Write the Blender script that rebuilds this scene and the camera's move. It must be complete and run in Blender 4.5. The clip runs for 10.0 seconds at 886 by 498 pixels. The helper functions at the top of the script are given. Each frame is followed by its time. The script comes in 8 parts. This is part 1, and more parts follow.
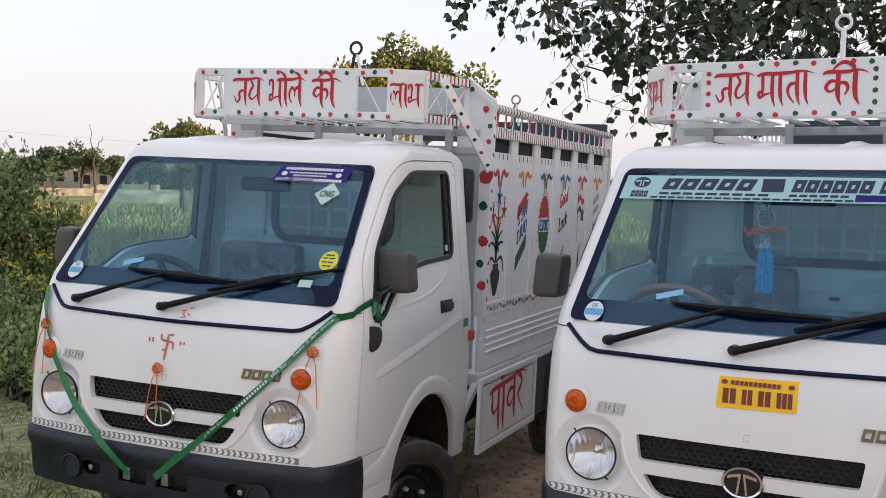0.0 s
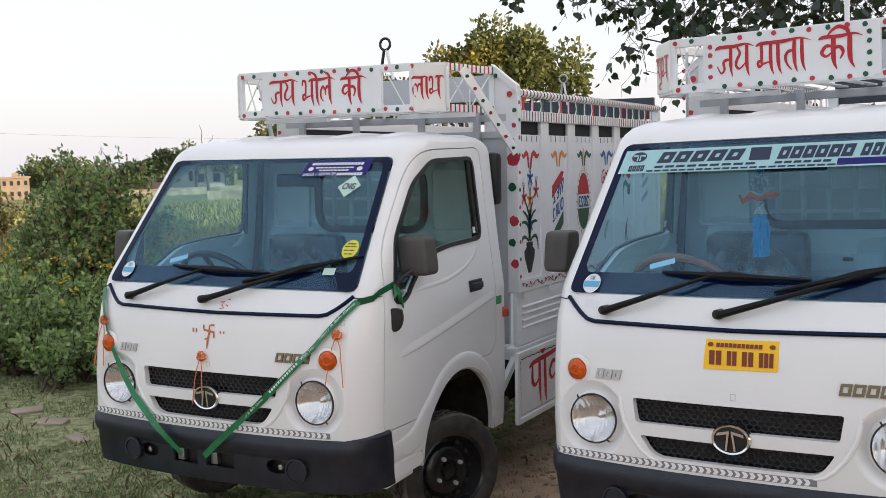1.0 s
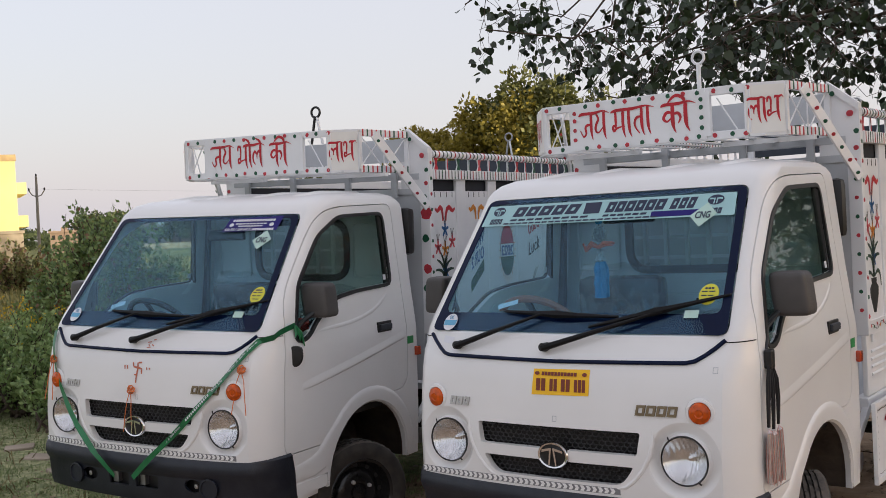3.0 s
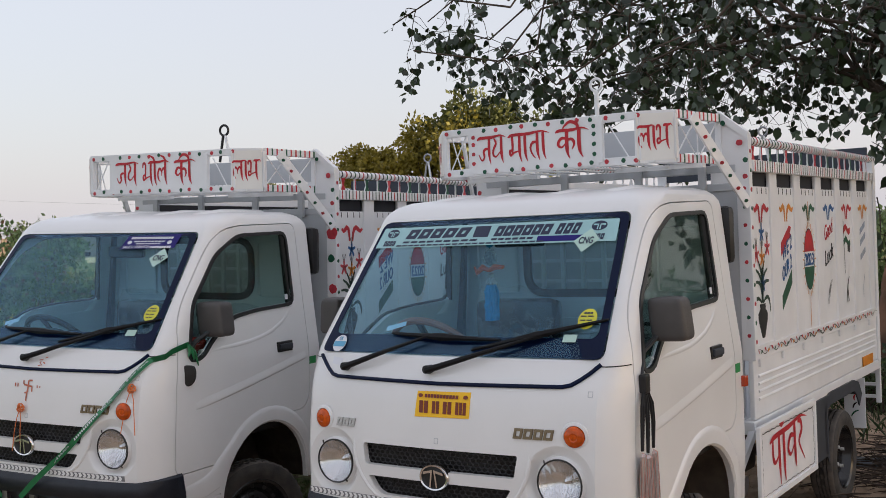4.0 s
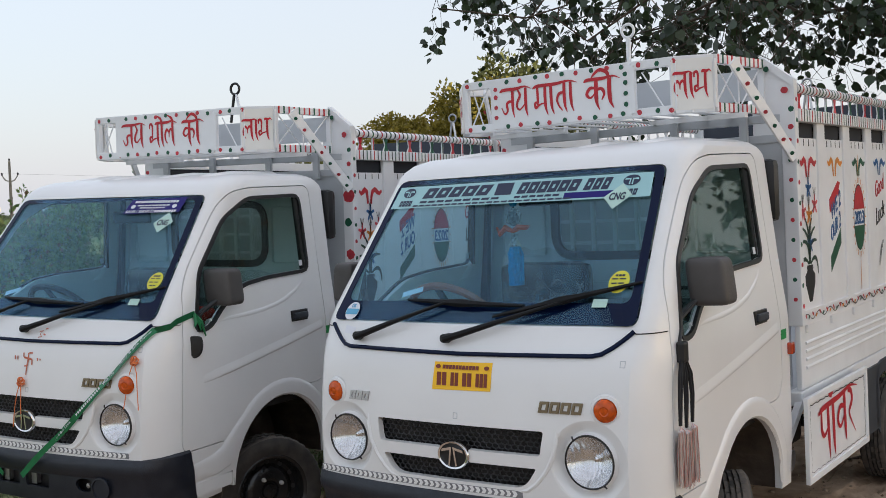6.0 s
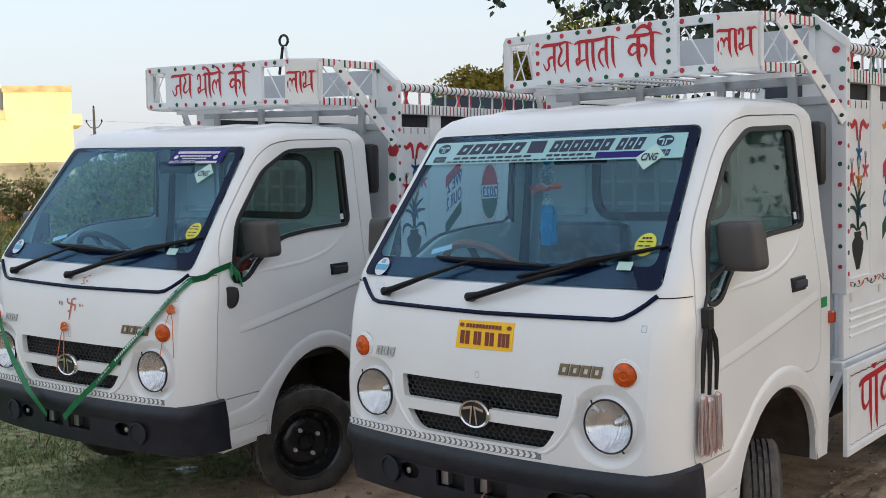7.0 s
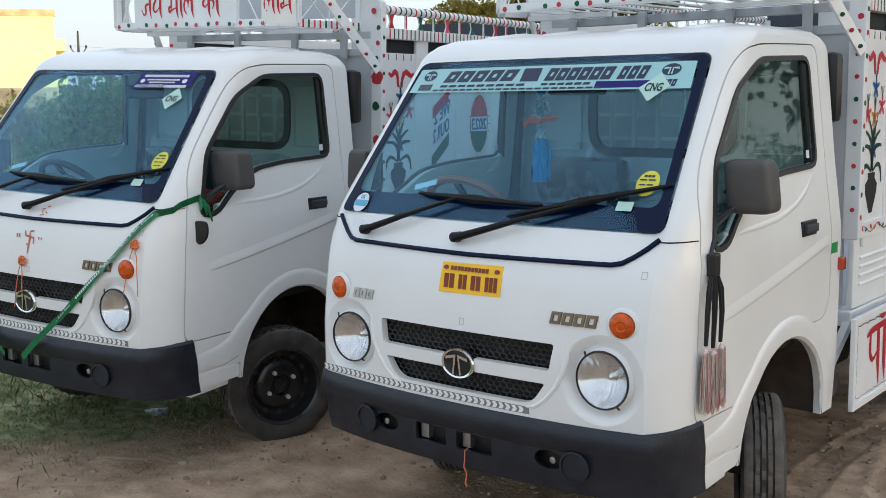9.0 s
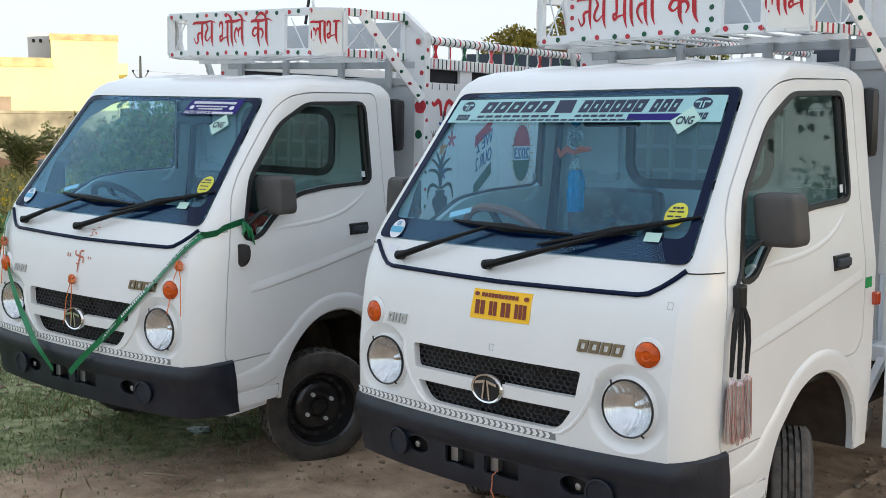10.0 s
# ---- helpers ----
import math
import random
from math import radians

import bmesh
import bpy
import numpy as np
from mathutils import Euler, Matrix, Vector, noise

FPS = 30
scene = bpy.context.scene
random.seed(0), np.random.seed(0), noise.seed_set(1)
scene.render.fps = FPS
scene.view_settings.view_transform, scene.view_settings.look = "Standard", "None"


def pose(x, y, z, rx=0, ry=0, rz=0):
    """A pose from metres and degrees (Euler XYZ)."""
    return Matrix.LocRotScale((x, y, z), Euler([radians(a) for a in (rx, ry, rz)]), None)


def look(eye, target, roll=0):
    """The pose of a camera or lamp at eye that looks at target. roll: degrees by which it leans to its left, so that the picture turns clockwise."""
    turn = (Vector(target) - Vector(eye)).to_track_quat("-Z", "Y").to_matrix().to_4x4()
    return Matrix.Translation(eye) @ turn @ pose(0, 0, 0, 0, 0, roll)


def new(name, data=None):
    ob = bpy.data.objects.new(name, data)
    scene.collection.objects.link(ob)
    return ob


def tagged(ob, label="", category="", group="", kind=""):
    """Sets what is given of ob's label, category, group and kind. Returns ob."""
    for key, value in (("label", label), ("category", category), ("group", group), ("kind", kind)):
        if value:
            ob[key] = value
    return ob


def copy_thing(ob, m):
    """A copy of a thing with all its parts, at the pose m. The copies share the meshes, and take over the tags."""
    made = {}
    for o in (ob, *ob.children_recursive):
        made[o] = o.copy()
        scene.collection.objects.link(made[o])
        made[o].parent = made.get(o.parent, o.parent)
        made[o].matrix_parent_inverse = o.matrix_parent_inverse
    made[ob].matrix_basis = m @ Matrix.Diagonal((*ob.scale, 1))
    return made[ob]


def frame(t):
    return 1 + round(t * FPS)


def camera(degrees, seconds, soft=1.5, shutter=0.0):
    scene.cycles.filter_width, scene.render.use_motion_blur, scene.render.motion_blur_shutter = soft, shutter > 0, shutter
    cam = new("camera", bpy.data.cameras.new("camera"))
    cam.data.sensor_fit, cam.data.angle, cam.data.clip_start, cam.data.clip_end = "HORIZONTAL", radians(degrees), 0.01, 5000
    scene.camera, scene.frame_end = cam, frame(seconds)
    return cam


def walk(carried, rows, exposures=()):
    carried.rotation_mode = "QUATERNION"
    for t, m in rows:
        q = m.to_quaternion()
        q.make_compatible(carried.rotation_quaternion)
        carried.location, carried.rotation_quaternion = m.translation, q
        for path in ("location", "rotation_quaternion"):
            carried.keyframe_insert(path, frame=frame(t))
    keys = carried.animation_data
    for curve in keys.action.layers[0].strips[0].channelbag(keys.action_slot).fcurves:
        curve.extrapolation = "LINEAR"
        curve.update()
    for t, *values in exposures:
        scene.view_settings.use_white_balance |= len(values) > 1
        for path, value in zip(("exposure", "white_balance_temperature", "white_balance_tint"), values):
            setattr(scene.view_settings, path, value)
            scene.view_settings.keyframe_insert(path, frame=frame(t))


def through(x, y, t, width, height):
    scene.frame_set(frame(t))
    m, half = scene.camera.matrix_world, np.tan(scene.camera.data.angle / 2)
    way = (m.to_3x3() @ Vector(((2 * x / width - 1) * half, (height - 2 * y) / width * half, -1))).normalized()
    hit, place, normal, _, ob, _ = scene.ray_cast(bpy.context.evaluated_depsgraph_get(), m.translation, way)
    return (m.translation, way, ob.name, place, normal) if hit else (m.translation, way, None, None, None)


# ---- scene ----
cam = camera(44.14, 10.0, 0.65)
PATH = [
    (0.0, pose(0.7689, -3.3900, 1.5975, 86.791, -1.126, 28.603)),
    (0.5, pose(0.9855, -3.4224, 1.5942, 84.863, 2.127, 34.971)),
    (1.0, pose(1.2274, -3.4018, 1.6211, 85.801, 2.443, 34.261)),
    (1.5, pose(1.5680, -3.3467, 1.6128, 87.360, 0.096, 38.842)),
    (2.0, pose(1.8147, -3.4314, 1.5998, 89.747, 2.255, 36.402)),
    (2.5, pose(2.0234, -3.5094, 1.6051, 88.075, 1.663, 38.155)),
    (2.7, pose(2.0796, -3.5255, 1.6133, 88.345, 3.272, 36.631)),
    (3.8, pose(2.3263, -3.4116, 1.6064, 88.639, 2.357, 36.397)),
    (4.0, pose(2.3630, -3.3889, 1.6170, 89.300, 2.267, 33.957)),
    (4.5, pose(2.4096, -3.3603, 1.6128, 88.806, 3.601, 30.855)),
    (5.0, pose(2.4054, -3.3258, 1.5971, 87.984, 3.250, 32.323)),
    (5.5, pose(2.3077, -3.2012, 1.5862, 87.464, 2.189, 33.813)),
    (6.0, pose(2.2207, -3.0777, 1.5719, 87.778, 2.911, 35.745)),
    (6.2, pose(2.2081, -3.0409, 1.5707, 87.178, 2.509, 38.014)),
    (7.3, pose(2.3918, -2.9303, 1.5760, 84.707, 1.949, 39.891)),
    (7.5, pose(2.4054, -2.9302, 1.5665, 83.615, 1.852, 39.725)),
    (8.0, pose(2.4099, -2.8631, 1.5620, 82.457, 1.519, 40.469)),
    (8.5, pose(2.3022, -2.7837, 1.5665, 82.850, 1.451, 37.495)),
    (9.0, pose(2.1546, -2.6946, 1.5575, 82.048, 0.805, 39.303)),
    (9.5, pose(2.1288, -2.6556, 1.5661, 82.750, 0.956, 40.063)),
    (10.0, pose(2.2545, -2.7063, 1.5655, 83.487, 0.068, 42.190)),
]
EXPOSURES = [(0.0, 0.75, 6300, 7), (0.5, 0.71, 6300, 6), (1.0, 0.82, 6250, 4), (1.5, 0.49, 6300, 7), (2.5, 0.42, 6350, 8), (4.5, 0.41, 6150, 5), (6.0, 0.55, 6000, 2), (7.5, 0.61, 5850, -1), (8.0, 0.63, 5800, -2), (9.0, 0.79, 5750, -3), (10.0, 0.85, 5800, -3)]
walk(cam, PATH, EXPOSURES)
# ---- end of path ----

# world, sun and exposure
SUN_AZ, SUN_EL = radians(74), radians(3.5)
world = bpy.data.worlds.new("world")
scene.world = world
world.use_nodes = True
wt = world.node_tree
sky = wt.nodes.new("ShaderNodeTexSky")
sky.sky_type = "NISHITA"
sky.sun_disc = False
sky.sun_elevation, sky.sun_rotation = SUN_EL, SUN_AZ
sky.air_density, sky.dust_density, sky.ozone_density = 1.0, 3.0, 2.0
haze = wt.nodes.new("ShaderNodeMix")
haze.data_type = "RGBA"
haze.inputs["Factor"].default_value = 0.38
haze.inputs["B"].default_value = (7.35, 6.75, 7.15, 1)
wt.links.new(sky.outputs[0], haze.inputs["A"])
wt.links.new(haze.outputs["Result"], wt.nodes["Background"].inputs[0])
wt.nodes["Background"].inputs[1].default_value = 0.18
sun = new("sun", bpy.data.lights.new("sun", "SUN"))
sun.data.energy, sun.data.angle, sun.data.color = 4.5, radians(0.6), (1.0, 0.84, 0.58)
sun.matrix_world = look((math.sin(SUN_AZ) * 50, math.cos(SUN_AZ) * 50, math.tan(SUN_EL) * 50), (0, 0, 0))

# ---- materials ----
def material(name, color, rough=0.5, metal=0.0, vary=0.12, scale=8.0, bump=0.0, bump_scale=60.0, color2=None, coat=0.0, spec=0.5, fine=0.0):
    """A surface with broad and fine variation of its base colour, and fine relief."""
    m = bpy.data.materials.new(name)
    m.use_nodes = True
    nt = m.node_tree
    b = nt.nodes["Principled BSDF"]
    b.inputs["Roughness"].default_value, b.inputs["Metallic"].default_value = rough, metal
    b.inputs["Coat Weight"].default_value = coat
    b.inputs["Coat Roughness"].default_value = 0.06
    b.inputs["Specular IOR Level"].default_value = spec
    tc = nt.nodes.new("ShaderNodeTexCoord")
    n1 = nt.nodes.new("ShaderNodeTexNoise")
    n1.inputs["Scale"].default_value, n1.inputs["Detail"].default_value = scale, 6.0
    nt.links.new(tc.outputs["Object"], n1.inputs["Vector"])
    ramp = nt.nodes.new("ShaderNodeValToRGB")
    c2 = color2 or tuple(c * (1 - vary) for c in color)
    ramp.color_ramp.elements[0].position, ramp.color_ramp.elements[1].position = 0.35, 0.68
    ramp.color_ramp.elements[0].color, ramp.color_ramp.elements[1].color = (*c2, 1), (*color, 1)
    nt.links.new(n1.outputs["Fac"], ramp.inputs["Fac"])
    out = ramp.outputs["Color"]
    n2 = nt.nodes.new("ShaderNodeTexNoise")
    n2.inputs["Scale"].default_value, n2.inputs["Detail"].default_value = bump_scale, 4.0
    nt.links.new(tc.outputs["Object"], n2.inputs["Vector"])
    if fine:
        mx = nt.nodes.new("ShaderNodeMix")
        mx.data_type, mx.blend_type = "RGBA", "MULTIPLY"
        mx.inputs["Factor"].default_value = fine
        nt.links.new(out, mx.inputs["A"])
        nt.links.new(n2.outputs["Fac"], mx.inputs["B"])
        out = mx.outputs["Result"]
    nt.links.new(out, b.inputs["Base Color"])
    if bump:
        bp = nt.nodes.new("ShaderNodeBump")
        bp.inputs["Strength"].default_value, bp.inputs["Distance"].default_value = bump, 0.01
        nt.links.new(n2.outputs["Fac"], bp.inputs["Height"])
        nt.links.new(bp.outputs["Normal"], b.inputs["Normal"])
    return m


def glass(name, tint, gloss=(1, 1, 1), reflect=0.022):
    """Thin pane: tinted, with a gloss that grows at grazing angles."""
    m = bpy.data.materials.new(name)
    m.use_nodes = True
    nt = m.node_tree
    nt.nodes.remove(nt.nodes["Principled BSDF"])
    tr = nt.nodes.new("ShaderNodeBsdfTransparent")
    tr.inputs[0].default_value = (*tint, 1)
    gl = nt.nodes.new("ShaderNodeBsdfGlossy")
    gl.inputs["Roughness"].default_value = 0.02
    gl.inputs[0].default_value = (*gloss, 1)
    lw = nt.nodes.new("ShaderNodeLayerWeight")
    lw.inputs["Blend"].default_value = 0.5
    pw = nt.nodes.new("ShaderNodeMath")
    pw.operation = "POWER"
    pw.inputs[1].default_value = 5.0
    sc = nt.nodes.new("ShaderNodeMath")
    sc.operation = "MULTIPLY_ADD"
    sc.inputs[1].default_value, sc.inputs[2].default_value = 0.9, reflect
    sc.use_clamp = True
    mix = nt.nodes.new("ShaderNodeMixShader")
    nt.links.new(lw.outputs["Facing"], pw.inputs[0])
    nt.links.new(pw.outputs[0], sc.inputs[0])
    nt.links.new(sc.outputs[0], mix.inputs[0])
    nt.links.new(tr.outputs[0], mix.inputs[1])
    nt.links.new(gl.outputs[0], mix.inputs[2])
    nt.links.new(mix.outputs[0], nt.nodes["Material Output"].inputs[0])
    return m


PAINT = material("white_car_paint", (0.84, 0.84, 0.83), 0.28, vary=0.05, scale=2.5, coat=0.4)
BODYW = material("white_enamel", (0.82, 0.83, 0.84), 0.42, vary=0.08, scale=5.0, bump=0.05, bump_scale=30)
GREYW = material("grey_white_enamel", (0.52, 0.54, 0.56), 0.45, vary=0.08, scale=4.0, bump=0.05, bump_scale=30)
# dark bumper plastic, the sky's blue reflection put into its base colour
BUMPER = material("sky_tinted_dark_plastic", (0.007, 0.012, 0.025), 0.42, vary=0.3, scale=13.0, bump=0.16, bump_scale=160, color2=(0.021, 0.026, 0.040), fine=0.6)
BLACK = material("black_plastic", (0.012, 0.012, 0.013), 0.4, vary=0.3, scale=20)
WIPERK = material("wiper_black", (0.006, 0.006, 0.007), 0.55, vary=0.3, scale=20, spec=0.25)
MIRRORP = material("mirror_housing_plastic", (0.075, 0.07, 0.068), 0.5, vary=0.15, scale=12, bump=0.1, bump_scale=600)
GRILLE = material("grille_plastic", (0.055, 0.055, 0.058), 0.4, vary=0.3, scale=30)
RUBBER = material("tyre_rubber", (0.026, 0.025, 0.024), 0.8, vary=0.4, scale=14, color2=(0.060, 0.053, 0.046), bump=0.2, bump_scale=120)
TREAD = material("dusty_tread", (0.075, 0.067, 0.060), 0.9, vary=0.4, scale=18, color2=(0.13, 0.112, 0.095), bump=0.2, bump_scale=150)
ZINC = material("zinc_nut", (0.70, 0.70, 0.68), 0.35, 0.3, vary=0.2, scale=40)
RIM = material("black_rim_paint", (0.018, 0.018, 0.019), 0.2, vary=0.3, scale=10)
DARK = material("dark_underside", (0.02, 0.019, 0.018), 0.8, vary=0.4, scale=8)
CERAMIC = material("glass_border", (0.006, 0.012, 0.040), 0.12, vary=0.1, scale=5, spec=0.12)
CHROME = material("chrome", (0.8, 0.8, 0.8), 0.1, 1.0, vary=0.05)
STEEL = material("bare_steel", (0.45, 0.45, 0.46), 0.35, 0.9, vary=0.3, scale=15)
REFLECT = material("headlight_reflector", (0.86, 0.87, 0.88), 0.19, 1.0, vary=0.15, scale=30)
AMBER = material("amber_lens", (0.74, 0.11, 0.004), 0.2, vary=0.5, scale=35, coat=0.3, spec=0.3)
AMBER2 = material("red_lens", (0.5, 0.05, 0.01), 0.15, vary=0.2, scale=40, coat=0.8)
CREAM = material("cab_lining", (0.80, 0.83, 0.84), 0.6, vary=0.08, scale=6)
DASH = material("dashboard_plastic", (0.060, 0.075, 0.095), 0.65, vary=0.2, scale=10)
SEAT = material("dark_seat_vinyl", (0.035, 0.042, 0.055), 0.25, vary=0.3, scale=8, bump=0.6, bump_scale=16, coat=0.6)
GLASS = glass("windscreen_glass", (0.75, 0.92, 0.99), (0.58, 0.80, 1.0), 0.043)
SIDEGLASS = glass("side_glass", (0.72, 0.80, 0.76), (0.75, 0.8, 0.8), 0.020)
CLEARGLASS = glass("clear_side_glass", (0.92, 0.95, 0.94))
CLEARWRAP = glass("clear_wrap", (0.80, 0.82, 0.84), (1, 1, 1), 0.10)
LENS = glass("lamp_glass", (0.97, 0.97, 0.97))
REDP = material("red_brush_paint", (0.52, 0.012, 0.026), 0.45, vary=0.25, scale=20)
RED2 = material("red_dot_paint", (0.55, 0.04, 0.06), 0.5, vary=0.3, scale=30)
GREENP = material("green_paint", (0.012, 0.10, 0.05), 0.45, vary=0.25, scale=20)
BLACKP = material("black_paint", (0.015, 0.015, 0.018), 0.45, vary=0.25, scale=20)
DARKGREENP = material("dark_green_paint", (0.010, 0.045, 0.026), 0.45, vary=0.3, scale=20)
BLUEP = material("blue_paint", (0.02, 0.12, 0.33), 0.45, vary=0.25, scale=20)
ORANGEP = material("orange_paint", (0.75, 0.27, 0.02), 0.45, vary=0.25, scale=20)
PINKP = material("pink_paint", (0.65, 0.08, 0.10), 0.45, vary=0.25, scale=20)
YELLOWP = material("plate_yellow", (1.0, 0.58, 0.008), 0.45, vary=0.05, scale=10)
PLATERED = material("plate_brown_ink", (0.20, 0.03, 0.01), 0.4, vary=0.1)
TEAL = material("pale_teal_film", (0.36, 0.60, 0.62), 0.3, vary=0.05, scale=10)
NAVY = material("navy_ink", (0.01, 0.02, 0.06), 0.35, vary=0.1)
INDIGO = material("indigo_sticker", (0.028, 0.022, 0.17), 0.6, vary=0.1, spec=0.15)
WHITEINK = material("white_ink", (0.75, 0.76, 0.80), 0.4, vary=0.05)
GOLDB = material("bronze_badge", (0.22, 0.17, 0.10), 0.35, 0.5, vary=0.2)
SILVERB = material("silver_badge", (0.55, 0.55, 0.55), 0.3, 0.6, vary=0.2)
YSTICK = material("yellow_sticker", (0.70, 0.66, 0.05), 0.4, vary=0.1)
MINT = material("mint_sticker", (0.50, 0.70, 0.62), 0.4, vary=0.05)
BLUEST = material("blue_sticker", (0.12, 0.40, 0.62), 0.4, vary=0.1)
GREENST = material("green_sticker", (0.03, 0.30, 0.08), 0.4, vary=0.1)
RIBBON = material("green_satin_ribbon", (0.02, 0.20, 0.07), 0.35, vary=0.25, scale=25)
ORANGER = material("orange_ribbon", (0.80, 0.22, 0.06), 0.35, vary=0.25, scale=60)
VERMIL = material("vermilion_powder", (0.62, 0.20, 0.12), 0.8, vary=0.3, scale=80)
TASSELB = material("blue_yarn", (0.04, 0.45, 0.85), 0.8, vary=0.4, scale=90, bump=0.6, bump_scale=200)
TASSELK = material("black_cord", (0.012, 0.012, 0.014), 0.8, vary=0.3, scale=50)
TINSEL = material("tinsel_strands", (0.62, 0.30, 0.26), 0.3, 0.4, vary=0.4, scale=60, color2=(0.42, 0.22, 0.20))
TINSELW = material("silver_tinsel_strands", (0.85, 0.80, 0.78), 0.25, 0.6, vary=0.2, scale=60)
MUD = material("muddy_liner", (0.21, 0.165, 0.13), 0.9, vary=0.5, scale=7, bump=0.6, bump_scale=40)
BROWNV = material("brown_steering_cover", (0.46, 0.17, 0.11), 0.5, vary=0.2, scale=20)
FENDER = material("dark_blue_grey_plastic", (0.035, 0.042, 0.055), 0.6, vary=0.25, scale=9)
DARKSHEET = material("dark_navy_sheet", (0.010, 0.012, 0.020), 0.7, vary=0.3, scale=4)
TARP = material("blue_grey_sheet", (0.045, 0.055, 0.075), 0.6, vary=0.3, scale=4)

# ---- helpers for meshes ----
def part(name, bm, mat, parent=None, label="", smooth=False):
    """Links a bmesh as one mesh object under a thing or a part."""
    me = bpy.data.meshes.new(name)
    bm.to_mesh(me)
    bm.free()
    for m in mat if isinstance(mat, (list, tuple)) else (mat,):
        me.materials.append(m)
    if smooth:
        me.shade_smooth()
        me.set_sharp_from_angle(angle=radians(32 if smooth is True else smooth))
    ob = new(name, me)
    ob.parent = parent
    if label:
        tagged(ob, label)
    return ob


def box(bm, x0, x1, y0, y1, z0, z1, bevel=0.0, m=None):
    vs = bmesh.ops.create_cube(bm, size=1.0)["verts"]
    for v in vs:
        v.co = Vector((x0 + (v.co.x + 0.5) * (x1 - x0), y0 + (v.co.y + 0.5) * (y1 - y0), z0 + (v.co.z + 0.5) * (z1 - z0)))
    if bevel:
        es = {e for v in vs for e in v.link_edges}
        r = bmesh.ops.bevel(bm, geom=list(es), offset=bevel, segments=2, affect="EDGES", profile=0.6)
        vs = list({v for f in r["faces"] for v in f.verts} | {v for v in vs if v.is_valid})
    if m is not None:
        bmesh.ops.transform(bm, matrix=m, verts=vs)
    return vs


def bx(*a, **k):
    bm = bmesh.new()
    box(bm, *a, **k)
    return bm


def beam(bm, p, q, w, h, bevel=0.0):
    """A bar of section w by h from p to q."""
    p, q = Vector(p), Vector(q)
    d = q - p
    m = Matrix.Translation((p + q) / 2) @ d.to_track_quat("Y", "Z").to_matrix().to_4x4()
    return box(bm, -w / 2, w / 2, -d.length / 2, d.length / 2, -h / 2, h / 2, bevel, m)


def rod(bm, p, q, r, seg=12, r2=None):
    p, q = Vector(p), Vector(q)
    d = q - p
    m = Matrix.Translation((p + q) / 2) @ d.to_track_quat("Z", "Y").to_matrix().to_4x4()
    return bmesh.ops.create_cone(bm, cap_ends=True, segments=seg, radius1=r, radius2=r if r2 is None else r2, depth=d.length, matrix=m)["verts"]


def tube(bm, pts, r, seg=8, taper=None):
    """A round tube along points."""
    pts = [Vector(p) for p in pts]
    rings = []
    d = (pts[1] - pts[0]).normalized()
    a = d.cross(Vector((0, 0, 1)) if abs(d.z) < 0.9 else Vector((1, 0, 0))).normalized()
    for i, p in enumerate(pts):
        d = (pts[min(i + 1, len(pts) - 1)] - pts[max(i - 1, 0)]).normalized()
        a = (a - d * a.dot(d)).normalized()
        b = d.cross(a).normalized()
        rr = r if taper is None else r * taper[i]
        rings.append([bm.verts.new(p + a * math.cos(k * math.tau / seg) * rr + b * math.sin(k * math.tau / seg) * rr) for k in range(seg)])
    for s, t in zip(rings, rings[1:]):
        for k in range(seg):
            bm.faces.new((s[k], s[(k + 1) % seg], t[(k + 1) % seg], t[k]))
    bm.faces.new(rings[0][::-1])
    bm.faces.new(rings[-1])


def torus(bm, R, r, m=Matrix(), n=28, k=8):
    rings = []
    for i in range(n):
        a = i * math.tau / n
        rings.append([bm.verts.new(m @ Vector(((R + r * math.cos(j * math.tau / k)) * math.cos(a), (R + r * math.cos(j * math.tau / k)) * math.sin(a), r * math.sin(j * math.tau / k)))) for j in range(k)])
    for i in range(n):
        s, t = rings[i], rings[(i + 1) % n]
        for j in range(k):
            bm.faces.new((s[j], t[j], t[(j + 1) % k], s[(j + 1) % k]))


def lathe(bm, prof, m=Matrix(), n=32):
    """Turns (radius, height) pairs round the local z axis."""
    rings = []
    for r, h in prof:
        rings.append([bm.verts.new(m @ Vector((r * math.cos(i * math.tau / n), r * math.sin(i * math.tau / n), h))) for i in range(n)])
    for s, t in zip(rings, rings[1:]):
        for i in range(n):
            bm.faces.new((s[i], s[(i + 1) % n], t[(i + 1) % n], t[i]))


def prism(pts, d0, d1, axis):
    """A solid: an outline in the plane across the axis, from d0 to d1 along it."""
    bm = bmesh.new()
    def at(p, d):
        return {"x": (d, p[0], p[1]), "y": (p[0], d, p[1]), "z": (p[0], p[1], d)}[axis]
    a = [bm.verts.new(at(p, d0)) for p in pts]
    b = [bm.verts.new(at(p, d1)) for p in pts]
    bm.faces.new(a)
    bm.faces.new(b[::-1])
    for i in range(len(pts)):
        j = (i + 1) % len(pts)
        bm.faces.new((a[j], a[i], b[i], b[j]))
    bmesh.ops.recalc_face_normals(bm, faces=bm.faces)
    return bm


def rounded(pts, r, n=5):
    """An outline with its corners rounded; r is one radius or one for each corner."""
    out = []
    k = len(pts)
    for i, p in enumerate(pts):
        p = Vector(p)
        a, b = Vector(pts[i - 1]) - p, Vector(pts[(i + 1) % k]) - p
        rr = r[i] if isinstance(r, (list, tuple)) else r
        rr = min(rr, a.length * 0.48, b.length * 0.48)
        s, e = p + a.normalized() * rr, p + b.normalized() * rr
        for j in range(n + 1):
            t = j / n
            out.append(tuple(s * (1 - t) ** 2 + p * 2 * t * (1 - t) + e * t * t))
    return out


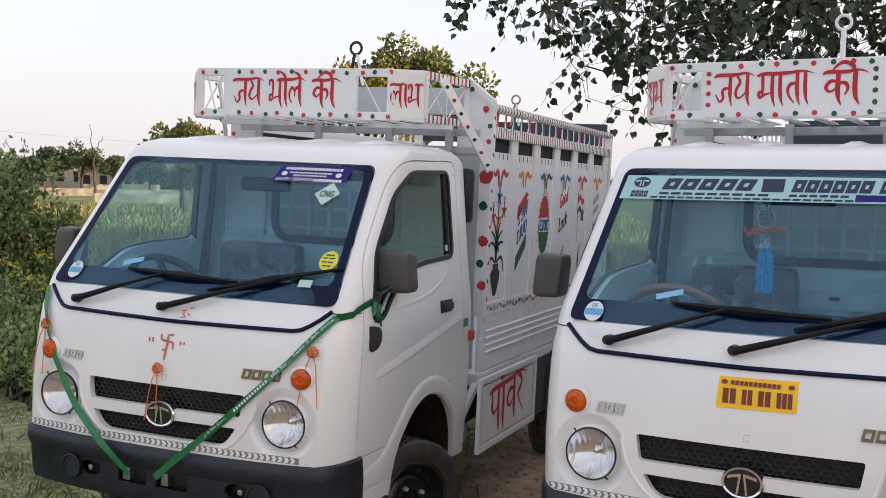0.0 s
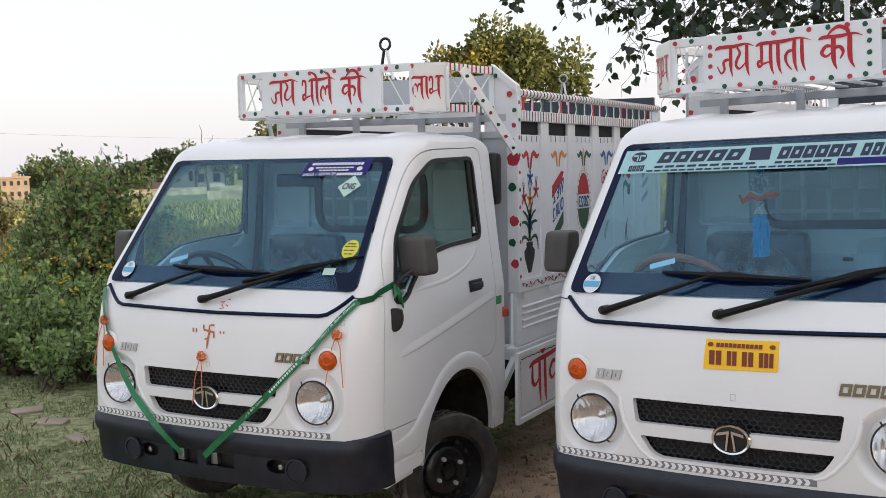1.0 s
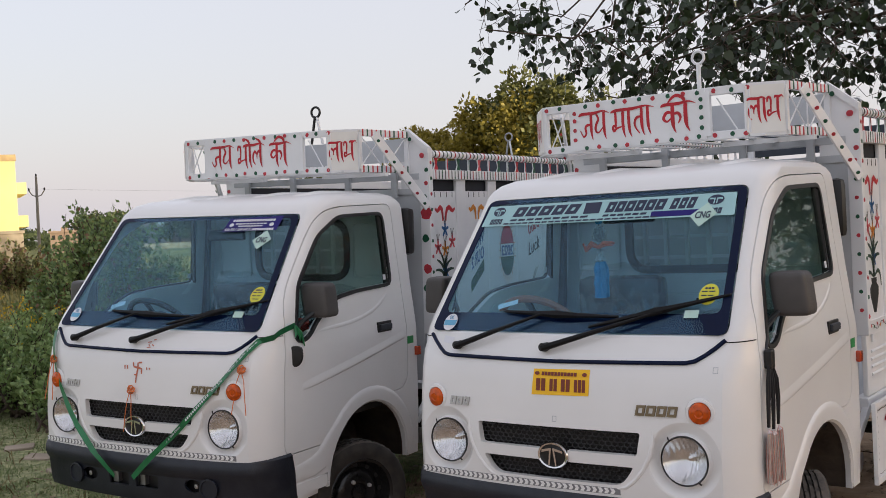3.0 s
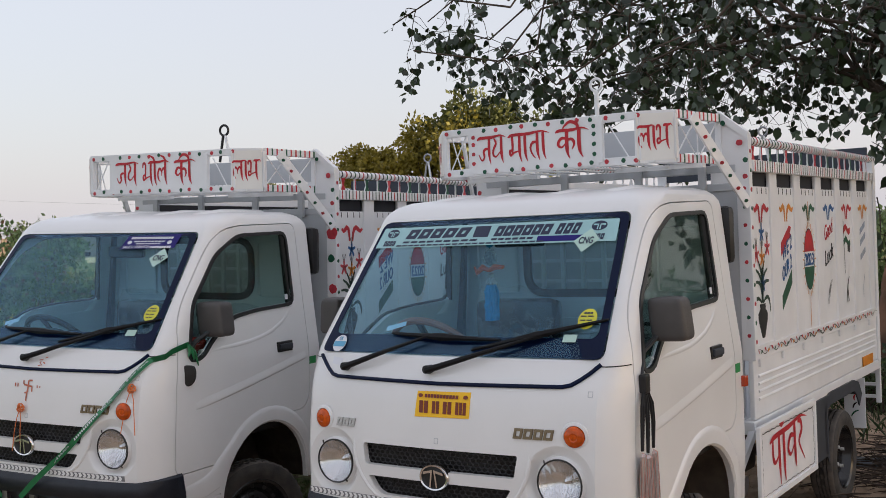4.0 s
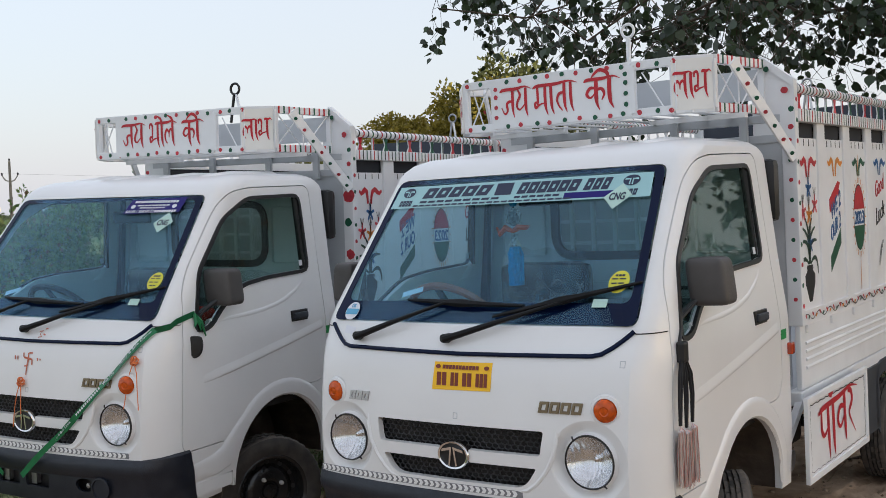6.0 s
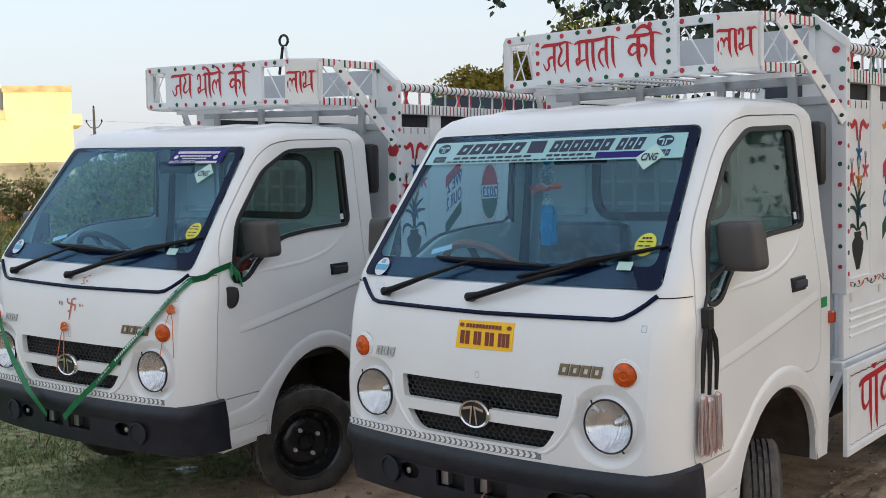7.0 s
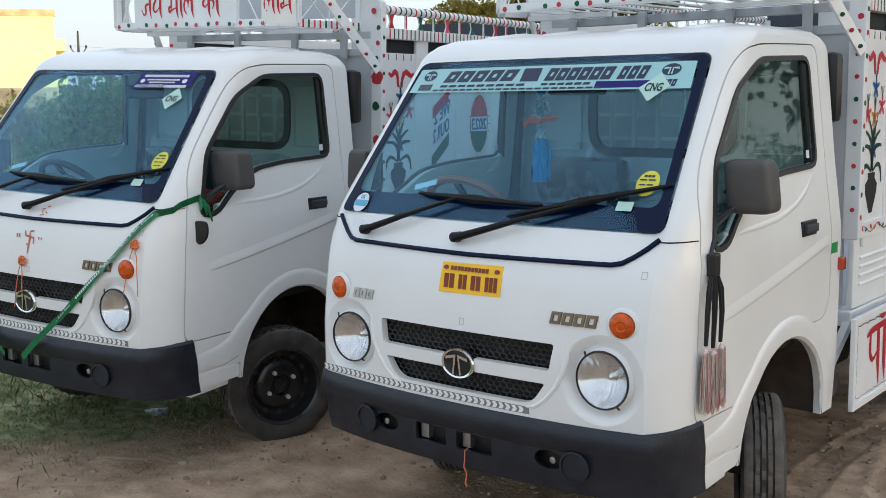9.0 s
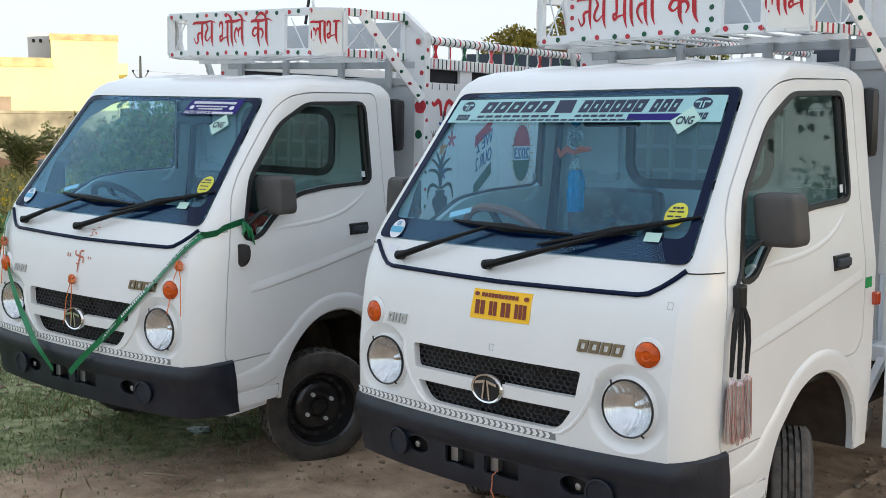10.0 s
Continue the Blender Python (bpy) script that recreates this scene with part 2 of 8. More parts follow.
def scaled(pts, d):
    """An outline moved inwards by d (outwards where d is negative)."""
    k = len(pts)
    area = sum(pts[i - 1][0] * pts[i][1] - pts[i][0] * pts[i - 1][1] for i in range(k))
    sg = 1 if area > 0 else -1
    out = []
    for i in range(k):
        p, a, b = Vector(pts[i]), Vector(pts[i - 1]), Vector(pts[(i + 1) % k])
        t = (b - a).normalized()
        out.append(tuple(p + Vector((-t.y, t.x)) * d * sg))
    return out


def cut(base, tools, op="DIFFERENCE"):
    """The bmesh base with solids cut away from it."""
    me = bpy.data.meshes.new("base")
    base.to_mesh(me)
    base.free()
    ob = new("base", me)
    extra = []
    for t in tools:
        tm = bpy.data.meshes.new("tool")
        t.to_mesh(tm)
        t.free()
        to = new("tool", tm)
        extra.append(to)
        md = ob.modifiers.new("cut", "BOOLEAN")
        md.operation, md.object, md.solver = op, to, "EXACT"
    out = bmesh.new()
    out.from_mesh(bpy.data.meshes.new_from_object(ob.evaluated_get(bpy.context.evaluated_depsgraph_get())))
    for o in (ob, *extra):
        bpy.data.objects.remove(o)
    return out


def lerp_table(table, z):
    for (a, u), (b, v) in zip(table, table[1:]):
        if z <= b:
            t = max(0.0, (z - a) / (b - a))
            return u + (v - u) * t
    return table[-1][1]


# ---- the cab's surface: x across, y from the nose backwards, z up ----
NOSE = [(0.34, 0.02), (0.60, 0.0), (0.75, 0.0), (0.90, 0.018), (1.00, 0.035), (1.06, 0.055), (1.10, 0.080), (1.157, 0.110), (1.30, 0.222), (1.68, 0.525), (1.70, 0.541), (1.725, 0.565), (1.75, 0.605), (1.77, 0.68), (1.785, 0.86)]
HALF = [(0.34, 0.722), (0.60, 0.735), (1.05, 0.737), (1.12, 0.728), (1.30, 0.704), (1.68, 0.664), (1.70, 0.662), (1.725, 0.657), (1.75, 0.646), (1.772, 0.622), (1.788, 0.565)]
CORNER = [(0.34, 0.085), (1.10, 0.085), (1.20, 0.06), (1.70, 0.055), (1.785, 0.10)]
BOW = 0.095
CAB_BACK = 1.37


def front_y(x, z):
    """The cab's front at (x, z)."""
    w, c, f = lerp_table(HALF, z), lerp_table(CORNER, z), lerp_table(NOSE, z)
    e = w - c
    if abs(x) <= e:
        return f + BOW * x * x
    s = min(1.0, (abs(x) - e) / c)
    return f + BOW * e * e + 1.9 * c * (1 - math.sqrt(max(0.0, 1 - s * s)))


def side_x(y, z):
    """The cab's right-hand side at (y, z)."""
    w, c, f = lerp_table(HALF, z), lerp_table(CORNER, z), lerp_table(NOSE, z)
    e = w - c
    y0 = f + BOW * e * e
    if y >= y0 + 1.9 * c:
        return w
    s = max(0.0, 1 - (y - y0) / (1.9 * c))
    return e + c * math.sqrt(max(0.0, 1 - s * s))


def cab_section(z, back):
    """Half of the cab's outline at a height, from the back of the side to the middle of the nose."""
    w, c, f = lerp_table(HALF, z), lerp_table(CORNER, z), lerp_table(NOSE, z)
    e = w - c
    y0 = f + BOW * e * e
    pts = [(w, back + (y0 + 1.9 * c - back) * i / 14) for i in range(15)]
    for i in range(1, 9):
        a = (1 - i / 8) * math.pi / 2
        k = 0.66 + 0.34 * min(1.0, max(0.0, (z - 1.03) / 0.10))
        pts.append((e + c * math.sin(a), y0 + 1.9 * c * (1 - math.cos(a)) ** k))
    pts += [(e * (1 - i / 10), f + BOW * (e * (1 - i / 10)) ** 2) for i in range(1, 11)]
    return pts


def cab_skin():
    """The cab's shell, 28 mm thick, open below and at the back."""
    bm = bmesh.new()
    zs = [0.36 + 0.04 * i for i in range(18)] + [1.07, 1.10, 1.13, 1.157] + [1.20 + 0.04 * i for i in range(12)] + [1.68, 1.70, 1.725, 1.75, 1.77, 1.785]
    rows = []
    for z in zs:
        back = CAB_BACK - max(0.0, z - 1.70) ** 2 * 14
        half = cab_section(z, back)
        full = half + [(-x, y) for x, y in half[-2::-1]]
        rows.append([bm.verts.new((x, y, z)) for x, y in full])
    for a, b in zip(rows, rows[1:]):
        for i in range(len(a) - 1):
            bm.faces.new((a[i], b[i], b[i + 1], a[i + 1]))
    top = rows[-1]
    n = len(top)
    prev = top
    for s, dz in ((0.66, 0.006), (0.33, 0.009)):
        ring = [bm.verts.new((v.co.x * s, 1.08 + (v.co.y - 1.08) * s, 1.785 + dz)) for v in top]
        for i in range(n - 1):
            bm.faces.new((prev[i], ring[i], ring[i + 1], prev[i + 1]))
        prev = ring
    bm.faces.new(prev)
    bmesh.ops.recalc_face_normals(bm, faces=bm.faces)
    if max(bm.faces, key=lambda f: f.calc_center_median().z).normal.z < 0:
        bmesh.ops.reverse_faces(bm, faces=bm.faces)
    inner = bmesh.ops.solidify(bm, geom=bm.faces[:], thickness=0.028)
    bmesh.ops.recalc_face_normals(bm, faces=bm.faces)
    return bm


def on_front(bm, off=0.0):
    """Lays a mesh drawn in (x, z), with its thickness along -y, on the cab's front."""
    for v in bm.verts:
        v.co.y += front_y(v.co.x, v.co.z) - off
    return bm


def flat(pts, thick=0.003):
    """A thin plate of an outline in (x, z), facing -y."""
    return prism(pts, -thick, 0.0, "y")


def lettering(text, height, shear=0.0, bold=0.0, width=None, thick=0.002, spacing=1.0):
    """Letters in (x, z) facing -y, their left foot at the origin."""
    cu = bpy.data.curves.new("letters", "FONT")
    cu.body, cu.size, cu.shear, cu.offset, cu.extrude, cu.resolution_u = text, 1.0, shear, bold, 0.001, 3
    cu.space_character = spacing
    ob = new("letters", cu)
    bm = bmesh.new()
    bm.from_mesh(bpy.data.meshes.new_from_object(ob.evaluated_get(bpy.context.evaluated_depsgraph_get())))
    bpy.data.objects.remove(ob)
    x0, x1 = min(v.co.x for v in bm.verts), max(v.co.x for v in bm.verts)
    z0, z1 = min(v.co.y for v in bm.verts), max(v.co.y for v in bm.verts)
    s = height / (z1 - z0)
    sx = s if width is None else width / (x1 - x0)
    for v in bm.verts:
        v.co = Vector(((v.co.x - x0) * sx, -thick if v.co.z > 0 else 0.0, (v.co.y - z0) * s))
    # strokes that overlap lie a hair above one another
    seen, level = set(), 0
    for v in bm.verts:
        if v in seen:
            continue
        heap = [v]
        seen.add(v)
        while heap:
            u = heap.pop()
            u.co.y -= 0.0004 * (level % 5)
            for e in u.link_edges:
                o = e.other_vert(u)
                if o not in seen:
                    seen.add(o)
                    heap.append(o)
        level += 1
    return bm


def moved(bm, x, z, turn=0.0):
    bmesh.ops.transform(bm, matrix=pose(x, 0, z, 0, -turn, 0), verts=bm.verts)
    return bm


def disc(x, z, r, n=20, thick=0.002, rz=None):
    return flat([(x + r * math.cos(i * math.tau / n), z + (rz or r) * math.sin(i * math.tau / n)) for i in range(n)], thick)


def joined(*bms):
    """Several meshes as one."""
    out = bmesh.new()
    for b in bms:
        me = bpy.data.meshes.new("piece")
        b.to_mesh(me)
        b.free()
        out.from_mesh(me)
        bpy.data.meshes.remove(me)
    return out


def thing(name, m=Matrix(), label="", category="", group="", kind=""):
    ob = new(name)
    ob.empty_display_size = 0.1
    ob.matrix_world = m
    return tagged(ob, label, category, group, kind)

# ---- the small trucks ----
WS = [(-0.652, 1.150), (0.652, 1.150), (0.598, 1.685), (-0.598, 1.685)]
WINDOW = [(0.30, 1.085), (0.40, 1.090), (0.50, 1.175), (0.66, 1.262), (0.85, 1.283), (1.178, 1.295), (1.168, 1.678), (0.76, 1.668), (0.570, 1.575), (0.372, 1.345)]
DOOR = [(0.195, 0.58), (0.215, 0.98), (0.238, 1.12), (0.264, 1.25), (0.320, 1.345), (0.404, 1.45), (0.507, 1.575), (0.567, 1.640), (0.650, 1.693), (0.78, 1.712), (1.255, 1.722), (1.268, 1.30), (1.270, 0.80), (1.225, 0.74), (1.14, 0.735), (0.86, 0.775), (0.66, 0.71), (0.53, 0.58)]
ARCH = [(0.545, 0.20), (0.545, 0.37)] + [(0.90 - 0.355 * math.cos(a * math.pi / 16), 0.37 + 0.345 * math.sin(a * math.pi / 16)) for a in range(1, 16)] + [(1.255, 0.37), (1.255, 0.20)]
SILL = [(0.10, 0.20), (0.528, 0.20), (0.528, 0.432), (0.10, 0.398)]
GR_UP = [(-0.354, 0.808), (0.354, 0.808), (0.340, 0.725), (-0.340, 0.725)]
GR_LOW = [(-0.326, 0.682), (0.326, 0.682), (0.278, 0.612), (-0.278, 0.612)]
HEAD = (0.514, 0.717)


def ring_plate(outer, inner, thick=0.004):
    """A flat frame between two outlines of as many points, in (x, z), facing -y."""
    bm = bmesh.new()
    n = len(outer)
    rows = [[bm.verts.new((p[0], d, p[1])) for p in o] for o, d in ((outer, 0), (outer, -thick), (inner, -thick), (inner, 0))]
    for a, b in zip(rows, rows[1:] + rows[:1]):
        for i in range(n):
            j = (i + 1) % n
            bm.faces.new((a[i], a[j], b[j], b[i]))
    bmesh.ops.recalc_face_normals(bm, faces=bm.faces)
    return bm


def on_cab_side(bm, sign=1, off=0.0):
    """Takes a mesh drawn in (x = along the truck, z) facing -y and lays it on a side of the cab."""
    for v in bm.verts:
        y, z, d = v.co.x, v.co.z, -v.co.y
        v.co = Vector((sign * (side_x(y, z) + d + off), y, z))
    if sign < 0:
        bmesh.ops.reverse_faces(bm, faces=bm.faces)
    return bm


def grid_plate(outline, step=0.04, thick=0.004):
    """A plate of an outline in (x, z) facing -y, cut into a grid so that it can follow a curve."""
    xs, zs = [p[0] for p in outline], [p[1] for p in outline]
    base = prism(outline, -thick, 0.0, "y")
    for axis, lo, hi in (("x", min(xs), max(xs)), ("z", min(zs), max(zs))):
        k = int((hi - lo) / step)
        for i in range(1, k + 1):
            c = lo + (hi - lo) * i / (k + 1)
            co, no = ((c, 0, 0), (1, 0, 0)) if axis == "x" else ((0, 0, c), (0, 0, 1))
            bmesh.ops.bisect_plane(base, geom=base.verts[:] + base.edges[:] + base.faces[:], plane_co=co, plane_no=no)
    return base


def pressing(path, profile, sign, grow, reach=()):
    """A raised band along a path in (along, up) on a side of the cab: profile gives (offset to the left, height), reach widens its right side."""
    bm = bmesh.new()
    rows = []
    n = len(path)
    for i, p in enumerate(path):
        d = (Vector(path[min(i + 1, n - 1)]) - Vector(path[max(i - 1, 0)])).normalized()
        nrm = Vector((-d.y, d.x))
        row = []
        for o, h in profile:
            q = Vector(p) + nrm * (o * reach[i] if o < 0 and i < len(reach) else o)
            row.append(bm.verts.new((sign * (side_x(q.x, q.y) + (h * grow[i] if h > 0 else h)), q.x, q.y)))
        rows.append(row)
    for a, b in zip(rows, rows[1:]):
        for k in range(len(profile) - 1):
            bm.faces.new((a[k], a[k + 1], b[k + 1], b[k]))
    bmesh.ops.recalc_face_normals(bm, faces=bm.faces)
    return bm


def cut_cab():
    skin = cab_skin()
    ws = rounded(WS, 0.035)
    win = rounded(WINDOW, 0.05, 3)
    tools = [prism(ws, -0.3, 0.75, "y"), bx(-0.62, 0.62, -0.2, 0.16, 0.2, 0.563), bx(-0.8, 0.8, -0.25, 0.203, 0.15, 0.466)]
    for s in (1, -1):
        tools += [prism(win, s * 0.3, s * 1.0, "x"), prism(ARCH, s * 0.3, s * 1.0, "x"), prism(SILL, s * 0.3, s * 1.0, "x")]
        tools.append(prism([(s * HEAD[0] + 0.137 * math.cos(i * math.tau / 36), HEAD[1] + 0.137 * math.sin(i * math.tau / 36)) for i in range(36)], -0.2, 0.2, "y"))
    tools += [prism(rounded(GR_UP, 0.012), -0.2, 0.2, "y"), prism(rounded(GR_LOW, [0.01, 0.01, 0.06, 0.06]), -0.2, 0.2, "y")]
    skin = cut(skin, tools)
    copy = skin.copy()
    door = rounded(DOOR, 0.05, 4)
    gap = scaled(door, -0.0045)
    shell = cut(skin, [prism(gap, s * 0.3, s * 1.0, "x") for s in (1, -1)])
    doors = [cut(copy.copy(), [prism(door, s * 0.3, s * 1.0, "x")], "INTERSECT") for s in (1, -1)]
    copy.free()
    return shell, doors


def make_wheel(name, parent, x, y, side, steer=0.0, r=0.268, width=0.145):
    """A tyre with tread grooves on a black pressed rim, its outer face towards side."""
    m = pose(x, y, r - 0.012, 0, 0, steer) @ pose(0, 0, 0, 0, 90 * side, 0)
    wheel = new(name)
    wheel.parent = parent
    wheel.matrix_local = m
    h = width / 2
    bm = bmesh.new()
    n = 120
    prof = [(0.172, -h * 0.8), (0.186, -h * 0.95), (0.218, -h), (0.248, -h * 0.97), (r - 0.008, -h * 0.86), (r, -h * 0.74)]
    for g in (-0.42, -0.14, 0.14, 0.42):
        prof += [(r, h * (g - 0.045)), (r - 0.011, h * (g - 0.04)), (r - 0.011, h * (g + 0.04)), (r, h * (g + 0.045))]
    prof += [(r, h * 0.74), (r - 0.008, h * 0.86), (0.248, h * 0.97), (0.236, h * 0.985), (0.232, h * 1.01), (0.218, h), (0.186, h * 0.95), (0.172, h * 0.8)]
    lathe(bm, prof, n=n)
    bm.verts.ensure_lookup_table()
    for i in range(n):
        for j, (rr, z) in enumerate(prof):
            v = bm.verts[j * n + i]
            if rr > r - 0.004:
                k = 0.976 if abs(z) > h * 0.45 and i % 3 == 0 else (0.966 if abs(z) < h * 0.45 and (i + int(z * 400)) % 5 == 0 else 1.0)
                v.co.x *= k
                v.co.y *= k
    for f in bm.faces:
        if min(math.hypot(v.co.x, v.co.y) for v in f.verts) > r * 0.966:
            f.material_index = 1
    part("tyre", bm, (RUBBER, TREAD), wheel, "dusty black rubber tyre", True)
    bm = bmesh.new()
    lathe(bm, [(0.176, -h * 0.8), (0.174, h * 0.75), (0.183, h * 0.88), (0.178, h * 0.93), (0.166, h * 0.82), (0.157, h * 0.25), (0.146, h * 0.02), (0.128, h * 0.0), (0.116, h * 0.22), (0.100, h * 0.36), (0.085, h * 0.40), (0.050, h * 0.36), (0.044, h * 0.22), (0.038, h * 0.22), (0.034, h * 0.42), (0.0, h * 0.44)], n=40)
    rim = part("rim", bm, RIM, wheel, "black pressed steel rim", True)
    for i in range(4):
        bm = bmesh.new()
        a = i * math.tau / 4 + 0.5
        rod(bm, (0.068 * math.cos(a), 0.068 * math.sin(a), h * 0.36), (0.068 * math.cos(a), 0.068 * math.sin(a), h * 0.62), 0.0105, 6, 0.009)
        part("wheel_nut", bm, ZINC, rim, "bright zinc wheel nut")
    for i in range(12):
        a = i * math.tau / 12
        bm = bmesh.new()
        lathe(bm, [(0.0, 0.0), (0.012, 0.0), (0.012, 0.002)], pose(0.137 * math.cos(a), 0.137 * math.sin(a), h * 0.022), 10)
        part("rim_hole", bm, DARK, rim)
    return wheel


def cab(truck):
    shell, doors = cut_cab()
    part("cab_shell", shell, PAINT, truck, "white painted pressed-steel cab", 22)
    ws, win = rounded(WS, 0.035), rounded(WINDOW, 0.05, 3)
    # windscreen
    pane = part("windscreen", on_front(grid_plate(scaled(ws, 0.004), 0.06, 0.004), 0.002), GLASS, truck, "blue-green tinted windscreen", True)
    pane.visible_shadow = False
    inner = [(-0.612, 1.222), (0.612, 1.222), (0.566, 1.665), (-0.566, 1.665)]
    part("black_border", on_front(ring_plate(scaled(ws, 0.003), rounded(inner, 0.035), 0.003), 0.008), CERAMIC, pane, "dark blue-black glass border")
    for s, d in zip((1, -1), doors):
        door = part("door", d, PAINT, truck, "white painted cab door", True)
        g = part("window_pane", on_cab_side(grid_plate(scaled(win, 0.012), 0.06, 0.004), s, -0.018), SIDEGLASS if s > 0 else CLEARGLASS, door, "green-tinted side window glass" if s > 0 else "clear side window glass", True)
        g.visible_shadow = False
        part("window_seal", on_cab_side(ring_plate(scaled(win, -0.006), scaled(win, 0.011), 0.012), s, -0.006), BLACK, door, "black rubber seal")
        bm = bmesh.new()
        beam(bm, (s * 0.680, 1.166, 1.295), (s * 0.650, 1.152, 1.665), 0.014, 0.026)
        part("window_channel", bm, BLACK, door, "black rubber glass channel")
        h = part("door_handle", bx(s * 0.735 - 0.012, s * 0.735 + 0.016, 1.000, 1.112, 1.066, 1.098, 0.008), FENDER, door, "black plastic pull handle")
        part("handle_recess", bx(s * 0.735 - 0.01, s * 0.735 + 0.004, 0.990, 1.120, 1.056, 1.110, 0.004), BLACK, h)
        # pressed step across the door: leans out downwards, then falls back sharply
        n = 16
        path = [(0.345 + 0.895 * i / n, 0.862 + 0.143 * (i / n) ** 1.15) for i in range(n + 1)]
        grow = [min(1.0, (i + 0.15) / 2.0) for i in range(n + 1)]
        part("door_crease", pressing(path, ((0.046, -0.0015), (0.026, 0.0022), (0.010, 0.0050), (0.002, 0.0054), (-0.003, 0.0036), (-0.007, -0.0015)), s, grow), PAINT, door, "", True)
        # soft ridge sweeping up below the window
        bm = bmesh.new()
        ridge = [(0.42, 1.112), (0.546, 1.122), (0.67, 1.127), (0.783, 1.135), (0.88, 1.150), (0.969, 1.171), (1.05, 1.204), (1.103, 1.235), (1.146, 1.279)]
        tube(bm, [(s * (side_x(y, z) - 0.0212), y, z) for y, z in ridge], 0.024, 12, [0.88, 0.95, 1, 1, 1, 1, 1, 0.97, 0.88])
        part("door_ridge", bm, PAINT, door, "", True)
        part("paper_label", on_cab_side(moved(flat([(0, 0), (0.026, 0), (0.026, 0.028), (0, 0.028)], 0.001), 1.125, 1.322), s, -0.012), WHITEINK, door, "small white label on the glass")
        # flared edge of the wheel arch, running forward into a line along the sill
        path = [(0.255, 0.506), (0.33, 0.514), (0.40, 0.526), (0.455, 0.548), (0.500, 0.590)]
        path += [(0.90 - 0.425 * math.cos(a * math.pi / 20), 0.372 + 0.410 * math.sin(a * math.pi / 20)) for a in range(5, 19)] + [(1.322, 0.40)]
        grow = [0.25, 0.55, 0.8, 0.95] + [1.0] * 15 + [0.7]
        part("arch_lip", pressing(path, ((0.014, -0.002), (0.006, 0.0022), (-0.003, 0.0066), (-0.014, 0.0082), (-0.040, 0.0076), (-0.062, 0.0070), (-0.072, -0.004)), s, grow, (1.12, 1.18, 1.36, 1.55, 1.18)), PAINT, truck, "", True)
        bm = bmesh.new()
        rows = []
        for x in (0.40, 0.725):
            rows.append([bm.verts.new((s * x, 0.90 - 0.365 * math.cos(a * math.pi / 16), 0.36 + 0.36 * math.sin(a * math.pi / 16))) for a in range(17)])
        for i in range(16):
            bm.faces.new((rows[0][i], rows[0][i + 1], rows[1][i + 1], rows[1][i]))
        bm.faces.new(rows[0])
        bmesh.ops.solidify(bm, geom=bm.faces[:], thickness=-0.008)
        part("wheel_arch_liner", bm, MUD, truck, "dark muddy wheel-arch liner")
        a, b = sorted((s * 0.690, s * 0.729))
        sill = part("sill_panel", prism(rounded([(0.235, 0.427), (0.520, 0.427), (0.520, 0.372), (0.235, 0.364)], [0.004, 0.006, 0.035, 0.004], 5), a, b, "x"), PAINT, truck, "white lower sill panel")
        a, b = sorted((s * 0.685, s * 0.712))
        part("sill_lip", prism([(0.245, 0.367), (0.47, 0.374), (0.462, 0.345), (0.245, 0.335)], a, b, "x"), PAINT, sill)
        # corner lamp behind the door and its little sticker
        part("side_repeater", bx(s * 0.735 - 0.004, s * 0.735 + 0.022, 1.345, 1.385, 0.895, 0.945, 0.008), AMBER2, truck, "amber side repeater lamp")
        part("green_tag", bx(s * 0.735 - 0.001, s * 0.735 + 0.003, 1.275, 1.335, 0.965, 1.005), GREENST, truck, "small green sticker")
    # headlamps, indicators
    for s in (1, -1):
        x, z = s * HEAD[0], HEAD[1]
        y = front_y(HEAD[0], z)
        m = pose(x, y, z, 90, 0, 0)
        lamp = new("headlamp")
        lamp.parent = truck
        bm = bmesh.new()
        lathe(bm, [(0.138, -0.022), (0.137, 0.000), (0.130, -0.002), (0.104, -0.028), (0.097, -0.028), (0.0895, -0.014), (0.086, -0.06)], m, 40)
        for v in bm.verts:
            r = math.hypot(v.co.x - x, v.co.z - z)
            if r > 0.12:
                v.co.y += front_y(v.co.x, v.co.z) - y
        part("bowl", bm, PAINT, lamp, "white recessed lamp surround", True)
        bm = bmesh.new()
        lathe(bm, [(0.0885, -0.016), (0.0905, -0.009), (0.0880, -0.003), (0.0840, -0.008)], m, 48)
        for a in (2.2, -0.9):
            rod(bm, (x + 0.088 * math.cos(a), y, z + 0.088 * math.sin(a)), (x + 0.100 * math.cos(a), y + 0.006, z + 0.100 * math.sin(a)), 0.003, 6)
        part("bezel", bm, BLACK, lamp, "black rubber ring", True)
        bm = bmesh.new()
        lathe(bm, [(0.0850 * (1 - i / 16), -0.010 - 0.060 * (1 - (1 - i / 16) ** 2)) for i in range(17)], m, 96)
        for v in bm.verts:
            d = math.hypot(v.co.x - x, v.co.z - z)
            if d < 0.083:
                v.co.y += 0.0011 * math.cos((v.co.x - x) * math.tau / 0.016) * (1 if abs(v.co.z - z) < 0.07 else 0.4) * min(1, d / 0.03)
        part("reflector", bm, REFLECT, lamp, "bright reflector", True)
        bm = bmesh.new()
        lathe(bm, [(0.011, -0.078), (0.009, -0.058), (0.0, -0.054)], m, 16)
        part("bulb_shield", bm, CHROME, lamp, "", True)
        bm = bmesh.new()
        lathe(bm, [(0.0862, -0.006), (0.070, 0.003), (0.04, 0.010), (0.0, 0.012)], m, 40)
        ln = part("lens", bm, LENS, lamp, "ribbed clear lamp glass", True)
        ln.visible_shadow = False
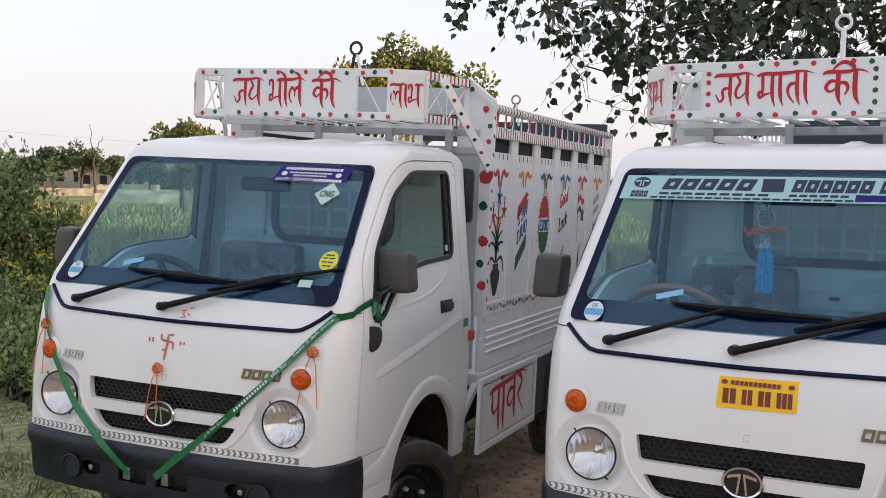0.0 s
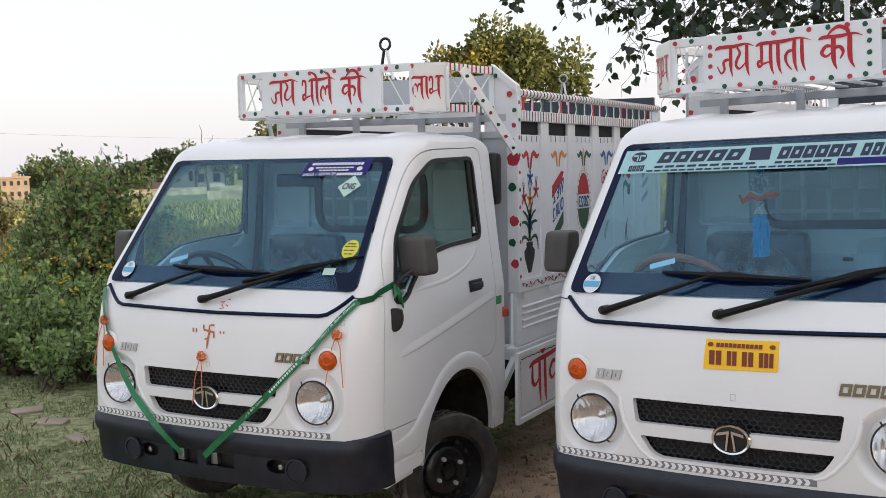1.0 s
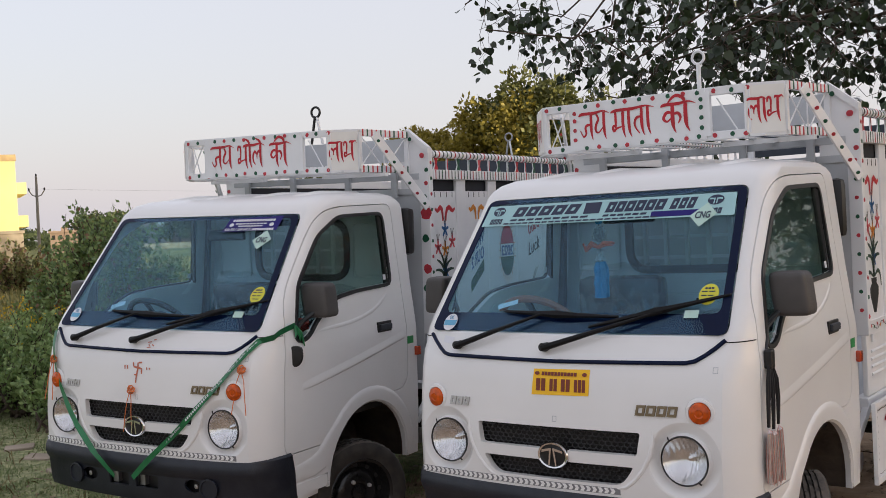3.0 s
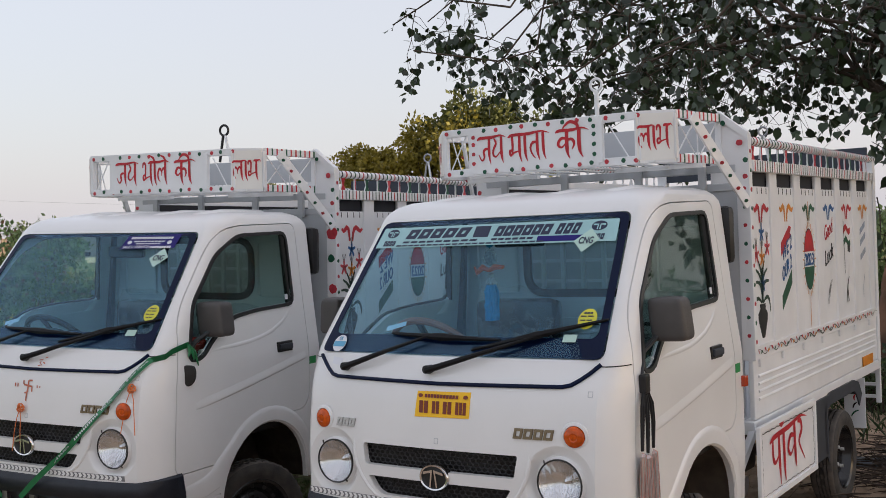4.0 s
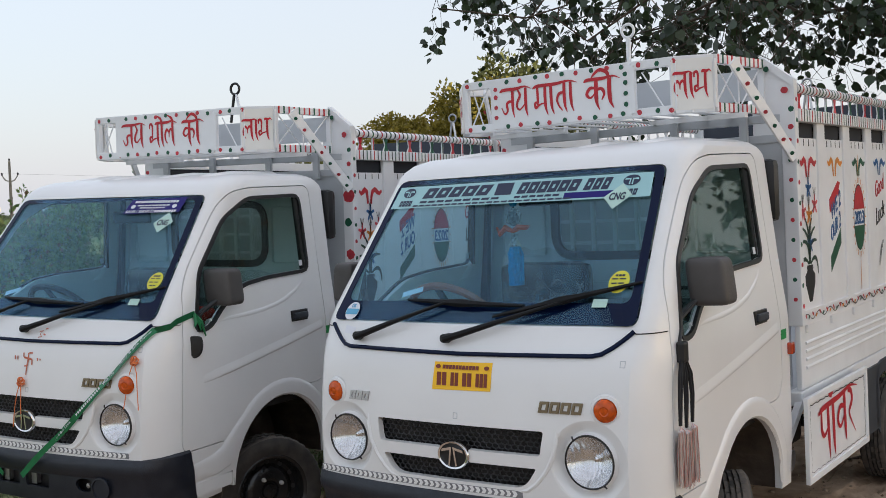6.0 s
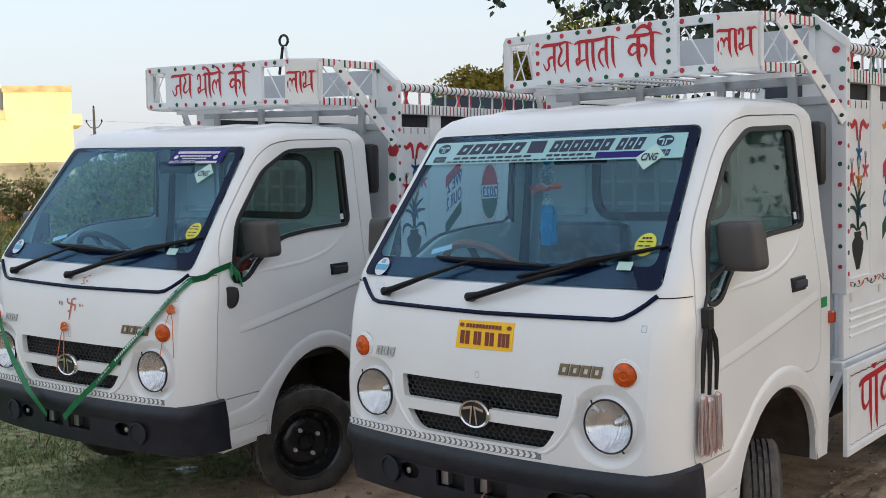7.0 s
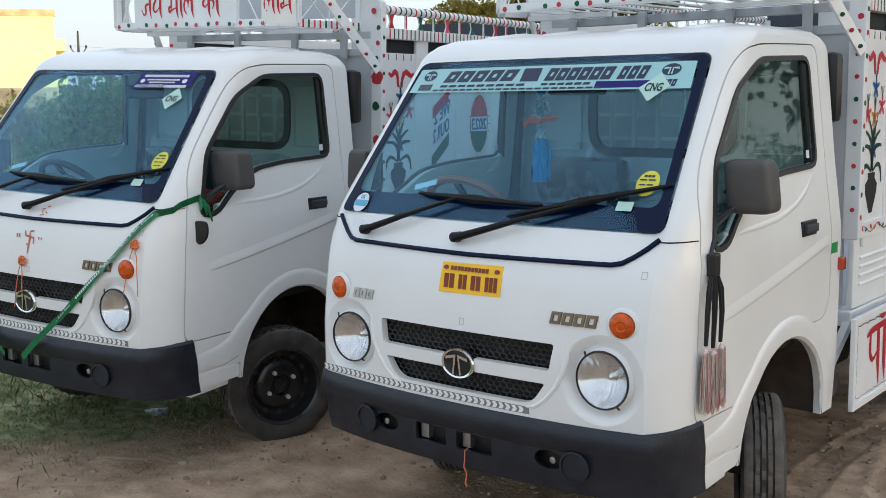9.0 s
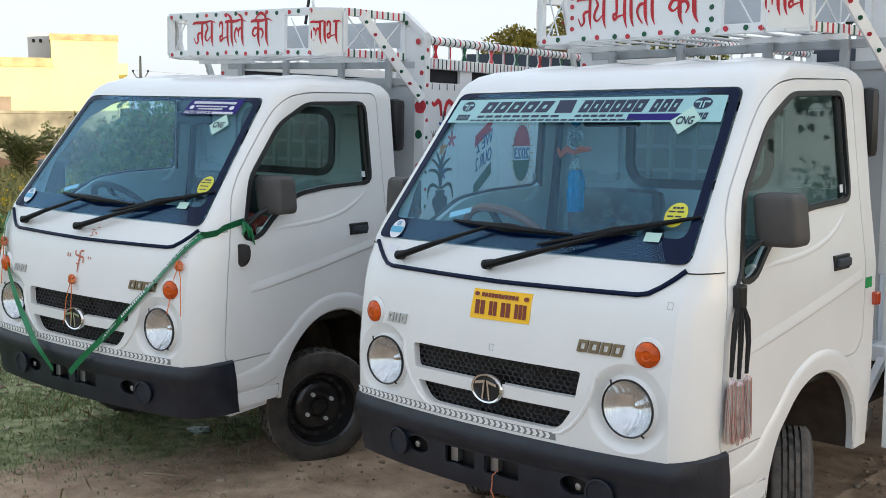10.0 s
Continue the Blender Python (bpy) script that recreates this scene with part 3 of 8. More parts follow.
        for i in range(-6, 7):
            bm = bmesh.new()
            xx = i * 0.0105
            hh = math.sqrt(0.074 ** 2 - xx ** 2) * (0.55 if abs(i) < 3 else 0.9)
            tube(bm, [(x + xx, y - 0.007 + 0.9 * xx * xx, z - hh), (x + xx, y - 0.010 + 0.9 * xx * xx, z), (x + xx, y - 0.007 + 0.9 * xx * xx, z + hh)], 0.0016, 5)
            part("lens_rib", bm, LENS, ln)
        x, z = s * 0.575, 0.888
        y = front_y(0.575, z)
        m = pose(x, y, z, 90, 0, s * 8)
        ind = new("indicator")
        ind.parent = truck
        bm = bmesh.new()
        lathe(bm, [(0.054, -0.004), (0.051, 0.003), (0.041, 0.006), (0.038, 0.001)], m, 28)
        part("rim", bm, PAINT, ind, "white raised rim", True)
        bm = bmesh.new()
        lathe(bm, [(0.0385, 0.0), (0.037, 0.010), (0.030, 0.016), (0.016, 0.019), (0.012, 0.0165), (0.0, 0.0175)], m, 28)
        part("amber_lens", bm, AMBER, ind, "amber indicator lens", True)
    # grille: honeycomb bars on a dark backing, chrome emblem
    grille = new("grille")
    grille.parent = truck
    part("backing", bx(-0.37, 0.37, 0.055, 0.062, 0.60, 0.83), BLACK, grille)
    bm = bmesh.new()
    a = 0.0145
    k = 0
    for j in range(-1, 16):
        for i in range(-36, 37):
            cx, cz = (i + (j % 2) * 0.5) * a * math.sqrt(3), 0.615 + j * a * 1.5 * 0.72
            up = 0.715 < cz < 0.812 and abs(cx) < 0.37
            low = 0.605 < cz < 0.692 and abs(cx) < 0.34 - (0.692 - cz) * 0.4
            if not (up or low):
                continue
            o = [bm.verts.new((cx + a * 0.96 * math.sin(q * math.tau / 6), 0.030 + BOW * cx * cx, cz + a * 0.70 * math.cos(q * math.tau / 6))) for q in range(6)]
            n_ = [bm.verts.new((cx + a * 0.74 * math.sin(q * math.tau / 6), 0.034 + BOW * cx * cx, cz + a * 0.50 * math.cos(q * math.tau / 6))) for q in range(6)]
            for q in range(6):
                bm.faces.new((o[q], n_[q], n_[(q + 1) % 6], o[(q + 1) % 6]))
    hc = part("honeycomb", bm, GRILLE, grille, "dark honeycomb mesh")
    hc["kind"] = "stuff"
    em = new("emblem")
    em.parent = truck
    bm = bmesh.new()
    lathe(bm, [(0.067, -0.012), (0.067, 0.010), (0.063, 0.016), (0.056, 0.014), (0.055, 0.006)], pose(0, 0.004, 0.703, 90) @ Matrix.Diagonal((1, 0.76, 1, 1)), 36)
    part("chrome_ring", bm, CHROME, em, "chrome oval ring", True)
    bm = bmesh.new()
    lathe(bm, [(0.057, 0.0), (0.057, 0.006), (0.0, 0.007)], pose(0, 0.004, 0.703, 90) @ Matrix.Diagonal((1, 0.76, 1, 1)), 36)
    part("oval_plate", bm, BLACK, em, "black oval plate", True)
    for q in (-1, 1):
        o = [(q * 0.003, 0.733), (q * 0.003, 0.728), (q * 0.012, 0.665), (q * 0.018, 0.668), (q * 0.011, 0.722), (q * 0.046, 0.714), (q * 0.044, 0.724)]
        part("chrome_stroke", flat(o, 0.014), CHROME, em, "chrome stroke")
    # soft edge of the raised panel round the grille
    for s in (1, -1):
        bm = bmesh.new()
        edge = [(0.402, 0.826), (0.400, 0.775), (0.388, 0.725), (0.362, 0.675), (0.325, 0.632), (0.29, 0.606), (0.24, 0.596)]
        tube(bm, [(s * x, front_y(x, z) + 0.0035, z) for x, z in edge], 0.009, 8, [0.3, 1, 1, 1, 1, 0.9, 0.3])
        part("grille_surround", bm, PAINT, truck, "", True)
    # model badges as plain slanted blocks
    for x0, n, w, mat, lab in ((0.336, 4, 0.034, GOLDB, "bronze raised badge"), (-0.50, 3, 0.028, SILVERB, "silver raised badge")):
        badge = new("model_badge")
        badge.parent = truck
        z0, h = (0.871, 0.037) if n == 4 else (0.864, 0.034)
        for i in range(n):
            x = x0 + i * (w + 0.006)
            o = [(x, z0), (x + w, z0), (x + w + 0.007, z0 + h), (x + 0.007, z0 + h)]
            inn = [(x + 0.0100, z0 + 0.0090), (x + w - 0.0070, z0 + 0.0090), (x + w - 0.0035, z0 + h - 0.0090), (x + 0.0135, z0 + h - 0.0090)]
            part("block", on_front(ring_plate(o, inn, 0.006)), mat, badge, lab if i == 0 else "")
    # dark trim line over the nose
    bm = bmesh.new()
    pts = []
    for i in range(41):
        x = -0.646 + 1.292 * i / 40
        z = 1.052 + 0.012 * abs(x) + (max(0.0, abs(x) - 0.53) ** 1.4) * 1.55
        pts.append((x, front_y(x, z) - 0.003, z))
    tube(bm, pts, 0.008, 8)
    part("trim_strip", bm, CERAMIC, truck, "thin black trim strip", True)
    # seam at the foot of the windscreen pillar, and small clip covers on the nose
    for s in (1, -1):
        sec = [p for p in cab_section(1.128, 1.0) if p[0] > 0.64 and p[1] < 0.24]
        bm = bmesh.new()
        tube(bm, [(s * p[0], p[1] - 0.0005, 1.128) for p in sec], 0.0022, 5)
        part("pillar_seam", bm, DARK, truck)
    for x, z in ((0.625, 1.035), (0.004, 0.839)):
        o = [(x - 0.009, z - 0.011), (x + 0.009, z - 0.011), (x + 0.009, z + 0.011), (x - 0.009, z + 0.011)]
        part("clip_cover", on_front(ring_plate(o, [(x + (a - x) * 0.8, z + (b - z) * 0.8) for a, b in o], 0.001)), GREYW, truck)
    # roof ribs
    for x in (-0.42, -0.16, 0.16, 0.42):
        bm = bmesh.new()
        tube(bm, [(x, 0.66, 1.748), (x, 0.75, 1.772), (x, 0.95, 1.786), (x, 1.25, 1.786), (x, 1.33, 1.775)], 0.03, 10, [0.2, 0.8, 1, 1, 0.3])
        for v in bm.verts:
            v.co.x = x + (v.co.x - x) * 2.0
            v.co.z -= 0.013
        part("roof_rib", bm, PAINT, truck, "", True)
    # rear wall of the cab with its window
    hole = rounded([(-0.31, 1.325), (0.31, 1.325), (0.31, 1.625), (-0.31, 1.625)], 0.09)
    wall = prism([(-0.70, 0.42), (0.70, 0.42), (0.735, 1.05), (0.655, 1.70), (0.60, 1.765), (-0.60, 1.765), (-0.655, 1.70), (-0.735, 1.05)], 1.335, 1.37, "y")
    part("rear_wall", cut(wall, [prism(hole, 1.2, 1.5, "y")]), CREAM, truck, "cream-white cab rear wall")
    bm = ring_plate(scaled(hole, -0.028), scaled(hole, 0.010), 0.02)
    bmesh.ops.translate(bm, verts=bm.verts, vec=(0, 1.345, 0))
    rw = part("rear_window_seal", bm, BLACK, truck, "thick black rubber seal")
    bm = prism(scaled(hole, 0.004), 1.348, 1.352, "y")
    g = part("rear_window_pane", bm, CLEARGLASS, rw)
    g.visible_shadow = False
    part("rear_wall_ledge", bx(-0.55, 0.60, 1.31, 1.34, 1.12, 1.20, 0.012), CREAM, truck)
    for x in (-0.2, 0.05, 0.32):
        part("ledge_clip", bx(x - 0.02, x + 0.02, 1.30, 1.315, 1.165, 1.18), BLACK, truck)
    part("wall_panel", bx(-0.60, -0.37, 1.325, 1.338, 1.32, 1.62, 0.02), CREAM, truck)
    part("wall_panel", bx(0.37, 0.60, 1.325, 1.338, 1.32, 1.62, 0.02), CREAM, truck)
    # floor, dashboard, seats, wheel
    part("cab_floor", bx(-0.68, 0.68, 0.32, 1.33, 0.66, 0.70), DARK, truck)
    bm = bmesh.new()
    outline = [(0.20, 0.70), (0.20, 1.13), (0.24, 1.16), (0.34, 1.155), (0.40, 1.10), (0.36, 0.95), (0.30, 0.72)]
    part("dashboard", prism(outline, -0.61, 0.61, "x"), DASH, truck, "dark blue-grey dashboard")
    part("instrument_hood", bx(-0.52, -0.18, 0.26, 0.44, 1.13, 1.205, 0.03), DASH, truck)
    for x in (-0.29, 0.33):
        seat = new("seat")
        seat.parent = truck
        part("cushion", bx(x - 0.24, x + 0.24, 0.72, 1.20, 0.78, 0.90, 0.04), SEAT, seat, "dark vinyl seat in clear plastic wrap", True)
        vs = bx(x - 0.22, x + 0.22, 1.12, 1.24, 0.90, 1.30 if x < 0 else 1.14, 0.05)
        part("backrest", vs, SEAT, seat, "dark vinyl backrest in clear plastic wrap", True)
        # loose crumpled wrap over the backrest
        top = 1.36 if x < 0 else 1.27
        bm = bmesh.new()
        grid = []
        for i in range(29):
            row = []
            for j in range(25):
                u, v = i / 28, j / 24
                q = Vector((u * 6 + x * 9, v * 5, x * 4))
                fold = abs(noise.noise(q)) * 0.05 + abs(noise.noise(q * 2.3)) * 0.03
                slump = 0.05 * noise.noise(Vector((u * 3.5, 2.0, x * 7)))
                row.append(bm.verts.new((x + (u - 0.5) * 0.47 * (1 - 0.12 * v), 1.10 - fold + 0.10 * v * v, 0.92 + (top + slump - 0.92) * v)))
            grid.append(row)
        for i in range(28):
            for j in range(24):
                bm.faces.new((grid[i][j], grid[i + 1][j], grid[i + 1][j + 1], grid[i][j + 1]))
        wrap = part("plastic_wrap", bm, CLEARWRAP, seat, "crumpled clear plastic wrap", True)
        wrap.visible_shadow = False
    bm = bmesh.new()
    beam(bm, (-0.70, 1.26, 0.9), (-0.648, 1.26, 1.68), 0.03, 0.05)
    part("seat_belt_pillar", bm, DASH, truck)
    part("rear_view_mirror", bx(-0.10, 0.14, 0.66, 0.685, 1.555, 1.615, 0.012), BLACK, truck, "black interior mirror")


CHEVRON = material("silver_reflective_film", (0.95, 0.95, 0.94), 0.3, 0.0, vary=0.1, scale=60)
STRIPGREY = material("grey_reflective_backing", (0.24, 0.245, 0.26), 0.4, 0.0, vary=0.2, scale=60)


def bumper(truck):
    """Dark moulded bumper wrapped round the nose, with its openings."""
    bm = bmesh.new()
    prof = [(0.335, 0.045), (0.345, 0.020), (0.38, 0.010), (0.475, 0.006), (0.498, -0.010), (0.520, -0.016), (0.545, -0.013), (0.564, -0.004), (0.575, 0.02)]
    rows = []
    for z, d in prof:
        half = cab_section(0.60, 0.24)
        full = half + [(-x, y) for x, y in half[-2::-1]]
        row = []
        for x, y in full:
            a = min(1.0, abs(x) / 0.735)
            rise = 0.012 * a ** 4
            back = max(0.0, min(1.0, (y - 0.08) / 0.10))
            row.append(bm.verts.new((x * (1 + (0.012 if d < 0.01 else 0.0)), y + d * (1 - back) + 0.035 * back * (0.56 - z) / 0.2, z + rise * (1 if z > 0.5 else 1.6))))
        rows.append(row)
    for a, b in zip(rows, rows[1:]):
        for i in range(len(a) - 1):
            bm.faces.new((a[i], b[i], b[i + 1], a[i + 1]))
    bmesh.ops.recalc_face_normals(bm, faces=bm.faces)
    mid = min(bm.faces, key=lambda f: abs(f.calc_center_median().z - 0.43) + abs(f.calc_center_median().x))
    if mid.normal.y > 0:
        bmesh.ops.reverse_faces(bm, faces=bm.faces)
    bmesh.ops.solidify(bm, geom=bm.faces[:], thickness=0.014)
    bmesh.ops.recalc_face_normals(bm, faces=bm.faces)
    tools = []
    for x0, x1 in ((-0.20, -0.065), (-0.022, 0.122)):
        tools.append(prism(rounded([(x0, 0.41), (x1, 0.41), (x1, 0.47), (x0, 0.47)], 0.008), -0.2, 0.2, "y"))
    for s in (1, -1):
        tools.append(prism([(s * 0.335 + 0.052 * math.cos(i * math.tau / 20), 0.443 + 0.030 * math.sin(i * math.tau / 20)) for i in range(20)], -0.2, 0.2, "y"))
    b = part("bumper", cut(bm, tools), BUMPER, truck, "black plastic bumper with the sky's blue in its colour, lightly dusty", True)
    part("bumper_backing", bx(-0.60, 0.60, 0.055, 0.09, 0.37, 0.54), BLACK, b)
    for x0 in (-0.19, -0.012):
        part("opening_sleeve", bx(x0, x0 + 0.032, 0.030, 0.055, 0.414, 0.466), STEEL, b)
    for s in (1, -1):
        m = pose(s * 0.43, front_y(0.43, 0.6) - 0.001, 0.437, 90, 0, s * 5)
        bm = bmesh.new()
        lathe(bm, [(0.050, -0.004), (0.050, 0.006), (0.043, 0.007), (0.041, 0.001), (0.0, 0.001)], m, 28)
        part("fog_lamp_cover", bm, BUMPER, b, "round blank cover", True)
        bm = bmesh.new()
        lathe(bm, [(0.011, 0.0), (0.011, 0.006), (0.0, 0.008)], pose(s * 0.345, front_y(0.345, 0.6) + 0.02, 0.440, 90), 14)
        part("hook_socket", bm, STEEL, b, "pale round socket", True)


def nose_strip(truck, x1):
    """Reflecting strip along the lower edge of the nose, from the far corner to x1."""
    strip = new("reflective_strip")
    strip.parent = truck
    x0, n = -0.664, 16
    for i in range(n):
        xa, xb = x0 + (x1 - x0) * i / n, x0 + (x1 - x0) * (i + 1) / n
        part("strip_backing", on_front(flat([(xa, 0.577), (xb, 0.577), (xb, 0.601), (xa, 0.601)], 0.0006)), STRIPGREY, strip)
    x = x0 + 0.004
    while x < x1 - 0.022:
        o = [(x, 0.579), (x + 0.014, 0.579), (x + 0.021, 0.589), (x + 0.014, 0.599), (x, 0.599), (x + 0.007, 0.589)]
        part("chevron", on_front(flat(o, 0.0015)), CHEVRON, strip)
        x += 0.0247


SIDE_X, FRONT_Y, BODY_END = 0.725, 1.555, 4.06
RAIL_Z, BAR_Z, TOP_Z, LOW_Z, BED_Z = 2.0, 1.885, 1.79, 1.045, 0.66
PANEL_N = 6


def load_body(truck):
    body = truck
    W = SIDE_X
    # chassis and floor
    for s in (1, -1):
        part("chassis_rail", bx(s * 0.33 - 0.03, s * 0.33 + 0.03, 0.2, 4.0, 0.44, 0.56), DARK, truck, "dark chassis rail")
    for y in (0.82, 3.07):
        bm = bmesh.new()
        rod(bm, (-0.62, y, 0.26), (0.62, y, 0.26), 0.035)
        part("axle", bm, DARK, truck)
    part("bed_floor", bx(-W + 0.01, W - 0.01, FRONT_Y, BODY_END, BED_Z + 0.01, BED_Z + 0.045), GREYW, truck, "grey-white load bed")
    for s in (1, -1):
        # drop side with pressed lines
        side = part("drop_side", bx(s * W - 0.025 if s > 0 else -W, s * W if s > 0 else -W + 0.025, FRONT_Y, BODY_END, BED_Z + 0.05, 0.985, 0.006), BODYW, truck, "white ribbed drop side")
        for z in (0.80, 0.835, 0.87, 0.905):
            bm = bmesh.new()
            tube(bm, [(s * W, FRONT_Y + 0.06, z), (s * W, BODY_END - 0.1, z)], 0.008, 8)
            part("pressed_rib", bm, BODYW, side, "", True)
        part("bed_rail", bx(min(s * (W - 0.06), s * (W + 0.004)), max(s * (W - 0.06), s * (W + 0.004)), FRONT_Y - 0.03, BODY_END, BED_Z - 0.015, BED_Z + 0.046, 0.006), BODYW, truck, "white bed rail")
        # corner post and the posts between panels
        part("corner_post", bx(min(s * (W - 0.05), s * (W + 0.012)), max(s * (W - 0.05), s * (W + 0.012)), FRONT_Y, FRONT_Y + 0.045, 0.985, 2.03, 0.004), BODYW, truck, "white steel corner post")
        part("end_post", bx(min(s * (W - 0.05), s * (W + 0.012)), max(s * (W - 0.05), s * (W + 0.012)), BODY_END - 0.06, BODY_END, 0.70, 2.0, 0.004), BODYW, truck, "white steel end post")
        pitch = (BODY_END - 0.06 - FRONT_Y - 0.045) / PANEL_N
        for i in range(PANEL_N):
            y0 = FRONT_Y + 0.045 + i * pitch
            part("painted_panel", bx(min(s * (W - 0.012), s * (W - 0.004)), max(s * (W - 0.012), s * (W - 0.004)), y0, y0 + pitch - 0.12, 1.04, TOP_Z), BODYW, truck, "white sheet-metal side panel")
            part("side_post", bx(min(s * (W - 0.016), s * (W + 0.005)), max(s * (W - 0.016), s * (W + 0.005)), y0 + pitch - 0.122, y0 + pitch - 0.008, 1.04, BAR_Z - 0.02, 0.008), BODYW, truck, "white pressed-steel side post")
        part("lower_border", bx(min(s * (W - 0.02), s * (W + 0.006)), max(s * (W - 0.02), s * (W + 0.006)), FRONT_Y + 0.01, BODY_END, 0.987, LOW_Z), BODYW, truck, "white strip with painted scrolls")
        part("upper_bar", bx(min(s * (W - 0.03), s * (W + 0.02)), max(s * (W - 0.03), s * (W + 0.02)), FRONT_Y + 0.045, BODY_END - 0.06, BAR_Z - 0.028, BAR_Z + 0.026, 0.004), BODYW, truck, "white striped bar")
        bm = bmesh.new()
        rod(bm, (s * (W - 0.005), FRONT_Y + 0.05, RAIL_Z), (s * (W - 0.005), BODY_END, RAIL_Z), 0.021, 14)
        part("top_rail", bm, BODYW, truck, "white tubular top rail with painted rings", True)
    # front wall of the load body
    for s in (1, -1):
        a, b = sorted((s * 0.585, s * 0.70))
        part("air_intake", bx(a, b, 1.385, 1.455, 1.44, 1.70, 0.03), BLACK, truck, "black plastic air intake behind the cab", True)
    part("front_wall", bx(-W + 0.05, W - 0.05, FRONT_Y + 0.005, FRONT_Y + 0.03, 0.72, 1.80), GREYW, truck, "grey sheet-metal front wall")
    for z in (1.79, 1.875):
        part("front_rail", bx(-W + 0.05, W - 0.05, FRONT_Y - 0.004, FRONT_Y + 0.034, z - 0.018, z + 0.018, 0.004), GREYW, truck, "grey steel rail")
    for s in (1, -1):
        o = [(s * (W + 0.012), 1.80), (s * (W + 0.012), 2.03), (s * 0.60, 2.135), (s * 0.555, 2.135), (s * 0.555, 1.80)]
        part("corner_plate", prism(o, FRONT_Y - 0.002, FRONT_Y + 0.004, "y"), BODYW, truck, "white corner plate with painted dots")
        o2 = [(s * (W + 0.014), 2.0), (s * (W + 0.014), 2.035), (s * 0.60, 2.145), (s * 0.60, 2.108)]
        part("corner_plate_edge", prism(o2, FRONT_Y - 0.012, FRONT_Y + 0.03, "y"), BODYW, truck)
    part("tail_gate", bx(-W + 0.03, W - 0.03, BODY_END - 0.03, BODY_END, 0.70, 1.30), BODYW, truck, "white tail gate")
    for s in (1, -1):
        a, b = sorted((s * (W - 0.024), s * (W - 0.018)))
        part("inner_sheet", bx(a, b, FRONT_Y + 0.04, BODY_END - 0.05, 1.62, 1.868), DARKSHEET, truck, "dark blue-black sheet inside the load body")
    part("rear_rail", bx(-W + 0.03, W - 0.03, BODY_END - 0.04, BODY_END - 0.0, 1.93, 2.08), TARP, truck, "rolled dark blue-grey sheet")


def roof_rack(truck):
    """The carrier over the cab: a white frame with painted sign plates."""
    z0, z1 = 1.915, 2.11
    path = [(-0.66, FRONT_Y), (-0.728, 1.235), (-0.605, 1.075), (0.41, 1.075), (0.545, 1.15), (0.60, FRONT_Y)]
    rack = new("carrier")
    rack.parent = truck
    for z in (z0, z1):
        for (xa, ya), (xb, yb) in zip(path, path[1:]):
            bm = bmesh.new()
            beam(bm, (xa, ya, z), (xb, yb, z), 0.03, 0.036, 0.003)
            part("frame_bar", bm, BODYW, rack, "white steel bar with painted dots")
    for x, y in path + [(-0.452, 1.075)]:
        bm = bmesh.new()
        beam(bm, (x, y, z0), (x, y, z1), 0.028, 0.028, 0.003)
        part("upright", bm, BODYW, rack)
    part("sign_plate", bx(-0.452, 0.225, 1.053, 1.058, z0 - 0.01, z1 + 0.01), BODYW, rack, "white sign plate with red brush lettering")
    for i in range(9):
        x = -0.5 + i * 0.12
        bm = bmesh.new()
        beam(bm, (x, 1.08, z0 - 0.012), (x, FRONT_Y, z0 - 0.012), 0.04, 0.006)
        part("floor_slat", bm, BODYW, rack)
    for s in (1, -1):
        bm = bmesh.new()
        beam(bm, (s * 0.60, 1.22, 2.10), (s * 0.735, FRONT_Y - 0.015, 1.70), 0.012, 0.05, 0.002)
        part("strut", bm, BODYW, rack, "white brace with painted dots")


def base_truck():
    truck = thing("small_truck", Matrix(), "white small pickup truck with painted slatted load body, parked on bare earth", "truck", "parked trucks")
    cab(truck)
    bumper(truck)
    load_body(truck)
    roof_rack(truck)
    return truck


truck_b = base_truck()



def mark(name, bm, mat, parent, label="", x=SIDE_X, s=1):
    """A painted mark on a load-body side: drawn in (along, up) facing -y."""
    for v in bm.verts:
        a, d, z = v.co.x, -v.co.y, v.co.z
        v.co = Vector((s * (x + d), a, z))
    return part(name, bm, mat, parent, label)


def stroke(pts, w, thick=0.0015):
    """A brush stroke along points in (x, z), thick in the middle."""
    bm = bmesh.new()
    n = len(pts)
    left, right = [], []
    for i, p in enumerate(pts):
        p = Vector(p)
        d = (Vector(pts[min(i + 1, n - 1)]) - Vector(pts[max(i - 1, 0)])).normalized()
        ww = w * (0.35 + 0.65 * math.sin(math.pi * (i + 0.6) / (n + 0.2)))
        left.append(p + Vector((-d.y, d.x)) * ww / 2)
        right.append(p - Vector((-d.y, d.x)) * ww / 2)
    rows = [[bm.verts.new((q.x, -thick, q.y)) for q in side] for side in (left, right)]
    for i in range(n - 1):
        bm.faces.new((rows[0][i], rows[0][i + 1], rows[1][i + 1], rows[1][i]))
    bmesh.ops.recalc_face_normals(bm, faces=bm.faces)
    if bm.faces and next(iter(bm.faces)).normal.y > 0:
        bmesh.ops.reverse_faces(bm, faces=bm.faces)
    return bm


def curve_pts(p, q, bend, n=7):
    p, q = Vector(p), Vector(q)
    m = (p + q) / 2 + Vector((-(q - p).y, (q - p).x)) * bend
    return [tuple(p * (1 - t) ** 2 + m * 2 * t * (1 - t) + q * t * t) for t in [i / (n - 1) for i in range(n)]]


def blob(rng, x, z, r, thick=0.0015):
    n = 15
    return flat([(x + r * rng.uniform(0.86, 1.12) * math.cos(i * math.tau / n), z + r * rng.uniform(0.86, 1.12) * math.sin(i * math.tau / n)) for i in range(n)], thick)


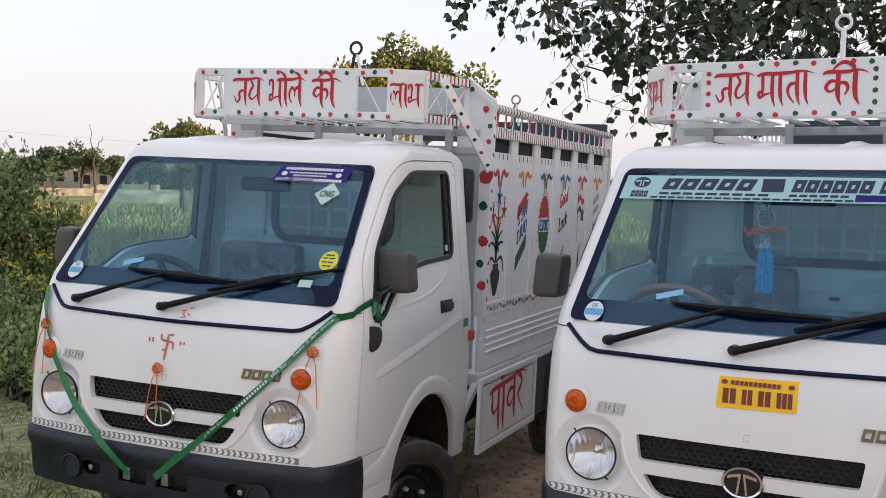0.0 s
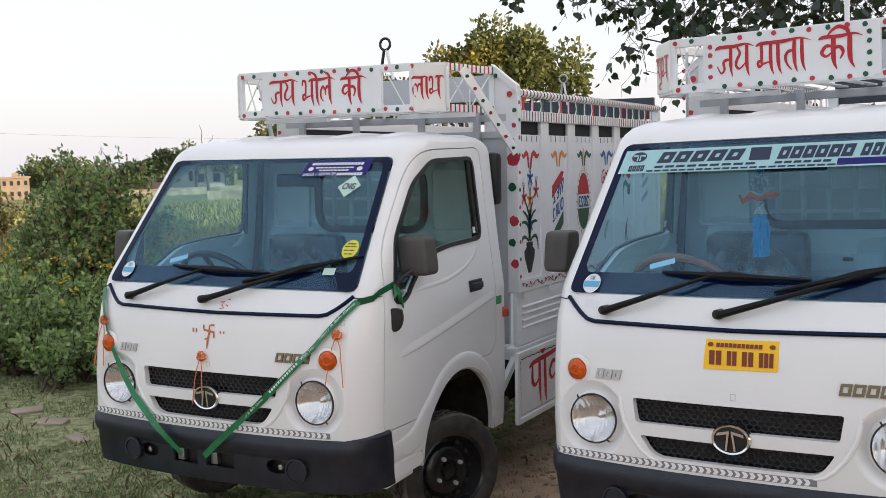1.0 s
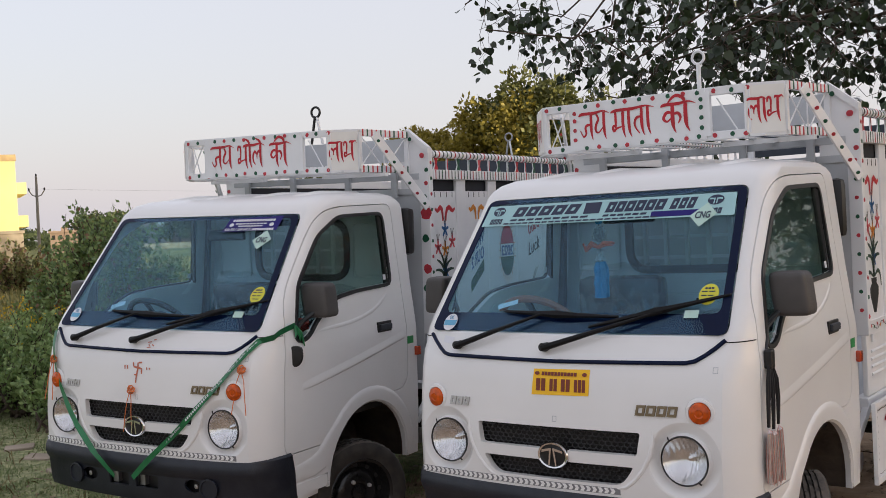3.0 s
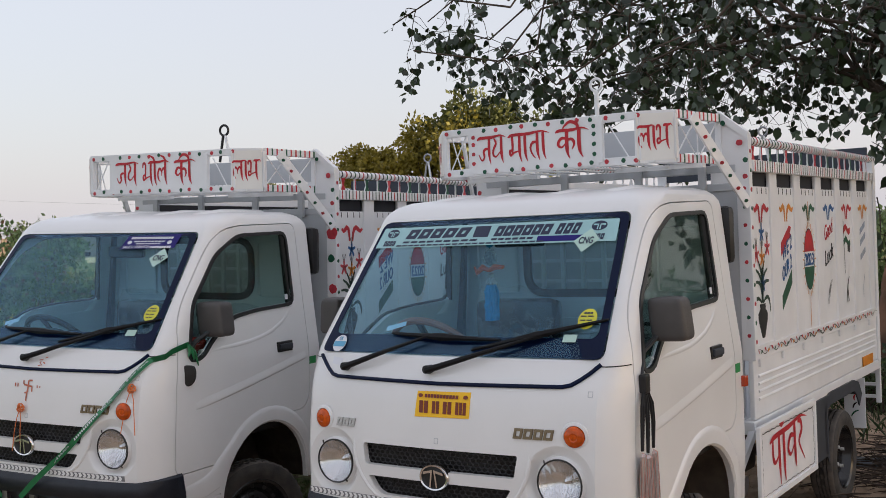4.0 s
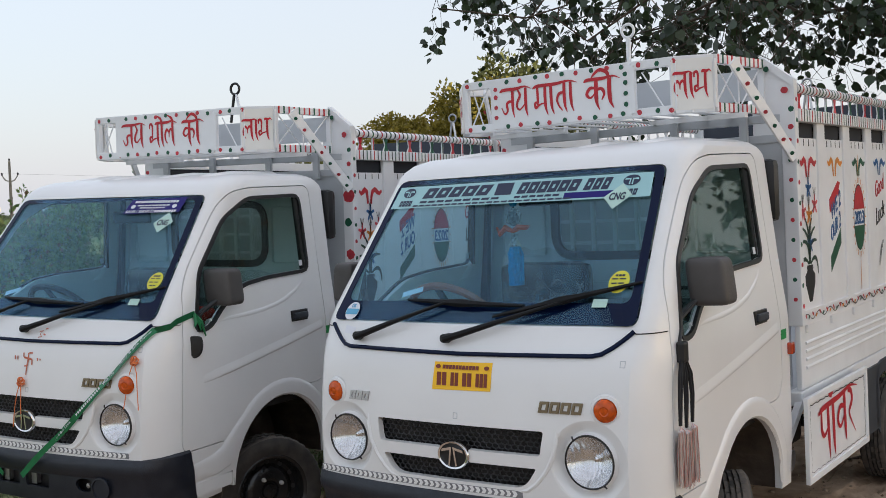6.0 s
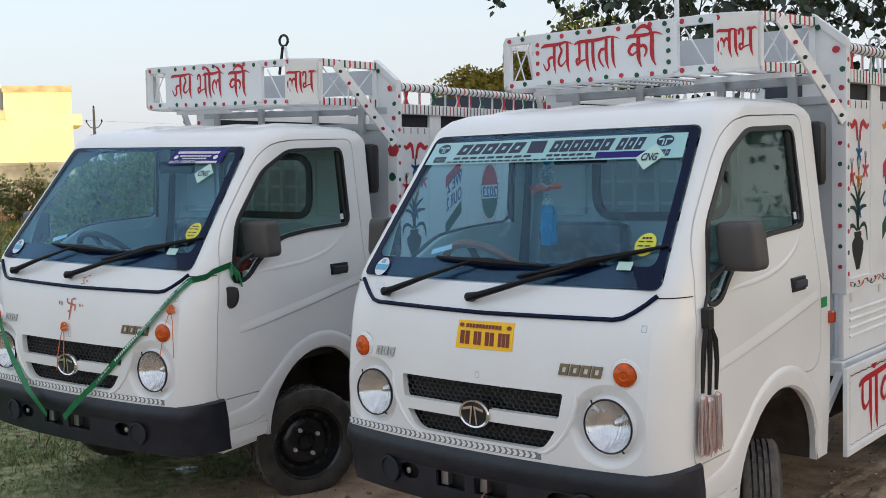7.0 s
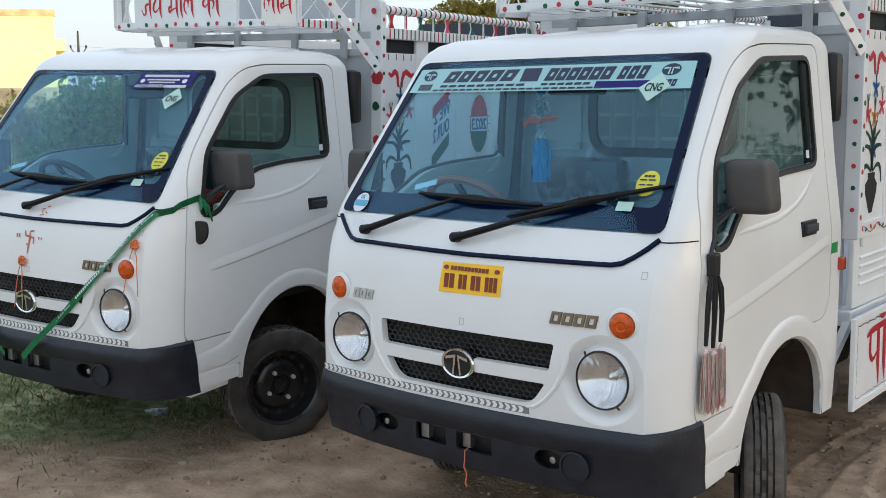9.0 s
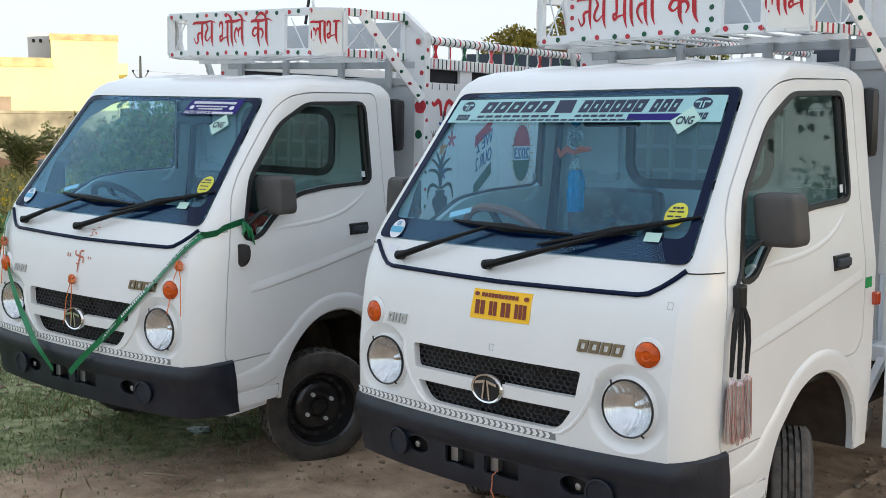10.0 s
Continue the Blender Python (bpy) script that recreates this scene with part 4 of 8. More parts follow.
def side_paintings(truck, s, rng):
    """Folk paintings on the panels of one side of the load body."""
    X = SIDE_X - 0.004
    pitch = (BODY_END - 0.06 - FRONT_Y - 0.045) / PANEL_N
    w = pitch - 0.12
    first = FRONT_Y + 0.045
    art = new("painted_motifs")
    art.parent = truck
    swoosh = (REDP, ORANGEP, GREENP, BLUEP, REDP, ORANGEP)
    for i in range(PANEL_N):
        c = first + i * pitch + w / 2
        for q in (-1, 1):
            k = 1.0 if q > 0 else 0.8
            pts = [(c + q * 0.016, 1.620), (c + q * 0.020, 1.660), (c + q * 0.034 * k, 1.688), (c + q * 0.056 * k, 1.698), (c + q * 0.078 * k, 1.686), (c + q * 0.100 * k, 1.676), (c + q * 0.126 * k, 1.690)]
            mark("wing_stroke", stroke(pts, 0.029), swoosh[i], art, "", X, s)
        for k in range(4):
            y = first + i * pitch + 0.04 + k * (w - 0.08) / 3
            mark("tick", flat([(y - 0.003, 1.755), (y + 0.003, 1.755), (y + 0.002, 1.785), (y - 0.002, 1.785)], 0.0015), BLACKP, art, "", X, s)
    # panel one: flowers in a vase
    c = first + w / 2 - 0.01
    vase = [(c - 0.012, 1.075), (c + 0.012, 1.075), (c + 0.022, 1.10), (c + 0.045, 1.155), (c + 0.048, 1.19), (c + 0.022, 1.215), (c + 0.030, 1.235), (c - 0.030, 1.235), (c - 0.022, 1.215), (c - 0.048, 1.19), (c - 0.045, 1.155), (c - 0.022, 1.10)]
    vase = [(c + (a - c) * 1.4, z) for a, z in vase]
    mark("vase", flat(vase, 0.002), BLACKP, art, "black painted vase", X, s)
    for q in (-1, 1):
        mark("vase_handle", stroke(curve_pts((c + q * 0.045, 1.225), (c + q * 0.055, 1.14), -0.8 * q), 0.008), BLACKP, art, "", X, s)
        for k, (dx, dz, b) in enumerate(((0.045, 0.20, 0.3), (0.085, 0.16, 0.5), (0.115, -0.05, 0.9), (0.105, 0.10, 0.7))):
            mark("leaf_stroke", stroke(curve_pts((c + q * 0.01, 1.24), (c + q * dx, 1.24 + dz), b * q), 0.020), DARKGREENP, art, "", X, s)
    mark("stem", stroke([(c, 1.24), (c + 0.004, 1.36), (c + 0.01, 1.46), (c + 0.015, 1.55)], 0.006), BLACKP, art, "", X, s)
    mark("stem", stroke([(c + 0.005, 1.38), (c + 0.05, 1.46), (c + 0.09, 1.50)], 0.006), BLACKP, art, "", X, s)
    mark("stem", stroke([(c + 0.003, 1.38), (c - 0.04, 1.43), (c - 0.06, 1.48)], 0.006), BLACKP, art, "", X, s)
    for fx, fz, mat in ((0.015, 1.57, BLUEP), (0.012, 1.455, ORANGEP), (0.095, 1.50, PINKP), (-0.07, 1.47, PINKP), (0.015, 1.33, BLUEP)):
        bm = bmesh.new()
        fl = [blob(rng, c + fx, fz, 0.016)]
        for k in range(5):
            a = math.tau * k / 5 + 0.3
            fl.append(stroke([(c + fx, fz), (c + fx + 0.025 * math.cos(a), fz + 0.028 * math.sin(a)), (c + fx + 0.040 * math.cos(a), fz + 0.046 * math.sin(a))], 0.017))
        bm.free()
        mark("flower", joined(*fl), mat, art, "", X, s)
        for k in (-1, 0, 1):
            mark("stamen", stroke([(c + fx, fz + 0.03), (c + fx + k * 0.018, fz + 0.075)], 0.005), BLACKP, art, "", X, s)
    # panel two: two slanted bars with words
    c = first + pitch + w / 2
    mark("red_bar", flat([(c - 0.09, 1.450), (c + 0.05, 1.535), (c + 0.085, 1.548), (c + 0.06, 1.562), (c + 0.085, 1.590), (c + 0.05, 1.598), (c - 0.09, 1.515)], 0.0015), REDP, art, "", X, s)
    mark("green_bar", flat([(c - 0.095, 1.18), (c + 0.075, 1.305), (c + 0.075, 1.375), (c - 0.095, 1.25)], 0.0015), GREENP, art, "", X, s)
    for text, z, dx in (("WE 2", 1.445, -0.075), ("OUR 2", 1.345, -0.085)):
        t = lettering(text, 0.075, 0.0, 0.012, 0.16, 0.0015)
        for v in t.verts:
            v.co.z += v.co.x * 0.45
        mark("lettering", moved(t, c + dx, z - 0.03), BLUEP, art, "blue brush lettering", X, s)
    # panel three: a sun in three bands with the year
    c = first + 2 * pitch + w / 2
    n = 24
    E = [(0.094 * math.cos(i * math.tau / n), 0.158 * math.sin(i * math.tau / n)) for i in range(n)]
    zc = 1.415
    mark("sun_top", flat([(c + x, zc + z) for x, z in E[1:12] if z > 0.038] , 0.0015), REDP, art, "red half of a painted sun", X, s)
    mark("sun_bottom", flat([(c + x, zc + z) for x, z in E[13:24] if z < -0.038], 0.0015), GREENP, art, "green half of a painted sun", X, s)
    rim = ring_plate([(c + x * 1.04, zc + z * 1.04) for x, z in E], [(c + x * 0.99, zc + z * 0.99) for x, z in E], 0.001)
    mark("sun_rim", rim, BLACKP, art, "", X, s)
    mark("year", moved(lettering("2023", 0.066, 0.0, 0.015, 0.165, 0.0018), c - 0.083, zc - 0.034), BLUEP, art, "blue painted year", X, s)
    for k in range(26):
        a = k * math.tau / 26
        mark("ray", stroke([(c + 0.102 * math.cos(a), zc + 0.170 * math.sin(a)), (c + 0.122 * math.cos(a), zc + 0.198 * math.sin(a))], 0.008), ORANGEP, art, "", X, s)
    mark("pole", stroke([(c, zc + 0.20), (c - 0.002, zc + 0.26), (c, zc + 0.31)], 0.007), ORANGEP, art, "", X, s)
    mark("pole", stroke([(c, zc - 0.20), (c - 0.002, zc - 0.28), (c - 0.004, zc - 0.36)], 0.007), ORANGEP, art, "", X, s)
    # panel four: good luck
    c = first + 3 * pitch + w / 2
    for text, z, mat in (("Good", 1.50, REDP), ("Luck", 1.36, BLACKP)):
        t = lettering(text, 0.085, 0.1, 0.0, 0.17, 0.0015)
        for v in t.verts:
            v.co.z += v.co.x * 0.30
        mark("lettering", moved(t, c - 0.085, z), mat, art, "brush lettering", X, s)
    for k in (0, 1):
        mark("sprig", stroke(curve_pts((c - 0.05 + 0.02 * k, 1.15), (c + 0.03 + 0.02 * k, 1.28), 0.15), 0.008), BLACKP, art, "", X, s)
    # panel five: a waving flag
    c = first + 4 * pitch + w / 2
    for k, mat in ((0, REDP), (1, BODYW), (2, GREENP)):
        o = [(c - 0.07, 1.50 + 0.035 * (2 - k)), (c - 0.02, 1.525 + 0.035 * (2 - k)), (c + 0.04, 1.49 + 0.035 * (2 - k)), (c + 0.08, 1.50 + 0.035 * (2 - k))]
        mark("flag_band", flat([(y, z - 0.035) for y, z in o] + o[::-1], 0.0015), mat, art, "", X, s)
    mark("flag_pole", stroke([(c - 0.07, 1.62), (c - 0.065, 1.45), (c - 0.055, 1.30)], 0.009), BLACKP, art, "", X, s)
    mark("flag_fold", flat([(c + 0.02, 1.43), (c + 0.07, 1.42), (c + 0.075, 1.47), (c + 0.02, 1.48)], 0.0015), BLACKP, art, "", X, s)
    mark("sprig", stroke(curve_pts((c - 0.02, 1.13), (c + 0.03, 1.28), 0.25), 0.018), BLACKP, art, "", X, s)
    mark("sprig", stroke(curve_pts((c + 0.02, 1.13), (c + 0.0, 1.24), 0.25), 0.014), BLACKP, art, "", X, s)
    # panel six: faint writing that cannot be read
    c = first + 5 * pitch + w / 2
    for k, z in enumerate((1.52, 1.45, 1.36)):
        mark("faint_bar", flat([(c - 0.07, z), (c + 0.06, z + 0.05), (c + 0.06, z + 0.085), (c - 0.07, z + 0.035)], 0.0015), FAINT, art, "", X, s)
    mark("sprig", stroke(curve_pts((c - 0.02, 1.13), (c + 0.03, 1.28), 0.25), 0.012), FAINT, art, "", X, s)
    # scroll border
    scroll = [(FRONT_Y + 0.03 + k * 0.0165, 1.016 + 0.014 * math.sin(k * 0.62)) for k in range(int((BODY_END - FRONT_Y - 0.06) / 0.0165))]
    mark("scroll_line", stroke(scroll, 0.007), BLACKP, art, "", SIDE_X + 0.006, s)
    for k in range(0, 46):
        y = FRONT_Y + 0.045 + k * 0.0508
        if y > BODY_END - 0.04:
            break
        up = k % 2
        mark("leaf_dab", stroke(curve_pts((y, 1.007 if up else 1.03), (y + 0.022, 1.018 if up else 1.012), 0.3), 0.013), (REDP, GREENP, REDP, ORANGEP)[k % 4], art, "", SIDE_X + 0.0065, s)
    # upper bar stripes, rail rings, balusters
    y = FRONT_Y + 0.06
    k = 0
    while y < BODY_END - 0.08:
        mat = (REDP, BLACKP, GREENP, BLACKP)[k % 4]
        mark("bar_stripe", flat([(y, BAR_Z - 0.026), (y + 0.008, BAR_Z - 0.026), (y + 0.008, BAR_Z + 0.024), (y, BAR_Z + 0.024)], 0.0012), mat, art, "", SIDE_X + 0.020, s)
        y += 0.037
        k += 1
    for k in range(60):
        y = FRONT_Y + 0.07 + k * 0.046
        if y > BODY_END - 0.02:
            break
        bm = bmesh.new()
        rod(bm, (s * (SIDE_X - 0.005), y, RAIL_Z), (s * (SIDE_X - 0.005), y + 0.011, RAIL_Z), 0.0222, 14)
        part("rail_ring", bm, (BLACKP, REDP, BLACKP, GREENP)[k % 4], art)
    for k in range(20):
        y = FRONT_Y + 0.11 + k * 0.131
        if y > BODY_END - 0.07:
            break
        if k % 2:
            o = [(y - 0.010, BAR_Z + 0.02), (y + 0.010, BAR_Z + 0.02), (y + 0.010, RAIL_Z), (y - 0.010, RAIL_Z)]
            mat = BODYW
        else:
            o = [(y - 0.034, BAR_Z + 0.02), (y + 0.034, BAR_Z + 0.02), (y + 0.010, (BAR_Z + RAIL_Z) / 2), (y + 0.034, RAIL_Z), (y - 0.034, RAIL_Z), (y - 0.010, (BAR_Z + RAIL_Z) / 2)]
            mat = BODYW
        mark("baluster", flat(o, 0.005), mat, truck, "white flat-steel baluster", SIDE_X - 0.01, s)
        if k % 2 == 0:
            o2 = [(y + (a - y) * 0.78, z) for a, z in o]
            mark("baluster_paint", flat(o2, 0.0012), (REDP, GREENP, PINKP, GREENP)[(k // 2) % 4], art, "", SIDE_X - 0.004, s)
        else:
            mark("baluster_paint", flat([(y - 0.004, BAR_Z + 0.03), (y + 0.004, BAR_Z + 0.03), (y + 0.004, RAIL_Z - 0.02), (y - 0.004, RAIL_Z - 0.02)], 0.0012), (REDP, GREENP)[(k // 2) % 2], art, "", SIDE_X - 0.004, s)
    # dots up the corner post, on the side and on the face
    for k in range(11):
        z = 1.07 + k * 0.088
        mat = (RED2, GREENP)[k % 2]
        mark("post_dot", blob(rng, FRONT_Y + 0.022, z, 0.010), mat, art, "", SIDE_X + 0.012, s)



# brush-written letters: (advance, strokes); a stroke is its points, its width and how blunt it begins and ends
STEM = (0.13, 0.9, 0.12)
ARM = (0.10, 0.55, 0.35)
BRUSH = {
    "ja": (0.66, (([(0.52, 0.88), (0.51, 0.5), (0.52, 0.2), (0.58, -0.04)], STEM), ([(0.50, 0.50), (0.34, 0.50), (0.24, 0.42), (0.27, 0.22), (0.14, 0.12), (0.0, 0.34)], ARM))),
    "ya": (0.58, (([(0.46, 0.88), (0.45, 0.45), (0.47, 0.15), (0.54, -0.05)], STEM), ([(0.10, 0.84), (0.20, 0.66), (0.08, 0.46), (0.06, 0.28), (0.20, 0.20), (0.45, 0.40)], ARM))),
    "ma": (0.62, (([(0.48, 0.88), (0.47, 0.45), (0.50, 0.15), (0.58, -0.06)], STEM), ([(0.14, 0.88), (0.15, 0.55), (0.14, 0.30)], (0.11, 0.9, 0.7)), ([(0.18, 0.40), (0.02, 0.36), (0.06, 0.22), (0.22, 0.30), (0.47, 0.34)], ARM))),
    "aa": (0.30, (([(0.12, 0.88), (0.12, 0.45), (0.15, 0.15), (0.24, -0.06)], STEM),)),
    "ta": (0.54, (([(0.40, 0.88), (0.39, 0.45), (0.42, 0.15), (0.50, -0.06)], STEM), ([(0.39, 0.58), (0.18, 0.56), (0.08, 0.40), (0.14, 0.20), (0.30, 0.02)], ARM))),
    "ka": (0.62, (([(0.33, 0.88), (0.32, 0.45), (0.34, 0.15), (0.42, -0.06)], STEM), ([(0.33, 0.60), (0.14, 0.64), (0.02, 0.46), (0.14, 0.34), (0.33, 0.50)], ARM), ([(0.33, 0.56), (0.50, 0.58), (0.58, 0.42), (0.50, 0.24)], ARM))),
    "ii": (0.34, (([(0.14, 0.88), (0.13, 0.45), (0.16, 0.15), (0.26, -0.06)], STEM), ([(0.12, 0.88), (0.06, 1.06), (-0.16, 1.16), (-0.36, 1.04), (-0.46, 0.90)], (0.11, 0.5, 0.2)))),
    "bha": (0.62, (([(0.48, 0.88), (0.47, 0.45), (0.50, 0.15), (0.58, -0.06)], STEM), ([(-0.03, 0.70), (-0.01, 0.86), (0.10, 0.88), (0.15, 0.76), (0.14, 0.52), (0.13, 0.30)], (0.10, 0.6, 0.7)), ([(0.16, 0.40), (0.00, 0.36), (0.03, 0.20), (0.20, 0.28), (0.47, 0.34)], ARM))),
    "oo": (0.30, (([(0.12, 0.88), (0.12, 0.45), (0.15, 0.15), (0.24, -0.06)], STEM), ([(0.13, 0.88), (0.04, 1.06), (-0.22, 1.20)], (0.11, 0.7, 0.2)))),
    "la": (0.64, (([(0.50, 0.88), (0.49, 0.45), (0.52, 0.15), (0.60, -0.06)], STEM), ([(0.49, 0.48), (0.38, 0.62), (0.27, 0.50), (0.26, 0.30)], ARM), ([(0.27, 0.46), (0.14, 0.62), (0.02, 0.44), (0.04, 0.22), (0.16, 0.08)], ARM))),
    "ee": (0.0, (([(-0.12, 0.88), (-0.22, 1.04), (-0.46, 1.16)], (0.11, 0.7, 0.2)),)),
    "sha": (0.60, (([(0.46, 0.88), (0.45, 0.45), (0.46, 0.15), (0.50, -0.06)], STEM), ([(0.02, 0.66), (0.12, 0.86), (0.24, 0.72), (0.12, 0.50), (0.02, 0.44)], ARM), ([(0.10, 0.50), (0.24, 0.34), (0.34, 0.10)], ARM))),
    "uu": (0.0, (([(-0.10, -0.02), (-0.30, -0.08), (-0.34, -0.22), (-0.12, -0.26)], ARM),)),
    "pa": (0.58, (([(0.46, 0.88), (0.45, 0.45), (0.46, 0.15), (0.48, -0.10)], STEM), ([(0.12, 0.88), (0.10, 0.54), (0.22, 0.40), (0.46, 0.52)], ARM))),
    "o": (0.30, (([(0.14, 0.88), (0.14, 0.45), (0.14, 0.1), (0.17, -0.10)], STEM), ([(-0.08, 1.14), (0.06, 1.02), (0.26, 1.16)], (0.10, 0.3, 0.3)))),
    "va": (0.60, (([(0.48, 0.88), (0.47, 0.45), (0.48, 0.15), (0.50, -0.02)], STEM), ([(0.47, 0.62), (0.22, 0.68), (0.06, 0.48), (0.20, 0.32), (0.47, 0.50)], ARM))),
    "ra": (0.50, (([(0.10, 0.86), (0.28, 0.80), (0.32, 0.62), (0.14, 0.46), (0.20, 0.30), (0.46, -0.02)], (0.11, 0.8, 0.2)),)),
}


def smooth_line(pts, n=4):
    """A curve through points."""
    P = [Vector(p) for p in pts]
    out = []
    for i in range(len(P) - 1):
        a, b, c, d = P[max(i - 1, 0)], P[i], P[i + 1], P[min(i + 2, len(P) - 1)]
        for k in range(n):
            t = k / n
            out.append(0.5 * (2 * b + (c - a) * t + (2 * a - 5 * b + 4 * c - d) * t * t + (3 * b - a - 3 * c + d) * t ** 3))
    return out + [P[-1]]


def brush_stroke(pts, form, lift):
    """One pull of the brush in (x, z), as a thin raised band of paint."""
    w, head, tail = form
    P = smooth_line(pts)
    n = len(P)
    bm = bmesh.new()
    rows = []
    for i, p in enumerate(P):
        d = (P[min(i + 1, n - 1)] - P[max(i - 1, 0)]).normalized()
        t = i / (n - 1)
        ww = w * min(head + (1 - head) * min(1.0, t / 0.2), tail + (1 - tail) * min(1.0, (1 - t) / 0.5))
        q = Vector((-d.y, d.x)) * ww / 2
        rows.append([bm.verts.new((c.x, -lift, c.y)) for c in (p + q, p - q)])
    for a, b in zip(rows, rows[1:]):
        bm.faces.new((a[0], b[0], b[1], a[1]))
    bmesh.ops.recalc_face_normals(bm, faces=bm.faces)
    bm.faces.ensure_lookup_table()
    if bm.faces[0].normal.y > 0:
        bmesh.ops.reverse_faces(bm, faces=bm.faces)
    return bm


def brush_word(letters, width, height, slope=0.03):
    """A brush-written word in (x, z) facing -y: foot at the origin, the head line at 0.88 of the height."""
    x, bms, k, heads = 0.0, [], 0, [-0.06]
    total = sum(BRUSH[c][0] for c in letters)
    for c in letters:
        adv, strokes = BRUSH[c]
        for pts, form in strokes:
            bms.append(brush_stroke([(a + x, b) for a, b in pts], form, 0.0012 + 0.0004 * (k % 6)))
            k += 1
        if c == "bha":
            heads += [x - 0.05, x + 0.32]
        x += adv
    # the head line, broken over the open letter
    heads.append(total + 0.14)
    for a, b in zip(heads[::2], heads[1::2]):
        if b - a > 0.1:
            w = b - a
            bms.append(brush_stroke([(a, 0.84), (a + 0.12 * w, 0.90), (a + 0.5 * w, 0.885), (b - 0.2 * w, 0.92), (b, 0.82)], (0.105, 0.35, 0.1), 0.0012 + 0.0004 * 6))
    bm = joined(*bms)
    for v in bm.verts:
        v.co.x, v.co.z = v.co.x * width / total, (v.co.z + slope * v.co.x) * height
    return bm


FAINT = material("faded_blue_paint", (0.36, 0.42, 0.50), 0.5, vary=0.3, scale=30)


def rack_details(truck, words, soft):
    """Lettering, dots, braces and cross rods of the carrier."""
    rng = random.Random(5)
    z0, z1 = 1.915, 2.11
    art = new("carrier_paint")
    art.parent = truck
    t = joined(*[moved(brush_word(w, wid, 0.136), x, 1.950) for w, x, wid in words])
    bmesh.ops.translate(t, verts=t.verts, vec=(0, 1.053, 0))
    part("lettering", t, REDP, art, "red brush-painted lettering")
    # dots down the face of the front wall
    for s in (1, -1):
        rows = ((0.712, 1.664, 0.036), (0.704, 1.524, 0.022), (0.714, 1.354, 0.026), (0.702, 1.244, 0.020), (0.716, 1.137, 0.022), (0.708, 1.76, 0.012)) if soft else [(0.711, 1.10 + 0.085 * k, 0.009) for k in range(9)]
        for k, (x, z, r) in enumerate(rows):
            b = blob(rng, s * x, z, r)
            bmesh.ops.translate(b, verts=b.verts, vec=(0, FRONT_Y - 0.001, 0))
            part("post_dot", b, (RED2, GREENP)[k % 2], art)
    # angled plates at both ends
    for (xa, ya), (xb, yb), word, hgt in (((0.405, 1.060), (0.548, 1.134), ("la", "aa", "bha"), 0.112), ((-0.740, 1.222), (-0.612, 1.058), ("sha", "uu", "bha"), 0.115)):
        d = Vector((xb - xa, yb - ya))
        m = pose(xa, ya, 0, 0, 0, math.degrees(math.atan2(d.y, d.x)))
        bm = flat([(0, z0 - 0.005), (d.length, z0 - 0.005), (d.length, z1 + 0.005), (0, z1 + 0.005)], 0.004)
        bmesh.ops.transform(bm, matrix=m, verts=bm.verts)
        part("end_plate", bm, CREAMW, art, "cream plate with red brush lettering")
        t = moved(brush_word(word, d.length * 0.84, hgt), d.length * 0.06, 1.957)
        bmesh.ops.translate(t, verts=t.verts, vec=(0, -0.004, 0))
        bmesh.ops.transform(t, matrix=m, verts=t.verts)
        part("lettering", t, REDP, art, "red brush-painted lettering")
    # dots along the front bars
    k = 0
    for z, n in ((z1, 15), (z0, 15)):
        for i in range(n):
            x = -0.585 + i * 0.071 + rng.uniform(-0.008, 0.008)
            y = 1.0590 if -0.60 < x < 0.41 else (1.059 + max(0.0, abs(x) - 0.60) * 0.9 if x < 0 else 1.059 + (x - 0.41) * 0.55)
            b = blob(rng, x, z + rng.uniform(-0.004, 0.004), 0.0105, 0.0015)
            bmesh.ops.translate(b, verts=b.verts, vec=(0, y - 0.0005 if abs(x) > 0.41 or x > 0.23 else 1.0525, 0))
            part("bar_dot", b, (RED2, GREENP)[(k + (1 if z == z0 else 0)) % 2], art)
            k += 1
    for zz in () if soft else (1.955, 2.0, 2.045, 2.08):
        for x in (-0.432, 0.205):
            b = blob(rng, x, zz, 0.010)
            bmesh.ops.translate(b, verts=b.verts, vec=(0, 1.0525, 0))
            part("bar_dot", b, (RED2, GREENP)[k % 2], art)
            k += 1
    # stripes on the right-hand and left-hand side bars
    for s in (1, -1):
        xa, ya, xb, yb = (0.545, 1.15, 0.60, FRONT_Y) if s > 0 else (-0.728, 1.235, -0.66, FRONT_Y)
        for z in (z0, z1):
            for i in range(11):
                t_ = (i + 0.5) / 11
                x, y = xa + (xb - xa) * t_, ya + (yb - ya) * t_
                o = flat([(-0.005, z - 0.0185), (0.005, z - 0.0185), (0.005, z + 0.0185), (-0.005, z + 0.0185)], 0.0165)
                ang = math.degrees(math.atan2(yb - ya, xb - xa))
                bmesh.ops.transform(o, matrix=pose(x, y, 0, 0, 0, ang if s > 0 else ang + 180), verts=o.verts)
                part("bar_stripe", o, (REDP, GREENP, PINKP)[i % 3], art)
        # crossed rods in the open bays
        bays = (((xa, ya, z0), ((xa + xb) / 2, (ya + yb) / 2, z1)), (((xa + xb) / 2, (ya + yb) / 2, z0), (xa, ya, z1)), (((xa + xb) / 2, (ya + yb) / 2, z0), ((xa + xb) / 2, (ya + yb) / 2, z1)), (((xa + xb) / 2, (ya + yb) / 2, z0), (xb, yb, z1)))
        for p, q in bays if s > 0 else ():
            bm = bmesh.new()
            rod(bm, p, q, 0.0034, 8)
            part("cross_rod", bm, BODYW, truck, "thin white steel rod")
